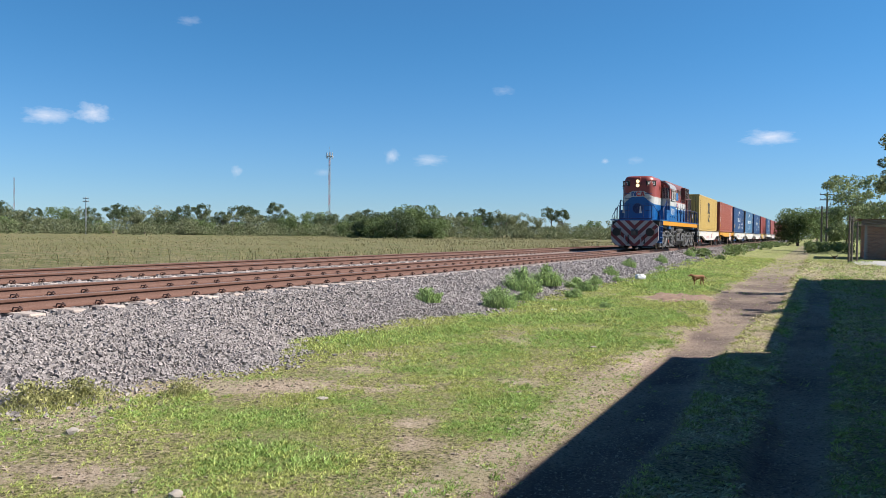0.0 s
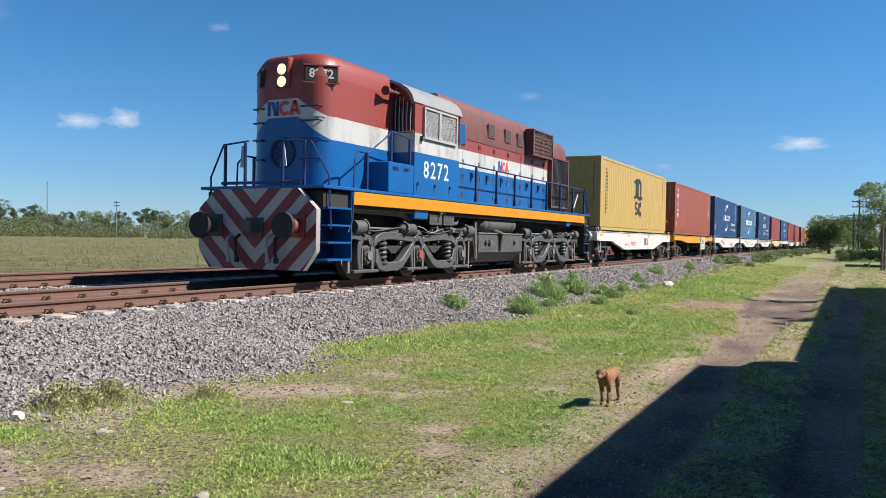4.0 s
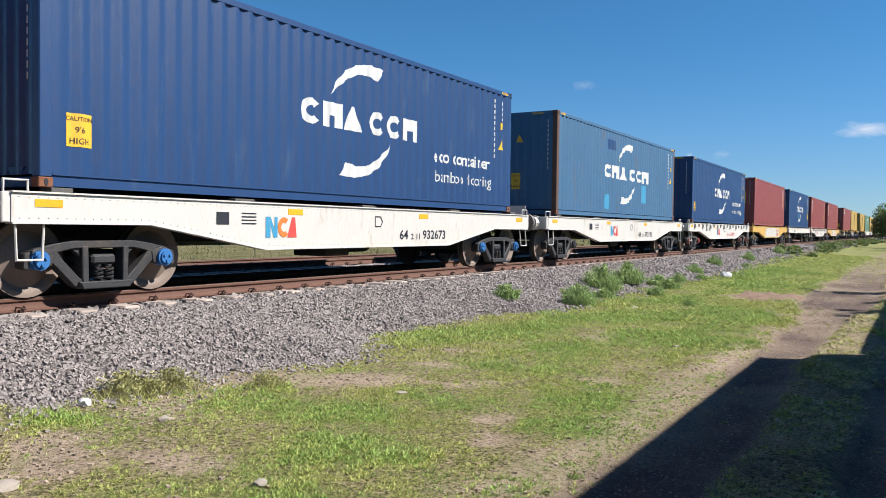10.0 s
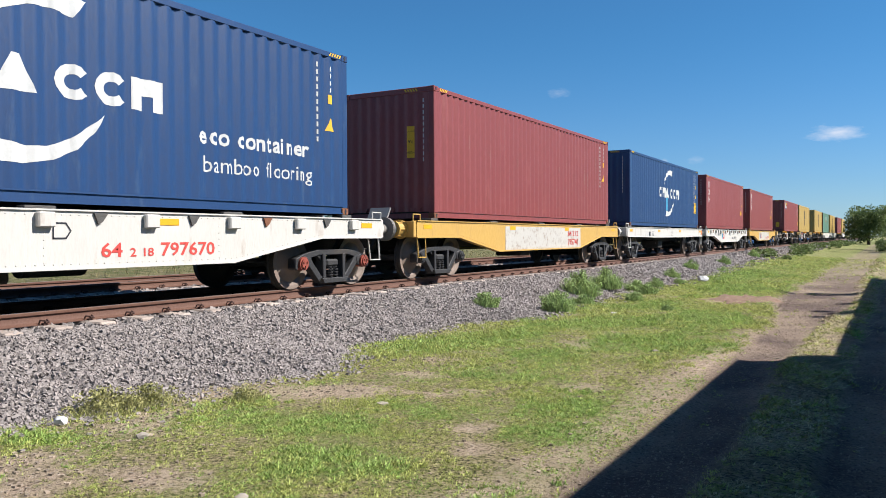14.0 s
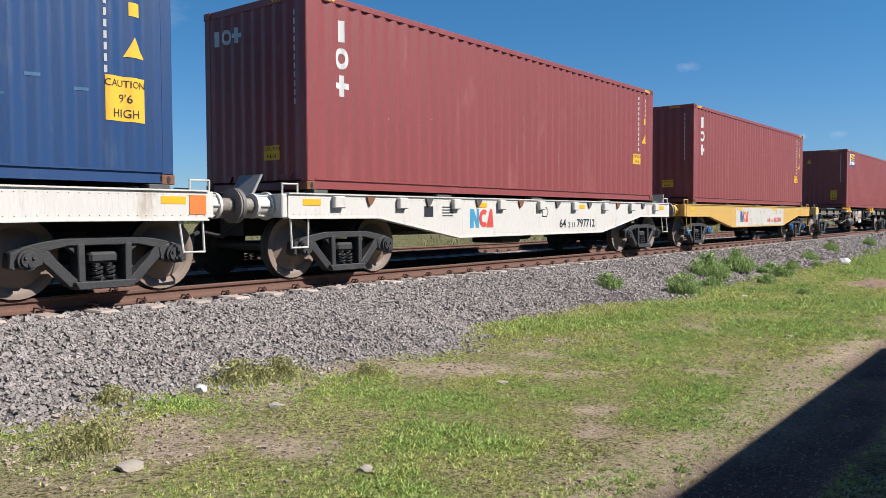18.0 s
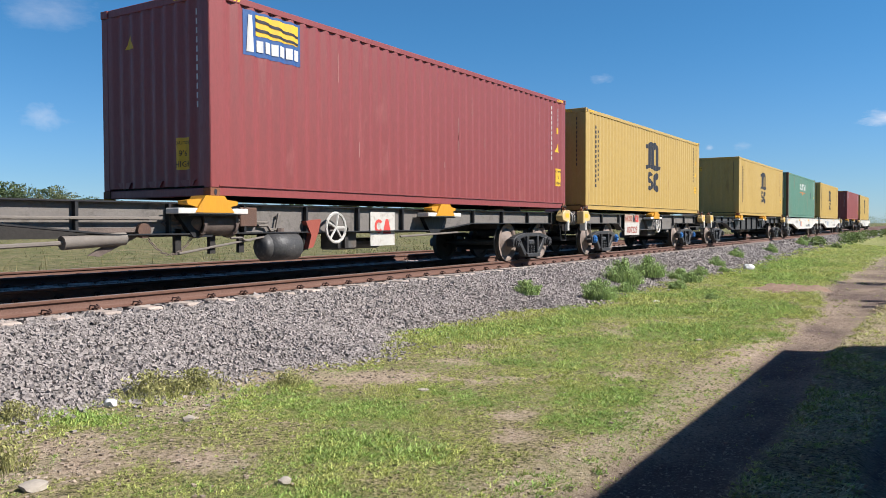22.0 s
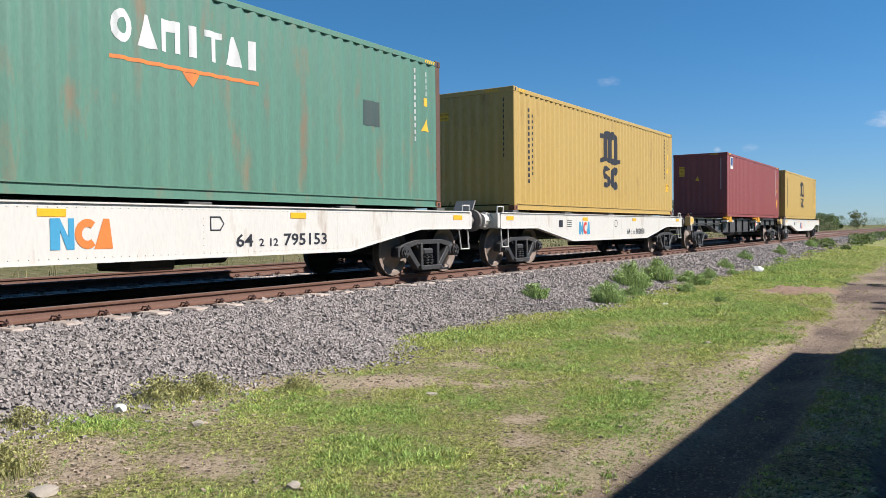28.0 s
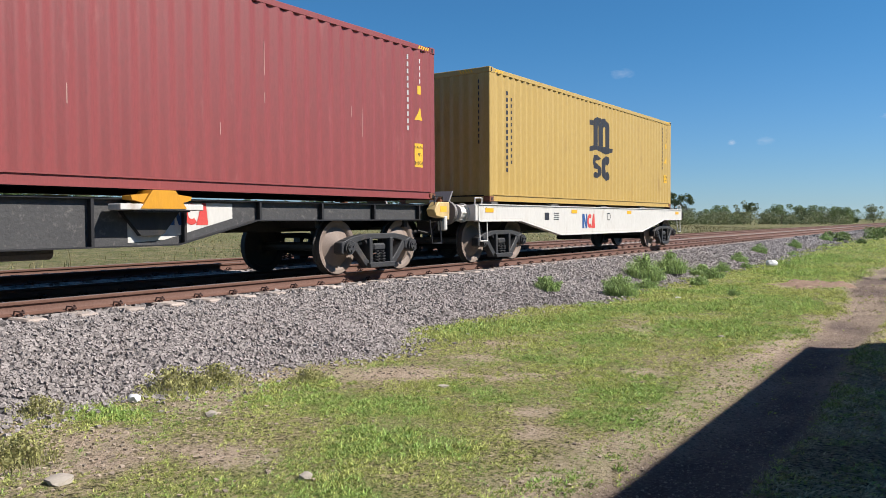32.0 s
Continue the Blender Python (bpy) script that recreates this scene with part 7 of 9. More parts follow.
def build_loco():
    """The nose plate is the origin; local y runs back along the train."""
    L = thing("diesel_locomotive", "blue, white and red diesel locomotive with striped front", "locomotive")
    Y0 = 47.3

    # frame, walkway
    part("side_sill", box(B(), 1.40, 1.46, 1.12, 15.80, 1.48, 1.735, 0.008), M["l_yellow"], L, "bright yellow side sill")
    part("side_sill", box(B(), -1.46, -1.40, 1.12, 15.80, 1.48, 1.735, 0.008), M["l_yellow"], L, "bright yellow side sill")
    part("underframe", box(B(), -1.38, 1.38, 0.25, 16.3, 1.40, 1.70), M["dark"], L)
    # added dark block stands in for the deep shade below the walkway
    part("frame_web", box(B(), -0.92, 0.92, 0.3, 16.25, 0.98, 1.40), M["dark"], L)
    part("walkway", box(B(), -1.475, 1.475, 0.12, 16.4, 1.74, 1.80, 0.01), M["l_blue"], L)
    part("jacking_pad", box(B(), 1.0, 1.40, 14.0, 14.4, 1.33, 1.52, 0.02), M["l_blue"], L)
    part("jacking_pad", box(B(), 1.0, 1.40, 3.60, 4.22, 1.28, 1.52, 0.02), M["l_blue"], L)

    # striped pilot plate
    half = [(0, 0.24), (1.12, 0.24), (1.36, 0.55), (1.40, 0.62), (1.40, 1.36), (0.98, 1.74), (0, 1.74)]
    full = half + [(-x, z) for x, z in half[::-1]]
    pts = [p for i, p in enumerate(full) if p not in full[:i]]
    plate = part("pilot_plate", prism(B(), pts, 0.02, 0.14, "y"), M["l_pale"], L, "pale grey and dark red chevron-striped front plate")
    for k in range(-5, 6):
        lo = k * 0.55 + 0.07
        for sg in (-1, 1):
            piece = clip_band([(sg * x, z) for x, z in half], lambda p: p[1] - 0.95 * abs(p[0]), lo, lo + 0.275)
            if len(piece) > 2:
                part("stripe", prism(B(), piece, 0.012, 0.02, "y"), M["l_stripe"], plate, "dark red stripe")
    for sx in (-0.98, 0.98):
        bm = rod(B(), (sx, 0.02, 1.05), (sx, -0.34, 1.05), 0.13, 14)
        box(bm, sx - 0.19, sx + 0.19, -0.02, 0.03, 0.84, 1.26)
        b = part("buffer", bm, M["l_red"] if sx > 0 else M["grey_cast"], L, "red buffer housing")
        part("buffer_head", rod(B(), (sx, -0.34, 1.05), (sx, -0.42, 1.05), 0.24, 22), M["dark"], b, "black round buffer head")
    bm = box(B(), -0.12, 0.12, -0.25, 0.05, 0.92, 1.15, 0.02)
    box(bm, -0.2, 0.2, -0.02, 0.03, 0.85, 1.2)
    part("coupler", bm, M["grey_cast"], L)
    for i, sx in enumerate((-0.55, -0.35, 0.38, 0.58)):
        bm = pipe(B(), [(sx, 0.0, 0.88), (sx, -0.12, 0.80), (sx + 0.04, -0.16, 0.55), (sx + 0.02, -0.10, 0.42)], 0.028)
        rod(bm, (sx + 0.02, -0.10, 0.46), (sx + 0.02, -0.10, 0.36), 0.045, 8)
        part("air_hose", bm, M["dark"] if i % 2 else M["l_pale"], L)

    # steps at the four corners
    for y0, y1, rear in ((0.28, 1.10, False), (15.85, 16.45, True)):
        for sx in (-1, 1):
            st = part("step_well", box(B(), *sorted((sx * 0.98, sx * 1.02)), y0, y1, 0.40, 1.74), M["l_navy"] if not rear else M["dark"], L)
            part("step_side", box(B(), *sorted((sx * 1.02, sx * 1.44)), (y1 - 0.03) if not rear else y0, y1 if not rear else y0 + 0.03, 0.40, 1.74), M["l_blue"] if not rear else M["dark"], st)
            for z in (0.42, 0.74, 1.06, 1.38):
                part("step_tread", box(B(), *sorted((sx * 1.02, sx * 1.45)), y0 + 0.03, y1 - 0.03, z, z + 0.035), M["l_blue"], st, "worn blue step tread")
                part("step_riser", box(B(), *sorted((sx * 1.02, sx * 1.05)), y0 + 0.03, y1 - 0.03, z - 0.06, z), M["l_navy"], st)

    # short hood in three colour bands
    def bands(y0, y1, half_w, r0, r1, zs, mats, cap_mat, ztop, names=("hood_lower", "hood_band", "hood_upper")):
        for (z0, z1), mt, nm in zip(zip(zs, zs[1:]), mats, names):
            part(nm, prism(B(), hood_outline(half_w, y0, y1, r0, r1), z0, z1, "z"), M[mt], L)
        part("hood_roof", roof_cap(half_w, y0, y1, zs[-1], ztop, r0, r1), M[cap_mat], L)

    NY, NR = 0.80, 0.50     # nose front and its corner radius
    bands(NY, 3.44, 0.93, NR, 0.02, (1.80, 2.74, 3.19, 3.95), ("l_blue", "l_white", "l_red"), "l_red", 4.43)

    def nose_y(x):
        k = max(0.0, abs(x) - (0.93 - NR))
        return NY + NR - math.sqrt(max(0.0, NR * NR - k * k)) if k > 0 else NY

    def nose_patch(name, half, flat_half, z_low, z_edge, z_top, mt, label):
        """A painted panel that follows the rounded nose."""
        bm = B()
        xs = [half * math.sin(math.pi / 2 * k / 14) for k in range(-14, 15)]
        xs = sorted(set(xs + [-flat_half, flat_half]))
        cols = []
        for x in xs:
            f = min(1.0, max(0.0, (abs(x) - flat_half) / (half - flat_half)))
            zt = z_top + (z_edge - z_top) * f
            cols.append([bm.verts.new((x * 1.004, nose_y(x) - 0.006, z)) for z in (z_low, zt)])
        for p, q in zip(cols, cols[1:]):
            bm.faces.new((p[0], q[0], q[1], p[1]))
        part(name, bm, M[mt], L, label)

    nose_patch("nose_panel", 0.86, 0.34, 3.17, 3.195, 3.53, "l_white", "white panel with the operator's mark")
    nose_patch("nose_panel", 0.90, 0.36, 2.72, 2.745, 3.17, "l_blue", "blue panel that rises on the nose")
    for polys, col in (([quad(-0.38, -0.30, 3.21, 3.49), [(-0.30, 3.49), (-0.22, 3.49), (-0.13, 3.21), (-0.21, 3.21)][::-1], quad(-0.17, -0.10, 3.21, 3.49)], "mark_blue"), (arc(0.05, 3.35, 0.08, 0.145, 40, 320, 14), "mark_red"),
                       ([[(0.15, 3.21), (0.23, 3.21), (0.32, 3.49), (0.24, 3.49)], [(0.34, 3.21), (0.42, 3.21), (0.33, 3.49), (0.25, 3.49)], quad(0.23, 0.35, 3.27, 3.32)], "mark_red")):
        mark(L, "operator_mark", flat(polys), col, "end", 0.0, 0.0, False, NY - 0.012)
    bm = B()
    for i in range(20):
        a, b = 2 * math.pi * i / 20, 2 * math.pi * (i + 1) / 20
        rod(bm, (0.27 * math.cos(a), 0.78, 2.48 + 0.27 * math.sin(a)), (0.27 * math.cos(b), 0.78, 2.48 + 0.27 * math.sin(b)), 0.035, 6)
        if i % 4 == 0:
            rod(bm, (0, 0.79, 2.48), (0.27 * math.cos(a), 0.78, 2.48 + 0.27 * math.sin(a)), 0.02, 5)
    rod(bm, (0, 0.795, 2.48), (0, 0.79, 2.48), 0.26, 18)
    part("round_hatch", bm, M["l_navy"], L, "dark blue round spoked hatch")
    hl = part("headlight_box", box(B(), -0.17, 0.17, 0.74, 0.95, 3.74, 4.34, 0.03), M["l_red"], L)
    for z in (3.86, 4.10):
        part("headlight", rod(B(), (0, 0.75, z), (0, 0.725, z), 0.105, 18), M["lamp"], hl, "lit warm headlight")
        part("headlight_rim", rod(B(), (0, 0.76, z), (0, 0.732, z), 0.125, 18), M["grey_cast"], hl)
    # number boards on the nose corners
    for sx in (-1, 1):
        m = pose(sx * 0.70, 1.045, 3.98, 0, 0, sx * 44)
        bm = box(B(), -0.33, 0.33, -0.10, 0.30, -0.15, 0.17, 0.02)
        bmesh.ops.transform(bm, matrix=m, verts=bm.verts[:])
        nb = part("number_board", bm, M["dark"], L, "black number board")
        t = text_mesh("8272", 0.24, 1.0, 0.02)
        bmesh.ops.transform(t, matrix=m @ pose(0, -0.104, 0.01, 90, 0, 0), verts=t.verts[:])
        part("board_number", t, M["mark_white"], nb)
        bm = box(B(), -0.35, 0.35, -0.112, -0.09, -0.17, -0.145)
        box(bm, -0.35, 0.35, -0.112, -0.09, 0.165, 0.19)
        bmesh.ops.transform(bm, matrix=m, verts=bm.verts[:])
        part("board_frame", bm, M["l_red"], nb)
    # grab irons on the nose
    for z in (2.35, 2.74, 3.08, 3.36):
        for sx in (-1, 1):
            bm = pipe(B(), [(sx * 0.46, 0.81, z), (sx * 0.47, 0.74, z), (sx * 0.80, 0.86, z + 0.02), (sx * 0.80, 0.98, z + 0.02)], 0.013)
            part("grab_iron", bm, M["l_navy"], L)
    for sx in (-0.75, 0.25):
        part("white_flag_plate", prism(B(), [(sx - 0.10, 2.20), (sx + 0.04, 2.20), (sx - 0.02, 2.62), (sx - 0.07, 2.62)], 0.55, 0.57, "y"), M["l_white"], L)

    # equipment box beside the short hood
    for sx in (-1, 1):
        bm = box(B(), *sorted((sx * 0.96, sx * 1.46)), 2.37, 3.43, 1.80, 2.43, 0.015)
        eb = part("battery_box", bm, M["l_blue"], L, "blue equipment box on the walkway")
        for y in (2.65, 3.1):
            v = B()
            for k in range(3):
                box(v, *sorted((sx * 1.461, sx * 1.472)), y - 0.11, y + 0.11, 2.27 + 0.03 * k, 2.285 + 0.03 * k)
            part("vent_louvre", v, M["l_navy"], eb)

    # cab
    y0, y1 = 3.44, 5.62
    for z0, z1, mt, nm in ((1.80, 2.73, "l_blue", "cab_lower"), (2.73, 3.15, "l_white", "cab_band")):
        part(nm, box(B(), -1.46, 1.46, y0, y1, z0, z1), M[mt], L)
    wall = B()
    for sx in (-1, 1):
        box(wall, *sorted((sx * 1.38, sx * 1.46)), y0, y0 + 0.36, 3.15, 3.80)
        box(wall, *sorted((sx * 1.38, sx * 1.46)), y1 - 0.26, y1, 3.15, 3.80)
        box(wall, *sorted((sx * 1.38, sx * 1.46)), y0 + 0.36, y1 - 0.26, 3.68, 3.80)
    box(wall, -0.93, 0.93, y0, y0 + 0.05, 3.15, 4.1)
    box(wall, -1.46, 1.46, y1 - 0.05, y1, 3.15, 3.80)
    part("cab_upper", wall, M["l_red"], L)
    arcp = [(1.49 * math.cos(radians(a)), 3.72 + 0.70 * math.sin(radians(a)) ** 0.8) for a in np.linspace(4, 176, 15)]
    part("cab_end_wall", prism(B(), [(x * 0.98, z - 0.02) for x, z in arcp], y0 + 0.02, y0 + 0.06, "y"), M["l_red"], L)
    part("cab_end_wall", prism(B(), [(x * 0.98, z - 0.02) for x, z in arcp], y1 - 0.06, y1 - 0.02, "y"), M["l_red"], L)
    roofp = arcp + [(x * 0.955, z - 0.045) for x, z in arcp[::-1]]
    part("cab_roof", prism(B(), roofp, y0 - 0.10, y1 + 0.12, "y"), M["l_grey"], L, "worn grey arched cab roof")
    for sx in (-1, 1):
        wx = sorted((sx * 1.465, sx * 1.515))
        win = part("cab_window", rect_ring(B(), *wx, y0 + 0.35, y0 + 1.085, 3.055, 3.755, 0.045), M["l_pale"], L, "pale framed side window with wire mesh")
        part("window_frame", rect_ring(B(), *wx, y0 + 1.09, y1 - 0.21, 3.055, 3.755, 0.045), M["l_pale"], win)
        net = B()
        for k in range(46):
            y = y0 + 0.36 - 0.6 + k * 0.05
            for dirn in (1, -1):
                p = clip_band([(y, 3.10), (y + 0.024, 3.10), (y + 0.024 + dirn * 0.62, 3.72), (y + dirn * 0.62, 3.72)], lambda q: q[0], y0 + 0.38, y1 - 0.24)
                if len(p) > 2:
                    net.faces.new([net.verts.new((sx * 1.49, a, b)) for a, b in p])
        part("wire_mesh", net, M["wire_pale"], win, "pale wire mesh")
        part("pane", box(B(), *sorted((sx * 1.40, sx * 1.41)), y0 + 0.36, y1 - 0.26, 3.12, 3.70), M["glass"], win)
        part("window_hinge", box(B(), *sorted((sx * 1.46, sx * 1.53)), y0 + 0.24, y0 + 0.33, 3.0, 3.1), M["grey_cast"], win)
        mm = pose(sx * 1.53, y1 + 0.03, 3.38, -8, 0, sx * 42)
        mb = box(B(), -0.09, 0.09, 0.0, 0.03, -0.26, 0.26, 0.008)
        bmesh.ops.transform(mb, matrix=mm, verts=mb.verts[:])
        mirror = part("mirror", mb, M["l_grey"], L, "tall rear-view mirror")
        mb = box(B(), -0.078, 0.078, -0.004, 0.0, -0.245, 0.245)
        bmesh.ops.transform(mb, matrix=mm, verts=mb.verts[:])
        part("mirror_face", mb, M["mirror_glass"], mirror)
        # barred front window beside the hood
        guard = part("window_guard", rod(B(), (sx * 0.95, y0 - 0.035, 3.17), (sx * 1.44, y0 - 0.035, 3.17), 0.014), M["l_pale"], L, "pale window guard of upright bars")
        for k in range(5):
            x = sx * (0.99 + 0.095 * k)
            part("guard_bar", pipe(B(), [(x, y0 - 0.03, 3.17), (x, y0 - 0.05, 3.45), (x, y0 - 0.02, 4.12 - 0.10 * k)], 0.012), M["l_pale"], guard)
        part("front_window", box(B(), *sorted((sx * 0.96, sx * 1.40)), y0 - 0.012, y0 + 0.01, 3.17, 3.85), M["glass"], L)
    for sx in (-1, 1):
        t = text_mesh("8272", 0.54, 1.20, 0.010)
        if sx > 0:
            part("road_number", lay(t, "side", 4.46, 2.37, 1.461, False), M["mark_white"], L, "large white number")
        else:
            t.free()
    door = B()
    for y in (3.55, 4.35, 5.1):
        box(door, 1.461, 1.466, y, y + 0.008, 1.88, 2.05)
        box(door, 1.461, 1.49, y + 0.02, y + 0.07, 2.02, 2.08)
    part("access_panel", door, M["l_navy"], L)
    horn = rod(B(), (1.12, 2.75, 3.96), (1.12, 3.05, 3.98), 0.10, 14, 0.035)
    rod(horn, (1.12, 3.05, 3.98), (1.12, 3.40, 3.98), 0.035, 8)
    rod(horn, (0.90, 3.30, 3.98), (1.12, 3.30, 3.98), 0.03, 6)
    part("horn", horn, M["l_soot"], L, "dark trumpet horn")

    # long hood
    yb, ye = 5.62, 13.30
    bands(yb, ye, 0.93, 0.02, 0.02, (1.80, 2.69, 3.165, 3.46), ("l_blue", "l_white", "l_red"), "l_soot", 3.80)
    part("hood_top", roof_cap(0.935, yb, ye, 3.46, 4.46, 0.02, 0.02), M["l_soot"], L, "soot-stained red upper hood")
    for k in range(8):
        y = yb + 0.30 + k * 1.0
        # grey strip paints the thin shadow along a door edge
        seam = B()
        box(seam, 0.931, 0.936, y - 0.006, y + 0.006, 1.84, 3.44)
        part("door_seam", seam, M["mesh_dull"], L)
        for z, mt in ((1.95, "l_grey"), (2.42, "l_grey"), (2.80, "l_white"), (3.25, "l_red")):
            for s in (-0.05, 0.05):
                part("door_hinge", rod(B(), (0.940, y + s, z), (0.940, y + s, z + 0.12), 0.011, 6), M[mt], L)
        hd = pipe(B(), [(0.950, y + 0.48, 2.36), (0.955, y + 0.48, 2.60), (0.955, y + 0.57, 2.58), (0.955, y + 0.56, 2.47), (0.950, y + 0.49, 2.46)], 0.013)
        part("door_handle", hd, M["l_navy"], L)
        part("top_seam", box(B(), 0.934, 0.944, y + 0.05, y + 0.95, 3.452, 3.466), M["l_soot"], L)
    logo_rail(L, 9.55, 2.93, 0.32, ("mark_blue", "mark_red", "mark_red"), 0.932)
    for y in (8.70, 9.90, 10.85):
        ob = part("filter_window", box(B(), 0.915, 0.950, y - 0.22, y + 0.22, 3.66, 4.06, 0.01), M["l_soot"], L)
        gr = B()
        for k in range(9):
            box(gr, 0.951, 0.958, y - 0.19, y + 0.19, 3.69 + 0.042 * k, 3.705 + 0.042 * k)
        for k in range(9):
            box(gr, 0.951, 0.957, y - 0.19 + 0.045 * k, y - 0.18 + 0.045 * k, 3.69, 4.04)
        part("grille", gr, M["mesh_dull"], ob)
    # side air intake box
    bx = part("intake_box", box(B(), 0.90, 1.14, 11.32, 13.15, 3.47, 4.28, 0.02), M["l_soot"], L, "dark red louvred intake box")
    for k in range(6):
        s = prism(B(), [(1.10, 3.54 + 0.115 * k), (1.165, 3.58 + 0.115 * k), (1.165, 3.60 + 0.115 * k), (1.10, 3.565 + 0.115 * k)], 11.42, 13.05, "y")
        part("louvre", s, M["l_soot"], bx)
    net = B()
    for k in range(34):
        box(net, 1.168, 1.173, 11.40 + 0.05 * k, 11.408 + 0.05 * k, 3.53, 4.22)
    for k in range(3):
        box(net, 1.165, 1.18, 11.40 + 0.81 * k, 11.43 + 0.81 * k, 3.51, 4.24)
    part("intake_mesh", net, M["mesh_dull"], bx)
    fr = B()
    for z in (3.49, 4.25):
        box(fr, 1.14, 1.185, 11.34, 13.13, z - 0.02, z + 0.02)
    for y in (11.35, 13.12):
        box(fr, 1.14, 1.185, y - 0.02, y + 0.02, 3.49, 4.25)
    part("intake_frame", fr, M["l_soot"], bx)

    # radiator section
    bands(13.30, 15.42, 0.94, 0.02, 0.30, (1.80, 2.69, 3.165, 3.70), ("l_soot", "l_soot", "l_soot"), "l_soot", 4.22)
    part("rear_band", box(B(), 0.55, 0.945, 15.18, 15.30, 1.82, 2.69), M["l_blue"], L)
    part("rear_band", box(B(), 0.55, 0.946, 15.18, 15.30, 2.69, 3.165), M["l_white"], L)
    rad = part("radiator_frame", box(B(), 0.93, 0.975, 13.38, 15.16, 1.92, 3.66, 0.01), M["l_soot"], L, "rusty radiator grille")
    part("radiator_core", box(B(), 0.975, 0.98, 13.48, 15.08, 2.0, 3.58), M["grey_cast"], rad)
    for k in range(14):
        y = 13.50 + 0.115 * k
        for z0, z1 in ((2.02, 2.72), (2.80, 3.56)):
            s = prism(B(), [(0.975, y), (1.045, y + 0.035), (1.045, y + 0.05), (0.975, y + 0.02)], z0, z1, "z")
            part("shutter_slat", s, M["mesh_dull"] if k % 3 else M["grey_cast"], rad)
    for z in (1.97, 2.76, 3.61):
        part("frame_bar", box(B(), 0.976, 1.06, 13.40, 15.14, z - 0.025, z + 0.025), M["l_soot"], rad)
    for y in (13.42, 15.12):
        part("frame_bar", box(B(), 0.976, 1.065, y - 0.04, y + 0.04, 1.93, 3.66), M["l_soot"], rad)
    for z in (2.5, 2.9, 3.3, 3.7):
        part("grab_iron", pipe(B(), [(0.55, 15.40, z), (0.55, 15.5, z), (0.85, 15.46, z), (0.85, 15.36, z)], 0.013), M["l_navy"], L)

    # handrails along the walkway
    for sx in (-1, 1):
        x = sx * 1.42
        part("handrail", pipe(B(), [(x, 5.66, 2.70), (x, 15.55, 2.66), (x, 15.75, 2.62), (x, 15.9, 2.35), (sx * 1.45, 16.35, 1.95), (sx * 1.45, 16.38, 1.2)], 0.019, 7), M["l_navy"], L, "dark blue tubular handrail")
        for k in range(8):
            y = 6.7 + 1.305 * k
            p = part("handrail_post", box(B(), x - 0.025, x + 0.025, y - 0.025, y + 0.025, 1.80, 2.69), M["l_navy"], L)
            part("post_foot", box(B(), x - 0.035, x + 0.035, y - 0.04, y + 0.04, 1.80, 1.93), M["l_navy"], p)
        part("handrail", pipe(B(), [(sx * 1.45, 0.95, 0.95), (sx * 1.45, 1.1, 1.2), (sx * 1.45, 1.15, 2.35), (sx * 1.42, 1.30, 2.52), (sx * 1.42, 1.62, 2.52)], 0.018), M["l_navy"], L)
        part("handrail", pipe(B(), [(sx * 1.42, 1.62, 2.50), (sx * 1.42, 2.42, 2.96), (sx * 1.42, 2.52, 3.06), (sx * 1.42, 3.42, 2.98)], 0.017), M["l_navy"], L)
        for y, z0, z1 in ((1.62, 1.80, 2.52), (2.52, 2.43, 3.06), (3.30, 2.43, 3.0)):
            part("handrail_post", box(B(), x - 0.025, x + 0.025, y - 0.025, y + 0.025, z0, z1), M["l_navy"], L)
        # end platform rails
        part("handrail", pipe(B(), [(sx * 1.45, 0.40, 1.0), (sx * 1.42, 0.35, 2.0), (sx * 1.05, 0.30, 2.62), (sx * 0.35, 0.22, 2.66)], 0.018), M["l_navy"], L)
        for xx in (0.95, 0.45):
            part("handrail_post", box(B(), sx * xx - 0.022, sx * xx + 0.022, 0.22, 0.265, 1.78, 2.63), M["l_navy"], L)
        part("handrail", pipe(B(), [(sx * 1.40, 16.3, 1.8), (sx * 1.38, 16.3, 2.6), (sx * 0.4, 16.35, 2.6), (sx * 0.4, 16.35, 1.8)], 0.018), M["l_navy"], L)
        part("rail_brace", pipe(B(), [(sx * 1.05, 15.6, 1.82), (sx * 1.05, 16.2, 2.5)], 0.03), M["l_pale"], L)
    part("platform_rail", rod(B(), (-0.95, 0.16, 1.86), (0.95, 0.16, 1.86), 0.03, 8), M["l_navy"], L)
    part("rear_coupler", box(B(), -0.14, 0.14, 16.4, 16.95, 0.92, 1.15, 0.02), M["grey_cast"], L)
    part("rear_headstock", box(B(), -1.35, 1.35, 16.3, 16.42, 0.85, 1.74, 0.02), M["dark"], L)
    for sx in (-0.98, 0.98):
        bm = rod(B(), (sx, 16.4, 1.05), (sx, 16.86, 1.05), 0.10, 12)
        rod(bm, (sx, 16.86, 1.05), (sx, 16.92, 1.05), 0.235, 20)
        part("buffer", bm, M["grey_cast"], L)

    # fuel tank and air reservoirs
    tank = prism(B(), [(-1.0, 0.24), (1.0, 0.24), (1.30, 0.52), (1.30, 1.02), (-1.30, 1.02), (-1.30, 0.52)], 7.15, 10.25, "y")
    tk = part("fuel_tank", eased(tank, 0.03), M["truck"], L, "dusty dark grey fuel tank")
    part("filler_pipe", pipe(B(), [(1.31, 8.55, 0.55), (1.36, 8.55, 1.02), (1.22, 8.25, 1.12)], 0.05, 8), M["grey_cast"], tk)
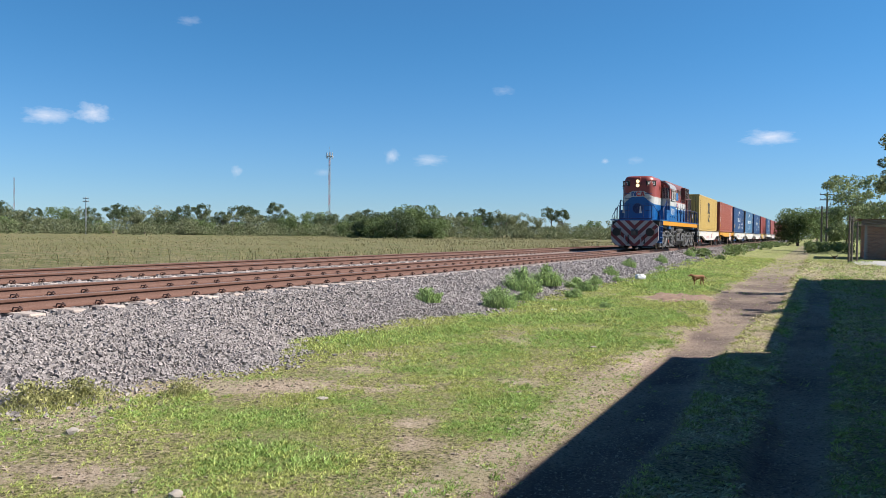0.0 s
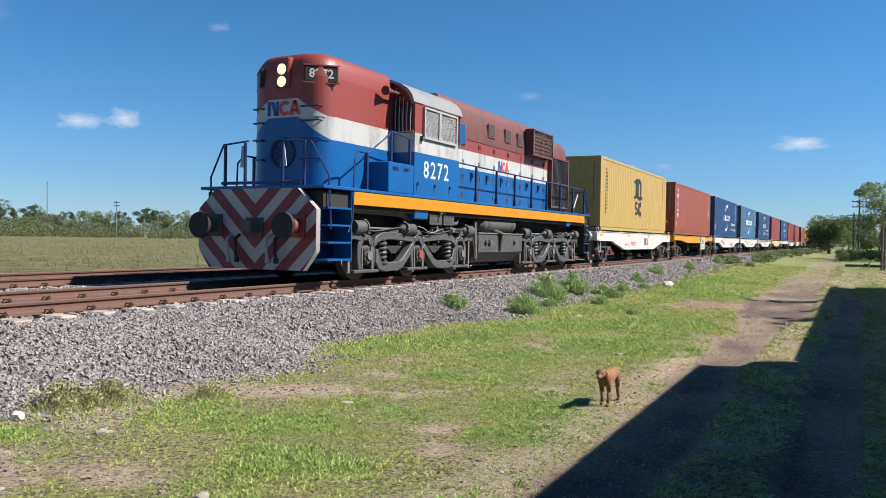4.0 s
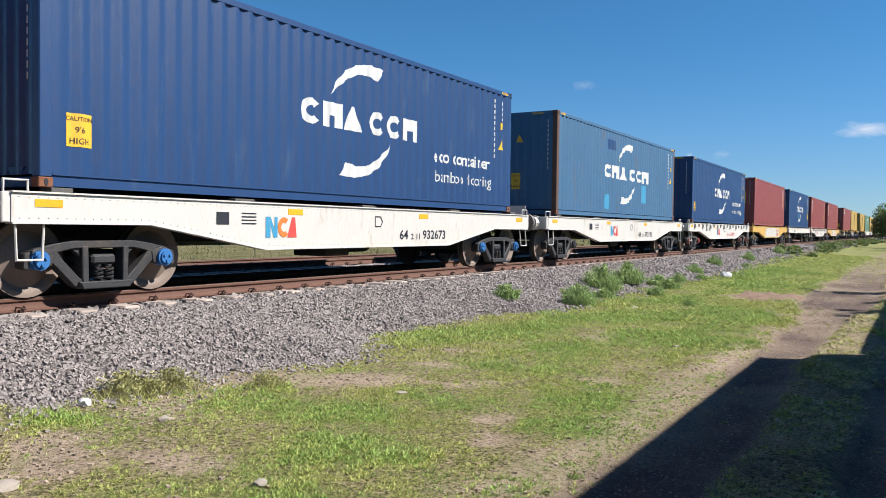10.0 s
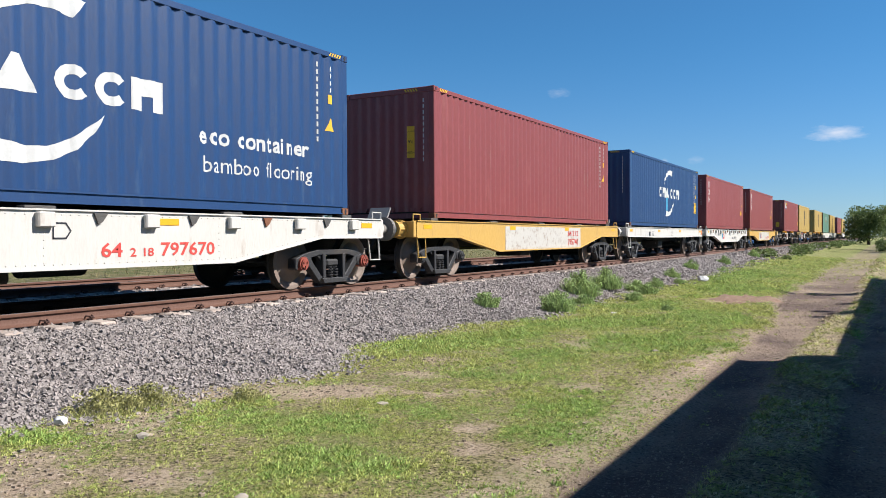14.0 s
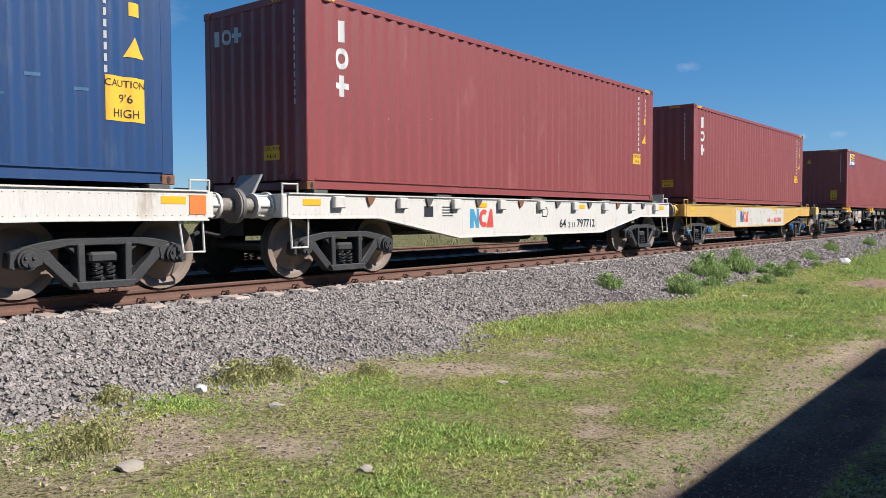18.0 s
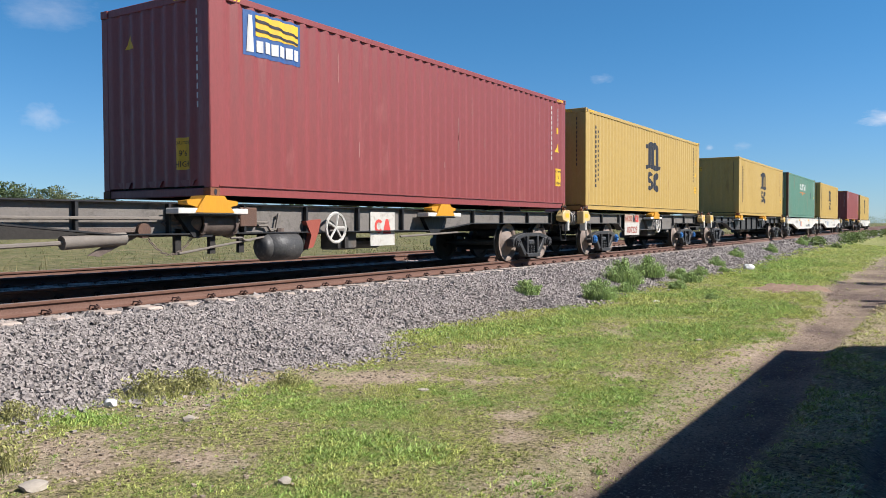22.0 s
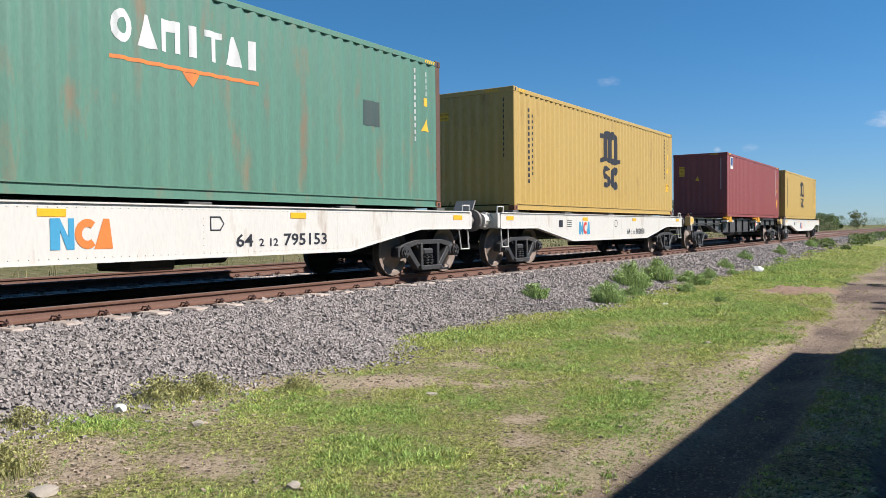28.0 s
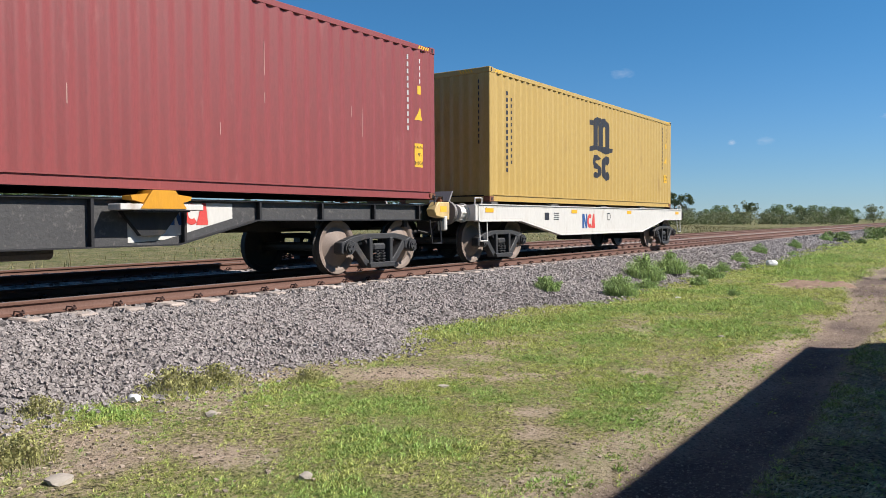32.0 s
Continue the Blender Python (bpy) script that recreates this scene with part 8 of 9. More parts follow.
    for y, r in ((7.62, 0.06), (7.86, 0.085), (9.6, 0.06)):
        pl = part("tank_plug", rod(B(), (1.29, y, 0.78), (1.35, y, 0.78), r, 14), M["grey_cast"], tk)
        part("plug_cap", rod(B(), (1.35, y, 0.78), (1.37, y, 0.78), r * 0.6, 6), M["wheel_dust"], pl)
    # paler lips put the sunlit top of the tank into the colour
    part("tank_lip", box(B(), 1.10, 1.325, 7.13, 8.45, 1.0, 1.035, 0.008), M["wheel_dust"], tk)
    part("tank_lip", box(B(), 1.10, 1.325, 8.60, 10.27, 1.0, 1.035, 0.008), M["wheel_dust"], tk)
    for sx in (-1, 1):
        bm = rod(B(), (sx * 1.12, 7.55, 1.26), (sx * 1.12, 9.65, 1.26), 0.21, 18)
        rod(bm, (sx * 1.12, 7.40, 1.26), (sx * 1.12, 7.55, 1.26), 0.12, 18, 0.21)
        rod(bm, (sx * 1.12, 9.65, 1.26), (sx * 1.12, 9.80, 1.26), 0.21, 18, 0.12)
        ar = part("air_reservoir", bm, M["grey_cast"], L, "grey cylindrical air tank")
        for y in (7.8, 9.4):
            part("tank_strap", rod(B(), (sx * 1.12, y - 0.03, 1.26), (sx * 1.12, y + 0.03, 1.26), 0.217, 18), M["grease_shade"], ar)
            part("strap_bolt", box(B(), sx * 1.12 - 0.03, sx * 1.12 + 0.03, y - 0.04, y + 0.04, 1.46, 1.53, 0.008), M["grey_cast"], ar)
    for y in (6.98, 7.06):
        part("drain_post", box(B(), 1.25, 1.29, y, y + 0.035, 0.36, 1.30), M["wheel_dust"], L, "pale upright drain pipe")
    part("drain_cock", rod(B(), (1.27, 7.0, 0.36), (1.32, 7.0, 0.33), 0.05, 8), M["grey_cast"], L)
    part("exhaust_pipe", pipe(B(), [(1.2, 1.2, 1.42), (1.2, 3.2, 1.40), (1.18, 3.50, 1.36), (1.14, 3.72, 1.24)], 0.085, 12), M["truck"], L, "dusty grey pipe under the sill")
    # punched mounting plates under the sill, with the hose that hangs from them
    for ya, yb, holes in ((4.36, 4.97, 3), (5.05, 5.60, 3)):
        vb = part("mounting_plate", box(B(), 1.34, 1.37, ya, yb, 1.17, 1.48, 0.01), M["truck"], L, "punched grey mounting plate")
        # dark discs and a bar paint the shade inside the punched openings
        for k in range(holes):
            y = ya + 0.12 + (yb - ya - 0.24) * k / (holes - 1)
            part("plate_hole", rod(B(), (1.368, y, 1.41), (1.374, y, 1.41), 0.062, 12), M["grease_shade"], vb)
        part("plate_slot", box(B(), 1.368, 1.374, ya + 0.06, yb - 0.10, 1.225, 1.25), M["grease_shade"], vb)
    part("tail_pipe", pipe(B(), [(1.2, 5.58, 1.22), (1.22, 5.98, 1.24), (1.24, 6.06, 1.40)], 0.05, 8), M["truck"], L)
    vc = part("angle_cock", rod(B(), (1.36, 4.80, 1.46), (1.44, 4.80, 1.46), 0.055, 10), M["grey_cast"], L)
    part("cock_handle", box(B(), 1.41, 1.43, 4.80, 5.02, 1.45, 1.475), M["grey_cast"], vc)
    part("air_hose", pipe(B(), [(1.42, 4.79, 1.44), (1.40, 4.75, 1.30), (1.345, 4.78, 1.18), (1.345, 4.77, 1.08), (1.34, 4.72, 1.02), (1.33, 4.62, 0.99), (1.32, 4.50, 0.99), (1.30, 4.36, 1.03), (1.29, 4.20, 1.09), (1.27, 3.98, 1.13)], 0.014, 7), M["hose_white"], L, "pale hanging air hose")
    part("air_hose", pipe(B(), [(1.30, 4.60, 0.99), (1.30, 5.0, 1.06), (1.26, 5.46, 1.14)], 0.010, 6), M["hose_white"], L)

    add_loco_truck(L, 0, (1.97, 4.10, 6.28), Y0)
    add_loco_truck(L, 0, (10.95, 13.05, 14.98), Y0)
    TRAIN.append((L, Y0, 0.0))


build_loco()


# ---- beside the lane ----
def build_house(name, label, x0, x1, y0, y1, h, wall, roof):
    """A plain low building, assumed out of view to throw shade over the lane."""
    t = thing(name, label, "house")
    for nm, b in (("wall", (x0, x0 + 0.25, y0, y1)), ("wall", (x1 - 0.25, x1, y0, y1)), ("wall", (x0 + 0.25, x1 - 0.25, y0, y0 + 0.25)), ("wall", (x0 + 0.25, x1 - 0.25, y1 - 0.25, y1))):
        part(nm, box(B(), *b, -0.2, h - 0.15), M[wall], t)
    part("roof", box(B(), x0 - 0.02, x1 + 0.02, y0 - 0.02, y1 + 0.02, h - 0.15, h), M[roof], t)
    return t


build_house("house", "assumed low plastered trackside house with a flat roof, out of view", 2.15, 9.0, -9.0, 12.95, 3.98, "plaster", "concrete")
build_house("house", "assumed low plastered trackside annex with a flat roof, out of view", 2.55, 6.6, 13.2, 34.4, 3.30, "plaster", "concrete")


def brick_house():
    t = thing("brick_house", "unplastered red brick house with a lean-to roof", "house", at=pose(3.1, 66.0, 0))
    rs = random.Random(8)
    part("wall", box(B(), 0.03, 7.0, 0.03, 8.0, -0.1, 2.75), M["concrete"], t, "mortar core of the wall")
    me = mesh_of("brick", box(B(), -0.125, 0.125, -0.03, 0.03, -0.028, 0.028), M["brick"])
    n = 0
    for row in range(36):
        for k in range(9):
            if n >= 290:
                break
            b = part("brick", me, None, t)
            b.matrix_basis = pose(0.16 + 0.27 * k + (0.13 if row % 2 else 0), 0.012 + rs.uniform(0, 0.012), 0.04 + row * 0.075)
            n += 1
    bm = B()
    for row in range(36):
        for k in range(17):
            box(bm, 2.6 + 0.27 * k + (0.13 if row % 2 else 0), 2.85 + 0.27 * k + (0.13 if row % 2 else 0), -0.01, 0.04, 0.012 + row * 0.075, 0.068 + row * 0.075)
    part("brickwork", bm, M["brick"], t)["kind"] = "stuff"
    bm = B()
    for row in range(36):
        for k in range(28):
            box(bm, -0.01, 0.04, 0.1 + 0.27 * k + (0.13 if row % 2 else 0), 0.35 + 0.27 * k + (0.13 if row % 2 else 0), 0.012 + row * 0.075, 0.068 + row * 0.075)
    part("brickwork", bm, M["brick"], t)["kind"] = "stuff"
    part("pillar", box(B(), -0.07, 0.07, -0.06, 0.12, -0.1, 2.8, 0.01), M["concrete"], t, "grey concrete corner pillar")
    roof = B()
    for k in range(40):
        x = -0.6 + 0.2 * k
        prism(roof, [(x, 2.95), (x + 0.1, 2.99), (x + 0.2, 2.95), (x + 0.2, 2.93), (x + 0.1, 2.97), (x, 2.93)], -0.7, 8.3, "y")
    part("roof", roof, M["rust"], t, "rusty corrugated sheet roof")
    part("fascia", box(B(), -0.3, 7.0, -0.55, -0.45, 2.55, 2.93), M["wood"], t, "weathered board under the roof edge")
    # yard
    s = thing("concrete_slab", "pale concrete yard slab", "paving", at=pose(2.0, 51.0, 0), kind="structure")
    for k in range(3):
        part("slab", box(B(), 2.6 * k, 2.6 * k + 2.55, 0, 9.5, -0.1, 0.035 + 0.006 * k, 0.01), M["concrete"], s)
    for x, y, h in ((1.72, 56.2, 3.0), (1.90, 57.0, 2.9), (2.25, 58.4, 2.6)):
        p = thing("wooden_post", "grey weathered wooden post", "post", "posts by the yard", at=pose(x, y, 0))
        part("shaft", rod(B(), (0, 0, -0.3), (0.02, 0.03, h), 0.075, 8, 0.055), M["wood"], p)
        part("crossbar", rod(B(), (-0.35, 0, h - 0.25), (0.35, 0.03, h - 0.22), 0.025, 6), M["wood"], p)
    w = thing("overhead_wires", "thin dark wires from the posts to the house", "wire")
    for z, s1 in ((2.9, 0.15), (2.75, 0.2), (2.5, 0.12)):
        pts = [(1.72 + 6 * k / 8, 56.2 + 9 * k / 8, z - s1 * 4 * (k / 8) * (1 - k / 8) - 0.25 * k / 8) for k in range(9)]
        part("wire", pipe(B(), pts, 0.012, 4), M["dark"], w)
    c = thing("parked_car", "small dark parked car in the yard, mostly hidden", "car", at=pose(5.0, 58.0, 0.035))
    body = prism(B(), [(0, 0.25), (0, 0.75), (0.9, 0.85), (1.4, 1.35), (2.9, 1.35), (3.5, 0.9), (3.9, 0.85), (3.9, 0.25)], -0.8, 0.8, "y")
    part("body", body, M["mark_blue"], c)
    for xx in (0.75, 3.1):
        for yy in (-0.8, 0.8):
            part("wheel", rod(B(), (xx, yy - 0.08, 0.29), (xx, yy + 0.08, 0.29), 0.29, 14), M["dark"], c)


brick_house()


def utility_pole(x, y, h, shaft="wood", label="dark wooden utility pole with crossarm and insulators"):
    p = thing("utility_pole", label, "utility pole", "utility poles", at=pose(x, y, 0))
    part("shaft", rod(B(), (0, 0, -0.3), (0, 0, h), 0.14, 8, 0.10), M[shaft], p)
    for z in (h - 0.3, h - 1.0):
        a = part("crossarm", box(B(), -0.9, 0.9, -0.06, 0.06, z - 0.06, z + 0.06), M["wood"], p)
        for k in (-0.8, -0.3, 0.3, 0.8):
            part("insulator", rod(B(), (k, 0, z + 0.06), (k, 0, z + 0.22), 0.04, 6), M["mesh_grey"], a)
    return p


utility_pole(0.9, 118.0, 7.6)
utility_pole(0.3, 124.0, 6.0)
utility_pole(-147.1, 125.0, 8.6, "steel", "pale concrete utility pole at the field's edge")
utility_pole(-300.0, 575.0, 20.0)


def lattice_mast(x, y, h, w, label, name="radio_mast"):
    t = thing(name, label, "mast", at=pose(x, y, 0))
    legs = []
    for k in range(3):
        a = 2 * math.pi * k / 3
        legs.append((math.cos(a), math.sin(a)))
        part("leg", rod(B(), (w * math.cos(a), w * math.sin(a), 0), (w * 0.55 * math.cos(a), w * 0.55 * math.sin(a), h), 0.09, 6), M["steel"], t)
    n = int(h / 1.6)
    for i in range(n):
        z0, z1 = h * i / n, h * (i + 1) / n
        bm = B()
        for k in range(3):
            a, b = legs[k], legs[(k + 1) % 3]
            f0, f1 = w * (1 - 0.45 * z0 / h), w * (1 - 0.45 * z1 / h)
            rod(bm, (a[0] * f0, a[1] * f0, z0), (b[0] * f1, b[1] * f1, z1), 0.05, 4)
            rod(bm, (a[0] * f1, a[1] * f1, z1), (b[0] * f1, b[1] * f1, z1), 0.05, 4)
        part("lattice_panel", bm, M["mark_red"] if (i // max(1, n // 7)) % 2 else M["steel"], t)
    return t


mast = lattice_mast(-219.0, 330.0, 40.5, 0.75, "tall red and white lattice radio mast with antennas")
for k in range(6):
    a = k * math.pi / 3
    part("antenna_panel", box(B(), 1.5 * math.cos(a) - 0.18, 1.5 * math.cos(a) + 0.18, 1.5 * math.sin(a) - 0.18, 1.5 * math.sin(a) + 0.18, 37.6, 40.4), M["steel"], mast)
part("antenna_ring", box(B(), -1.5, 1.5, -1.5, 1.5, 38.6, 38.8), M["steel"], mast)
part("lightning_rod", rod(B(), (0, 0, 40), (0, 0, 43.5), 0.06, 5), M["steel"], mast)
lattice_mast(-690.0, 505.0, 49.0, 0.9, "distant thin lattice radio mast")
py = thing("power_pylon", "grey steel power pylon beyond the field", "pylon", at=pose(-226.0, 437.0, 0))
for sx, sy in ((-1, -1), (1, -1), (1, 1), (-1, 1)):
    part("leg", rod(B(), (2.2 * sx, 2.2 * sy, 0), (0.4 * sx, 0.4 * sy, 18.5), 0.12, 5), M["steel"], py)
for z, w in ((13.0, 3.6), (16.0, 3.0), (18.2, 2.2)):
    part("arm", box(B(), -w, w, -0.2, 0.2, z, z + 0.35), M["steel"], py)

# trees and brush by the lane
lane_tree = make_tree(300, 6.0, 3.6, 0.28, 64, 240, 0.15, "leaf", "round bright-green tree between track and lane", low=0.20)
lane_tree.matrix_basis = pose(-3.3, 150.0, 0)
for i, (x, y, h, s, leaf, lab) in enumerate(((3.2, 100.0, 8.6, 2.9, "leaf_light", "airy grey-green tree behind the brick house"), (6.2, 92.0, 7.4, 2.9, "leaf_light", "wide olive tree behind the brick house"),
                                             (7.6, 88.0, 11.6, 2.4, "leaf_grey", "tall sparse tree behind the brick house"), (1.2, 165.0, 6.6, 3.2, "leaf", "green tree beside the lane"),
                                             (-0.4, 190.0, 5.6, 4.5, "leaf", "low green tree at the lane's far end"), (3.6, 125.0, 6.2, 2.6, "leaf", "green tree beside the lane"))):
    t = make_tree(310 + i, h, s, 0.16, 46 if i != 2 else 22, 200, 0.12, leaf, lab, low=0.2 if i != 2 else 0.55)
    t.matrix_basis = pose(x, y, 0)
    t["group"] = "trees by the lane"

# unseen slender trees added behind the annex to streak the lane with shade
for i, (x, y, h) in enumerate(((7.6, 28.9, 10.9), (7.6, 22.7, 9.5), (7.7, 25.6, 9.8), (7.8, 21.4, 9.3))):
    t = make_tree(340 + i, h, 0.75, 0.12, 40, 120, 0.07, "leaf", "assumed slender upright tree behind the annex, out of view", low=0.25)
    t.matrix_basis = pose(x, y, 0)
    t["group"] = "slender trees behind the annex"


def far_brush():
    rs = np.random.RandomState(15)
    cs, rr = [], []
    for k in range(60):
        cs.append(np.array([rs.uniform(-1.2, 3.2), rs.uniform(88, 118), rs.uniform(0.2, 0.7)]))
        rr.append(rs.uniform(0.35, 0.7))
    for k in range(70):
        cs.append(np.array([rs.uniform(-8.2, -5.4), rs.uniform(52, 150), rs.uniform(0.1, 0.5)]))
        rr.append(rs.uniform(0.3, 0.7))
    for k in range(120):
        y = rs.uniform(240, 420)
        cs.append(np.array([rs.uniform(-45, 22) - 0.02 * y, y, rs.uniform(0.8, 3.6)]))
        rr.append(rs.uniform(1.8, 3.6))
    v, f = leaf_cloud(rs, cs, rr, 130, 0.11)
    tagged(new("brush", soup("brush", v, f, M["leaf"])), "low green brush along the lane and track", "brush", kind="stuff")


far_brush()


# weeds and tufts on the ballast edge
def weed(seed, h, r, n, material, label, category="weed", wide=0.018, leafy=True, leaf_size=0.038):
    rs = np.random.RandomState(seed)
    t = thing("weed_plant", label, category, "weeds on the ballast edge")
    a, q = rs.uniform(0, 6.28, n), rs.uniform(0, 1, n) ** 0.5
    me = blades("foliage", np.cos(a) * q * r, np.sin(a) * q * r, np.zeros(n) - 0.03, h * rs.uniform(0.35, 1.0, n) * (1.15 - 0.6 * q), np.full(n, wide), 0.8, M[material], rs)
    part("foliage", me, None, t)
    if not leafy:
        return t
    m = 34
    q, f = rs.uniform(0, 6.28, m), rs.uniform(0.05, 1.15, m)
    z = h * rs.uniform(0.15, 0.95, m) * (1.1 - 0.6 * np.clip(f, 0, 1))
    lv, lf = leaf_cloud(rs, list(np.stack([np.cos(q) * r * f, np.sin(q) * r * f, z], -1)), [r * 0.20] * m, max(6, min(40, n // 14)), leaf_size)
    part("leaves", soup("leaves", lv, lf, M[material]), None, t)
    return t


def build_weeds():
    protos = [weed(1, 0.34, 0.26, 800, "weed", "bushy green weed growing out of the ballast", wide=0.013, leaf_size=0.022), weed(2, 0.56, 0.40, 1400, "weed", "tall leafy green weed at the ballast edge", wide=0.014, leaf_size=0.026),
              weed(3, 0.26, 0.40, 420, "weed_olive", "low olive-green weed at the ballast foot", wide=0.010, leaf_size=0.020), weed(4, 0.13, 0.55, 900, "grass", "dense low grass tuft", wide=0.008, leafy=False)]
    spots = [(0, -7.1, 14.3, 0.95), (1, -6.15, 15.9, 0.85), (0, -6.75, 16.9, 0.90), (1, -6.95, 19.4, 1.15), (0, -6.3, 17.9, 0.90), (1, -7.0, 21.7, 1.05), (0, -6.5, 22.8, 1.20), (1, -6.4, 24.8, 0.60), (0, -5.6, 19.6, 0.80), (0, -5.9, 22.0, 1.00),
             (1, -6.8, 28.5, 0.66), (0, -6.2, 27.0, 0.66), (0, -5.3, 29.0, 0.48), (1, -7.2, 33.5, 0.72), (0, -6.4, 36.0, 0.84), (1, -7.2, 41.0, 0.78), (0, -6.6, 46.0, 0.90), (1, -7.4, 52.0, 0.90), (0, -4.2, 17.2, 0.45), (0, -4.5, 24.5, 0.30),
             (2, -6.32, 4.80, 0.85), (2, -6.22, 5.22, 0.75), (2, -5.55, 5.85, 0.5), (2, -5.3, 2.75, 0.7), (2, -6.5, 3.6, 0.55),
             (3, -5.9, 8.7, 1.10), (3, -5.7, 9.7, 1.20), (3, -6.2, 10.6, 1.10), (3, -5.6, 11.6, 1.00), (3, -6.3, 12.4, 1.10), (3, -4.9, 9.2, 0.80), (3, -5.2, 12.6, 0.80), (3, -4.4, 6.1, 0.70), (3, -3.6, 5.4, 0.60), (3, -3.0, 7.2, 0.60), (3, -3.5, 9.8, 0.60)]
    done = set()
    rs = random.Random(6)
    for k, x, y, s in spots:
        z = float(max(0.0, slope_z(np.array([x]), np.array([y]))[0])) if x < float(toe(np.array([y]))[0]) else float(ground_z(np.array([x]), np.array([y]))[0])
        m = pose(x, y, z, 0, 0, rs.uniform(0, 360))
        t = copy_thing(protos[k], m) if k in done else protos[k]
        t.matrix_basis = m @ Matrix.Diagonal((s, s, s, 1))
        done.add(k)


build_weeds()


def rock(name, label, x, y, r, material, seed, category="stone", squash=0.6):
    rs = random.Random(seed)
    bm = B()
    bmesh.ops.create_icosphere(bm, subdivisions=2, radius=r)
    for v in bm.verts:
        v.co *= 0.8 + 0.4 * rs.random()
        v.co.z *= squash
    ob = new(name, mesh_of(name, bm, M[material]))
    ob.location = (x, y, float(ground_z(np.array([x]), np.array([y]))[0]) + r * squash * 0.5)
    return tagged(ob, label, category)


M["pale_stone"] = mat("pale_stone", (0.35, 0.3062, 0.2537), (0.2888, 0.2537, 0.21), scale=10, rough=0.9, bump=0.3)
rock("stone", "pale loose stone on the turf", -3.42, 3.55, 0.045, "pale_stone", 1)
rock("stone", "pale flat stone on the soil", -4.65, 2.68, 0.085, "pale_stone", 2, squash=0.35)
rock("stone", "pale stone at the ballast foot", -5.2, 4.3, 0.05, "pale_stone", 3)
rock("plastic_bag", "crumpled white plastic bag at the ballast foot", -6.2, 4.28, 0.055, "litter", 4, "litter", 0.9)
rock("plastic_bag", "crumpled white bag lying in the grass", -5.75, 28.6, 0.2, "litter", 5, "litter", 0.7)
rock("litter_scrap", "small pale scrap of litter on the grass", -2.85, 11.0, 0.06, "pale_stone", 6, "litter", 0.25)
rock("litter_scrap", "pale scrap of litter on the grass", -5.0, 16.0, 0.07, "litter", 7, "litter", 0.3)
rock("litter_scrap", "pale flat scrap on the soil", -4.25, 6.3, 0.06, "pale_stone", 8, "litter", 0.2)


def soil_heap():
    """A low patch of dug-up reddish soil in the grass."""
    xs, ys = np.linspace(-4.7, -1.9, 60), np.linspace(18.4, 23.4, 60)
    X, Y = np.meshgrid(xs, ys, indexing="ij")
    k = np.clip(1.0 - ((X + 3.25) / 0.95) ** 2 - ((Y - 20.9) / 1.6) ** 2 + 1.6 * (fbm(X * 1.6, Y * 1.6, 81) - 0.5), 0, 1)
    Z = ground_z(X, Y) - 0.03 + smooth(0.0, 0.5, k) * (0.035 + 0.12 * np.maximum(0, fbm(X * 3.2, Y * 3.2, 83) - 0.40) + 0.05 * (value_noise(X * 9, Y * 9, 85) - 0.5) + 0.04 * (value_noise(X * 19, Y * 19, 86) - 0.5))
    i = (np.arange(59)[:, None] * 60 + np.arange(59)[None]).ravel()
    me = soup("soil_heap", np.stack([X, Y, Z], -1).reshape(-1, 3), np.stack([i, i + 60, i + 61, i + 1], -1), M["red_soil"], True)
    tagged(new("soil_heap", me), "low heap of dug-up reddish brown soil in the grass", "soil", kind="structure")


M["red_soil"] = mat("red_brown_soil", (0.2625, 0.1706, 0.1181), (0.1488, 0.0963, 0.0683), scale=3, rough=0.95, bump=0.8, fine=22)
soil_heap()


# ---- dog ----
def loft(rings, n=12):
    """A closed body through upright ellipses (y, z, half width, half height), bent by their slope."""
    bm = B()
    loops = []
    for y, z, rx, rz in rings:
        loops.append([bm.verts.new((rx * math.cos(2 * math.pi * i / n), y, z + rz * math.sin(2 * math.pi * i / n))) for i in range(n)])
    for a, b in zip(loops, loops[1:]):
        for i in range(n):
            bm.faces.new((a[i], a[(i + 1) % n], b[(i + 1) % n], b[i]))
    bm.faces.new(loops[0])
    bm.faces.new(loops[-1][::-1])
    bmesh.ops.recalc_face_normals(bm, faces=bm.faces[:])
    return bm


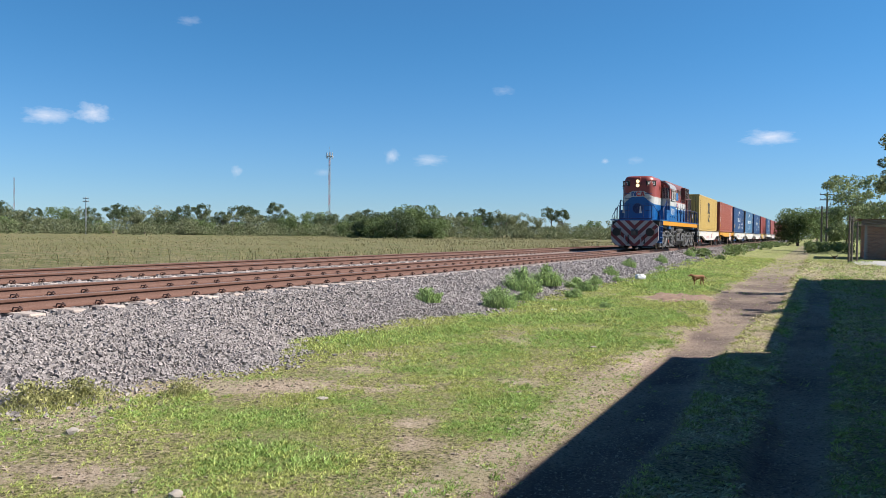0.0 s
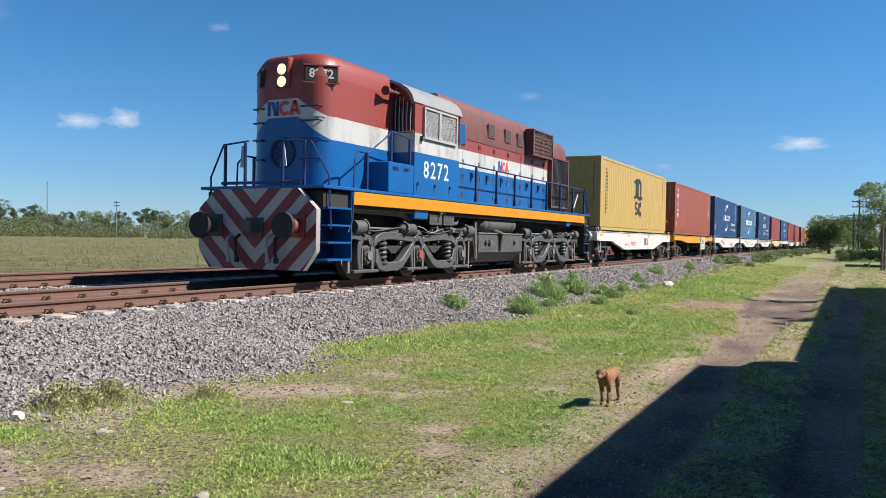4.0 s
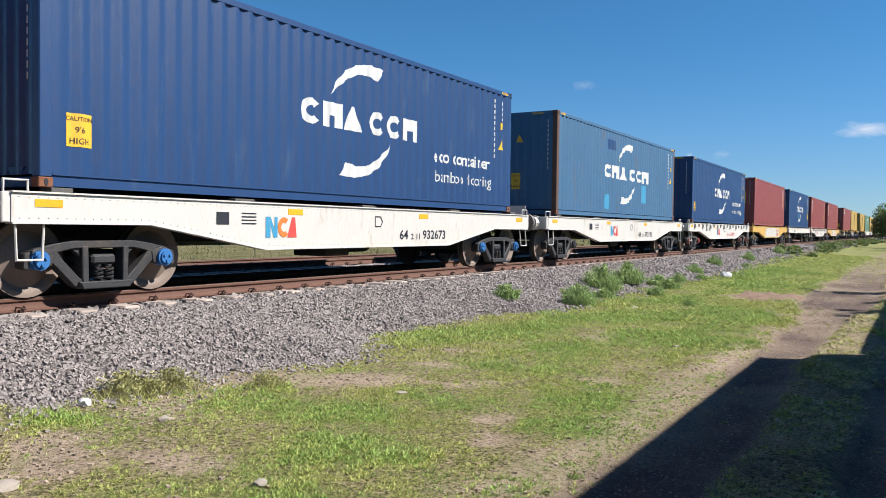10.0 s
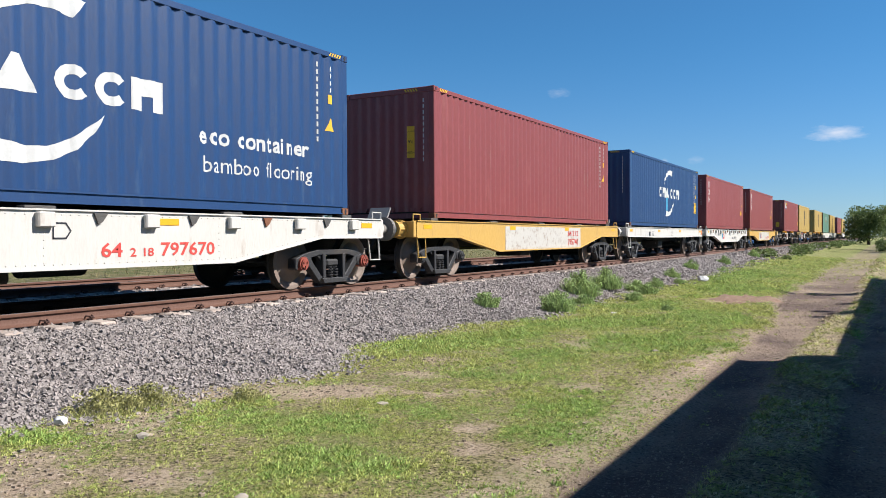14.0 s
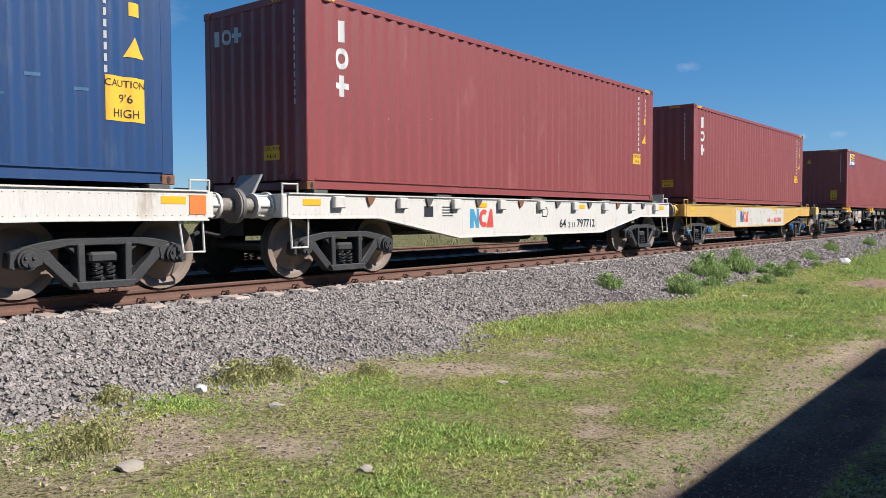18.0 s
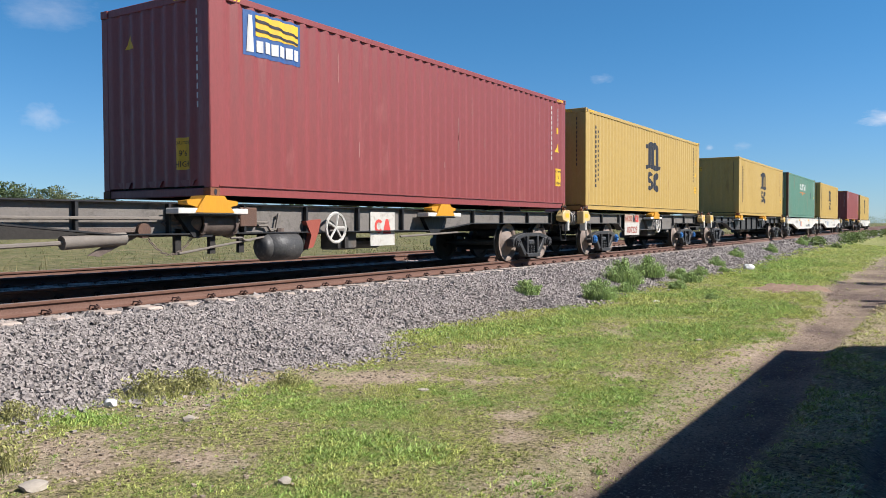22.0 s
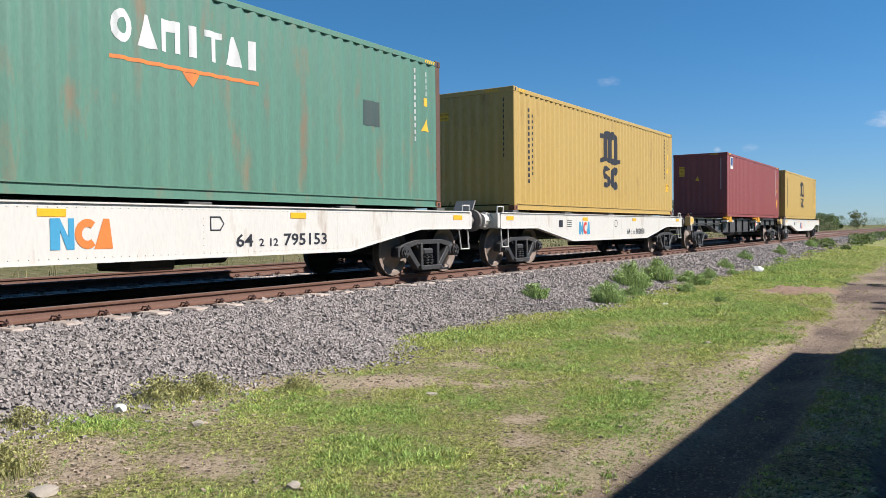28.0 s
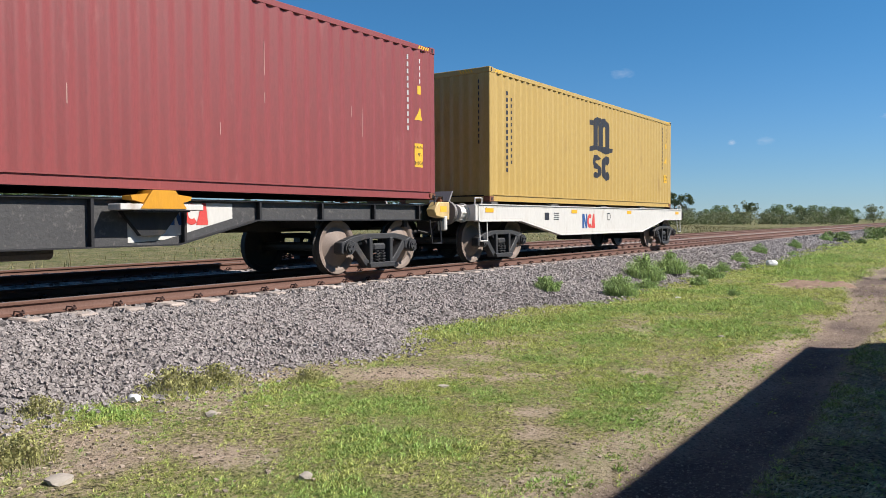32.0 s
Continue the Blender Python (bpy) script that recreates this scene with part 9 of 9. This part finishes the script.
def build_dog():
    d = thing("dog", "short-haired tan dog running along the lane", "dog")
    part("body", loft([(-0.36, 0.475, 0.03, 0.04), (-0.33, 0.465, 0.085, 0.11), (-0.24, 0.455, 0.115, 0.145), (-0.12, 0.45, 0.12, 0.15), (0.04, 0.465, 0.105, 0.125), (0.18, 0.485, 0.095, 0.105),
                       (0.28, 0.485, 0.10, 0.115), (0.36, 0.475, 0.085, 0.10), (0.41, 0.47, 0.04, 0.05)]), M["fur"], d, smooth=True)
    part("neck", loft([(-0.26, 0.50, 0.085, 0.10), (-0.34, 0.535, 0.075, 0.085), (-0.43, 0.565, 0.065, 0.07)]), M["fur"], d, smooth=True)
    h = part("head", loft([(-0.37, 0.58, 0.03, 0.03), (-0.40, 0.58, 0.072, 0.068), (-0.46, 0.58, 0.085, 0.075), (-0.52, 0.565, 0.075, 0.065), (-0.56, 0.55, 0.05, 0.045), (-0.58, 0.55, 0.02, 0.02)]), M["fur"], d, smooth=True)
    part("muzzle", loft([(-0.53, 0.545, 0.05, 0.045), (-0.60, 0.535, 0.042, 0.036), (-0.65, 0.53, 0.034, 0.028), (-0.67, 0.53, 0.014, 0.012)]), M["fur"], h, smooth=True)
    part("nose", loft([(-0.66, 0.543, 0.018, 0.014), (-0.682, 0.541, 0.013, 0.010)], 8), M["fur_dark"], h, smooth=True)
    for sx in (-1, 1):
        ear = prism(B(), [(sx * 0.045, 0.635), (sx * 0.085, 0.615), (sx * 0.115, 0.555), (sx * 0.085, 0.575)], -0.475, -0.445, "y")
        part("ear", ear, M["fur"], h)
        part("eye", loft([(-0.545, 0.585, 0.012, 0.012), (-0.556, 0.585, 0.006, 0.006)], 8), M["fur_dark"], h).location = (sx * 0.045, 0, 0)
        for y, k, step in ((-0.25, 0.03, -0.05 * sx), (0.31, -0.05, 0.06 * sx)):
            bm = rod(B(), (sx * 0.068, y, 0.43), (sx * 0.065, y + k + step * 0.5, 0.23), 0.062, 10, 0.034)
            rod(bm, (sx * 0.065, y + k + step * 0.5, 0.23), (sx * 0.065, y + k * 0.2 + step, 0.03), 0.033, 10, 0.024)
            rod(bm, (sx * 0.065, y + k * 0.2 + step + 0.02, 0.022), (sx * 0.065, y + k * 0.2 + step - 0.06, 0.018), 0.03, 8, 0.024)
            part("leg", bm, M["fur"], d, smooth=True)
    part("tail", pipe(B(), [(0, 0.39, 0.50), (0, 0.47, 0.47), (0, 0.53, 0.40), (0, 0.57, 0.35)], 0.02, 6), M["fur"], d)
    d.scale = (0.57, 0.57, 0.57)
    return d


dog = build_dog()


def walk_dog():
    walk(dog, [(0.0, pose(-3.5, 26.6, 0, 0, 0, -48)), (0.4, pose(-3.45, 26.3, 0, 0, 0, -35)), (0.8, pose(-3.1, 25.6, 0, 0, 0, 0)), (1.4, pose(-2.4, 23.2, 0, 0, 0, 15)), (2.0, pose(-1.85, 20.3, 0, 0, 0, 8)), (2.5, pose(-1.95, 18.3, 0, 0, 0, 0)),
               (3.2, pose(-2.0, 13.4, 0, 0, 0, 0)), (3.9, pose(-2.05, 8.4, 0, 0, 0, 0)), (4.3, pose(-2.25, 5.5, 0, 0, 0, -6)), (4.5, pose(-2.17, 3.97, 0, 0, 0, -4)), (4.6, pose(-2.17, 3.35, 0, 0, 0, -4)), (4.8, pose(-2.2, 1.7, 0, 0, 0, -10)), (5.2, pose(-2.0, -1.8, 0, 0, 0, 0)),
               (6.2, pose(-2.0, -6.0, 0, 0, 0, 10)), (32.0, pose(-2.0, -6.2, 0, 0, 0, 10))])


def build_hen():
    h = thing("hen", "small dark hen with pale breast standing in the yard grass", "hen", at=pose(1.0, 60.5, 0, 0, 0, 60))
    part("body", loft([(-0.15, 0.25, 0.02, 0.03), (-0.11, 0.24, 0.07, 0.08), (0.0, 0.22, 0.09, 0.09), (0.10, 0.25, 0.06, 0.07), (0.15, 0.28, 0.02, 0.03)]), M["fur_dark"], h, smooth=True)
    part("breast", loft([(-0.165, 0.24, 0.015, 0.02), (-0.14, 0.22, 0.05, 0.06), (-0.09, 0.20, 0.06, 0.06)]), M["litter"], h, "pale breast", smooth=True)
    part("neck", rod(B(), (0, -0.12, 0.26), (0, -0.17, 0.37), 0.04, 8, 0.03), M["fur_dark"], h)
    part("head", loft([(-0.22, 0.385, 0.008, 0.008), (-0.195, 0.39, 0.03, 0.03), (-0.15, 0.39, 0.025, 0.028)], 8), M["fur_dark"], h, smooth=True)
    part("tail", prism(B(), [(0.10, 0.27), (0.24, 0.40), (0.20, 0.28), (0.13, 0.22)], -0.02, 0.02), M["fur_dark"], h)
    for sx in (-0.035, 0.035):
        part("leg", rod(B(), (sx, 0.0, 0.15), (sx, -0.01, -0.02), 0.01, 6), M["amber"], h)


build_hen()


# ---- clouds ----
def cloud_material():
    m = bpy.data.materials.new("thin_cloud")
    m.use_nodes = True
    n, l = m.node_tree.nodes, m.node_tree.links
    n.clear()
    out = n.new("ShaderNodeOutputMaterial")
    mixs = n.new("ShaderNodeMixShader")
    tr = n.new("ShaderNodeBsdfTransparent")
    # the sheets glow faintly in place of sunlight on the clouds
    em = n.new("ShaderNodeEmission")
    em.inputs[0].default_value, em.inputs[1].default_value = (0.95, 0.94, 1.0, 1), 0.55
    co = n.new("ShaderNodeTexCoord")
    info = n.new("ShaderNodeObjectInfo")
    no = n.new("ShaderNodeTexNoise")
    no.noise_dimensions = "4D"
    no.inputs["Scale"].default_value, no.inputs["Detail"].default_value, no.inputs["Roughness"].default_value = 1.9, 8.0, 0.66
    k = n.new("ShaderNodeMath")
    k.operation = "MULTIPLY"
    k.inputs[1].default_value = 50.0
    l.new(info.outputs["Random"], k.inputs[0])
    l.new(k.outputs[0], no.inputs["W"])
    l.new(co.outputs["Object"], no.inputs["Vector"])
    ln = n.new("ShaderNodeVectorMath")
    ln.operation = "LENGTH"
    l.new(co.outputs["Object"], ln.inputs[0])
    fall = n.new("ShaderNodeMapRange")
    for i, v in enumerate((0.0, 1.0, 0.46, -0.46)):
        fall.inputs[i + 1].default_value = v
    l.new(ln.outputs["Value"], fall.inputs[0])
    ad = n.new("ShaderNodeMath")
    l.new(fall.outputs[0], ad.inputs[0])
    l.new(no.outputs["Fac"], ad.inputs[1])
    rg = n.new("ShaderNodeMapRange")
    for i, v in enumerate((0.50, 1.10, 0.0, 0.8)):
        rg.inputs[i + 1].default_value = v
    l.new(ad.outputs[0], rg.inputs[0])
    thin = n.new("ShaderNodeMath")
    thin.operation = "MULTIPLY"
    l.new(rg.outputs[0], thin.inputs[0])
    l.new(info.outputs["Color"], thin.inputs[1])
    l.new(thin.outputs[0], mixs.inputs[0])
    l.new(tr.outputs[0], mixs.inputs[1])
    l.new(em.outputs[0], mixs.inputs[2])
    l.new(mixs.outputs[0], out.inputs[0])
    return m


def build_clouds():
    cm = cloud_material()
    me = flat([quad(-1, 1, -1, 1)])
    sheet = mesh_of("cloud", me, cm)
    d = 2600.0
    for yaw, el, w, h, dense in CLOUDS:
        a, e = radians(yaw), radians(el)
        eye = Vector(EYE)
        p = eye + Vector((-math.sin(a) * math.cos(e), math.cos(a) * math.cos(e), math.sin(e))) * d
        ob = new("cloud", sheet)
        ob.matrix_basis = look(p, eye) @ pose(0, 0, 0, 0, 180, 0) @ Matrix.Diagonal((d * math.tan(radians(w / 2)) * 1.9, d * math.tan(radians(h / 2)) * 2.2, 1, 1))
        ob.color = (dense, dense, dense, 1)
        tagged(ob, "small white fair-weather cloud low in the sky", "cloud", "clouds", "structure")


CLOUDS = [(51.9, 7.2, 3.6, 1.2, 0.8), (49.3, 7.6, 2.4, 1.3, 0.95), (29.2, 5.4, 1.2, 1.2, 0.55), (26.3, 5.2, 2.8, 0.8, 0.55), (40.0, 4.1, 0.9, 0.8, 0.45), (3.2, 6.6, 3.8, 1.0, 0.9), (21.2, 10.1, 1.7, 0.6, 0.25),
          (13.9, 5.2, 0.6, 0.4, 0.5), (43.2, 14.0, 1.7, 0.6, 0.3), (58.5, 13.6, 6.2, 2.3, 0.3), (59.2, 7.0, 3.1, 1.7, 0.4), (11.8, 5.2, 1.2, 0.5, 0.25), (34.0, 4.2, 1.4, 0.5, 0.25), (62.8, 6.6, 1.7, 1.7, 0.4)]
build_clouds()


# ---- motions ----
def rolled(t):
    for (a, p), (b, q) in zip(ROLLED, ROLLED[1:]):
        if t <= b:
            return p + (q - p) * (t - a) / (b - a)
    return ROLLED[-1][1]


def motions():
    for ob, y0, z in TRAIN:
        walk(ob, [(t, pose(XC, y0 - s, RAIL + z)) for t, s in ROLLED])
    # wheels turn while their vehicle is near
    for axle, y_axle, r in AXLES:
        base = axle.matrix_basis.copy()
        rows = []
        t_in = max(0.0, (y_axle - 42.0) / 9.0)
        t_out = min(32.0, (y_axle + 10.0) / 9.0)
        k0, k1 = math.ceil(t_in * 15), math.floor(t_out * 15)
        for k in range(k0, k1 + 1):
            t = k / 15
            rows.append((t, base @ pose(0, 0, 0, math.degrees((rolled(t) - rolled(k0 / 15)) / r))))
        if rows:
            if rows[0][0] > 0.01:
                rows.insert(0, (0.0, rows[0][1]))
            if rows[-1][0] < 31.99:
                rows.append((32.0, rows[-1][1]))
            walk(axle, rows)
    walk_dog()


motions()
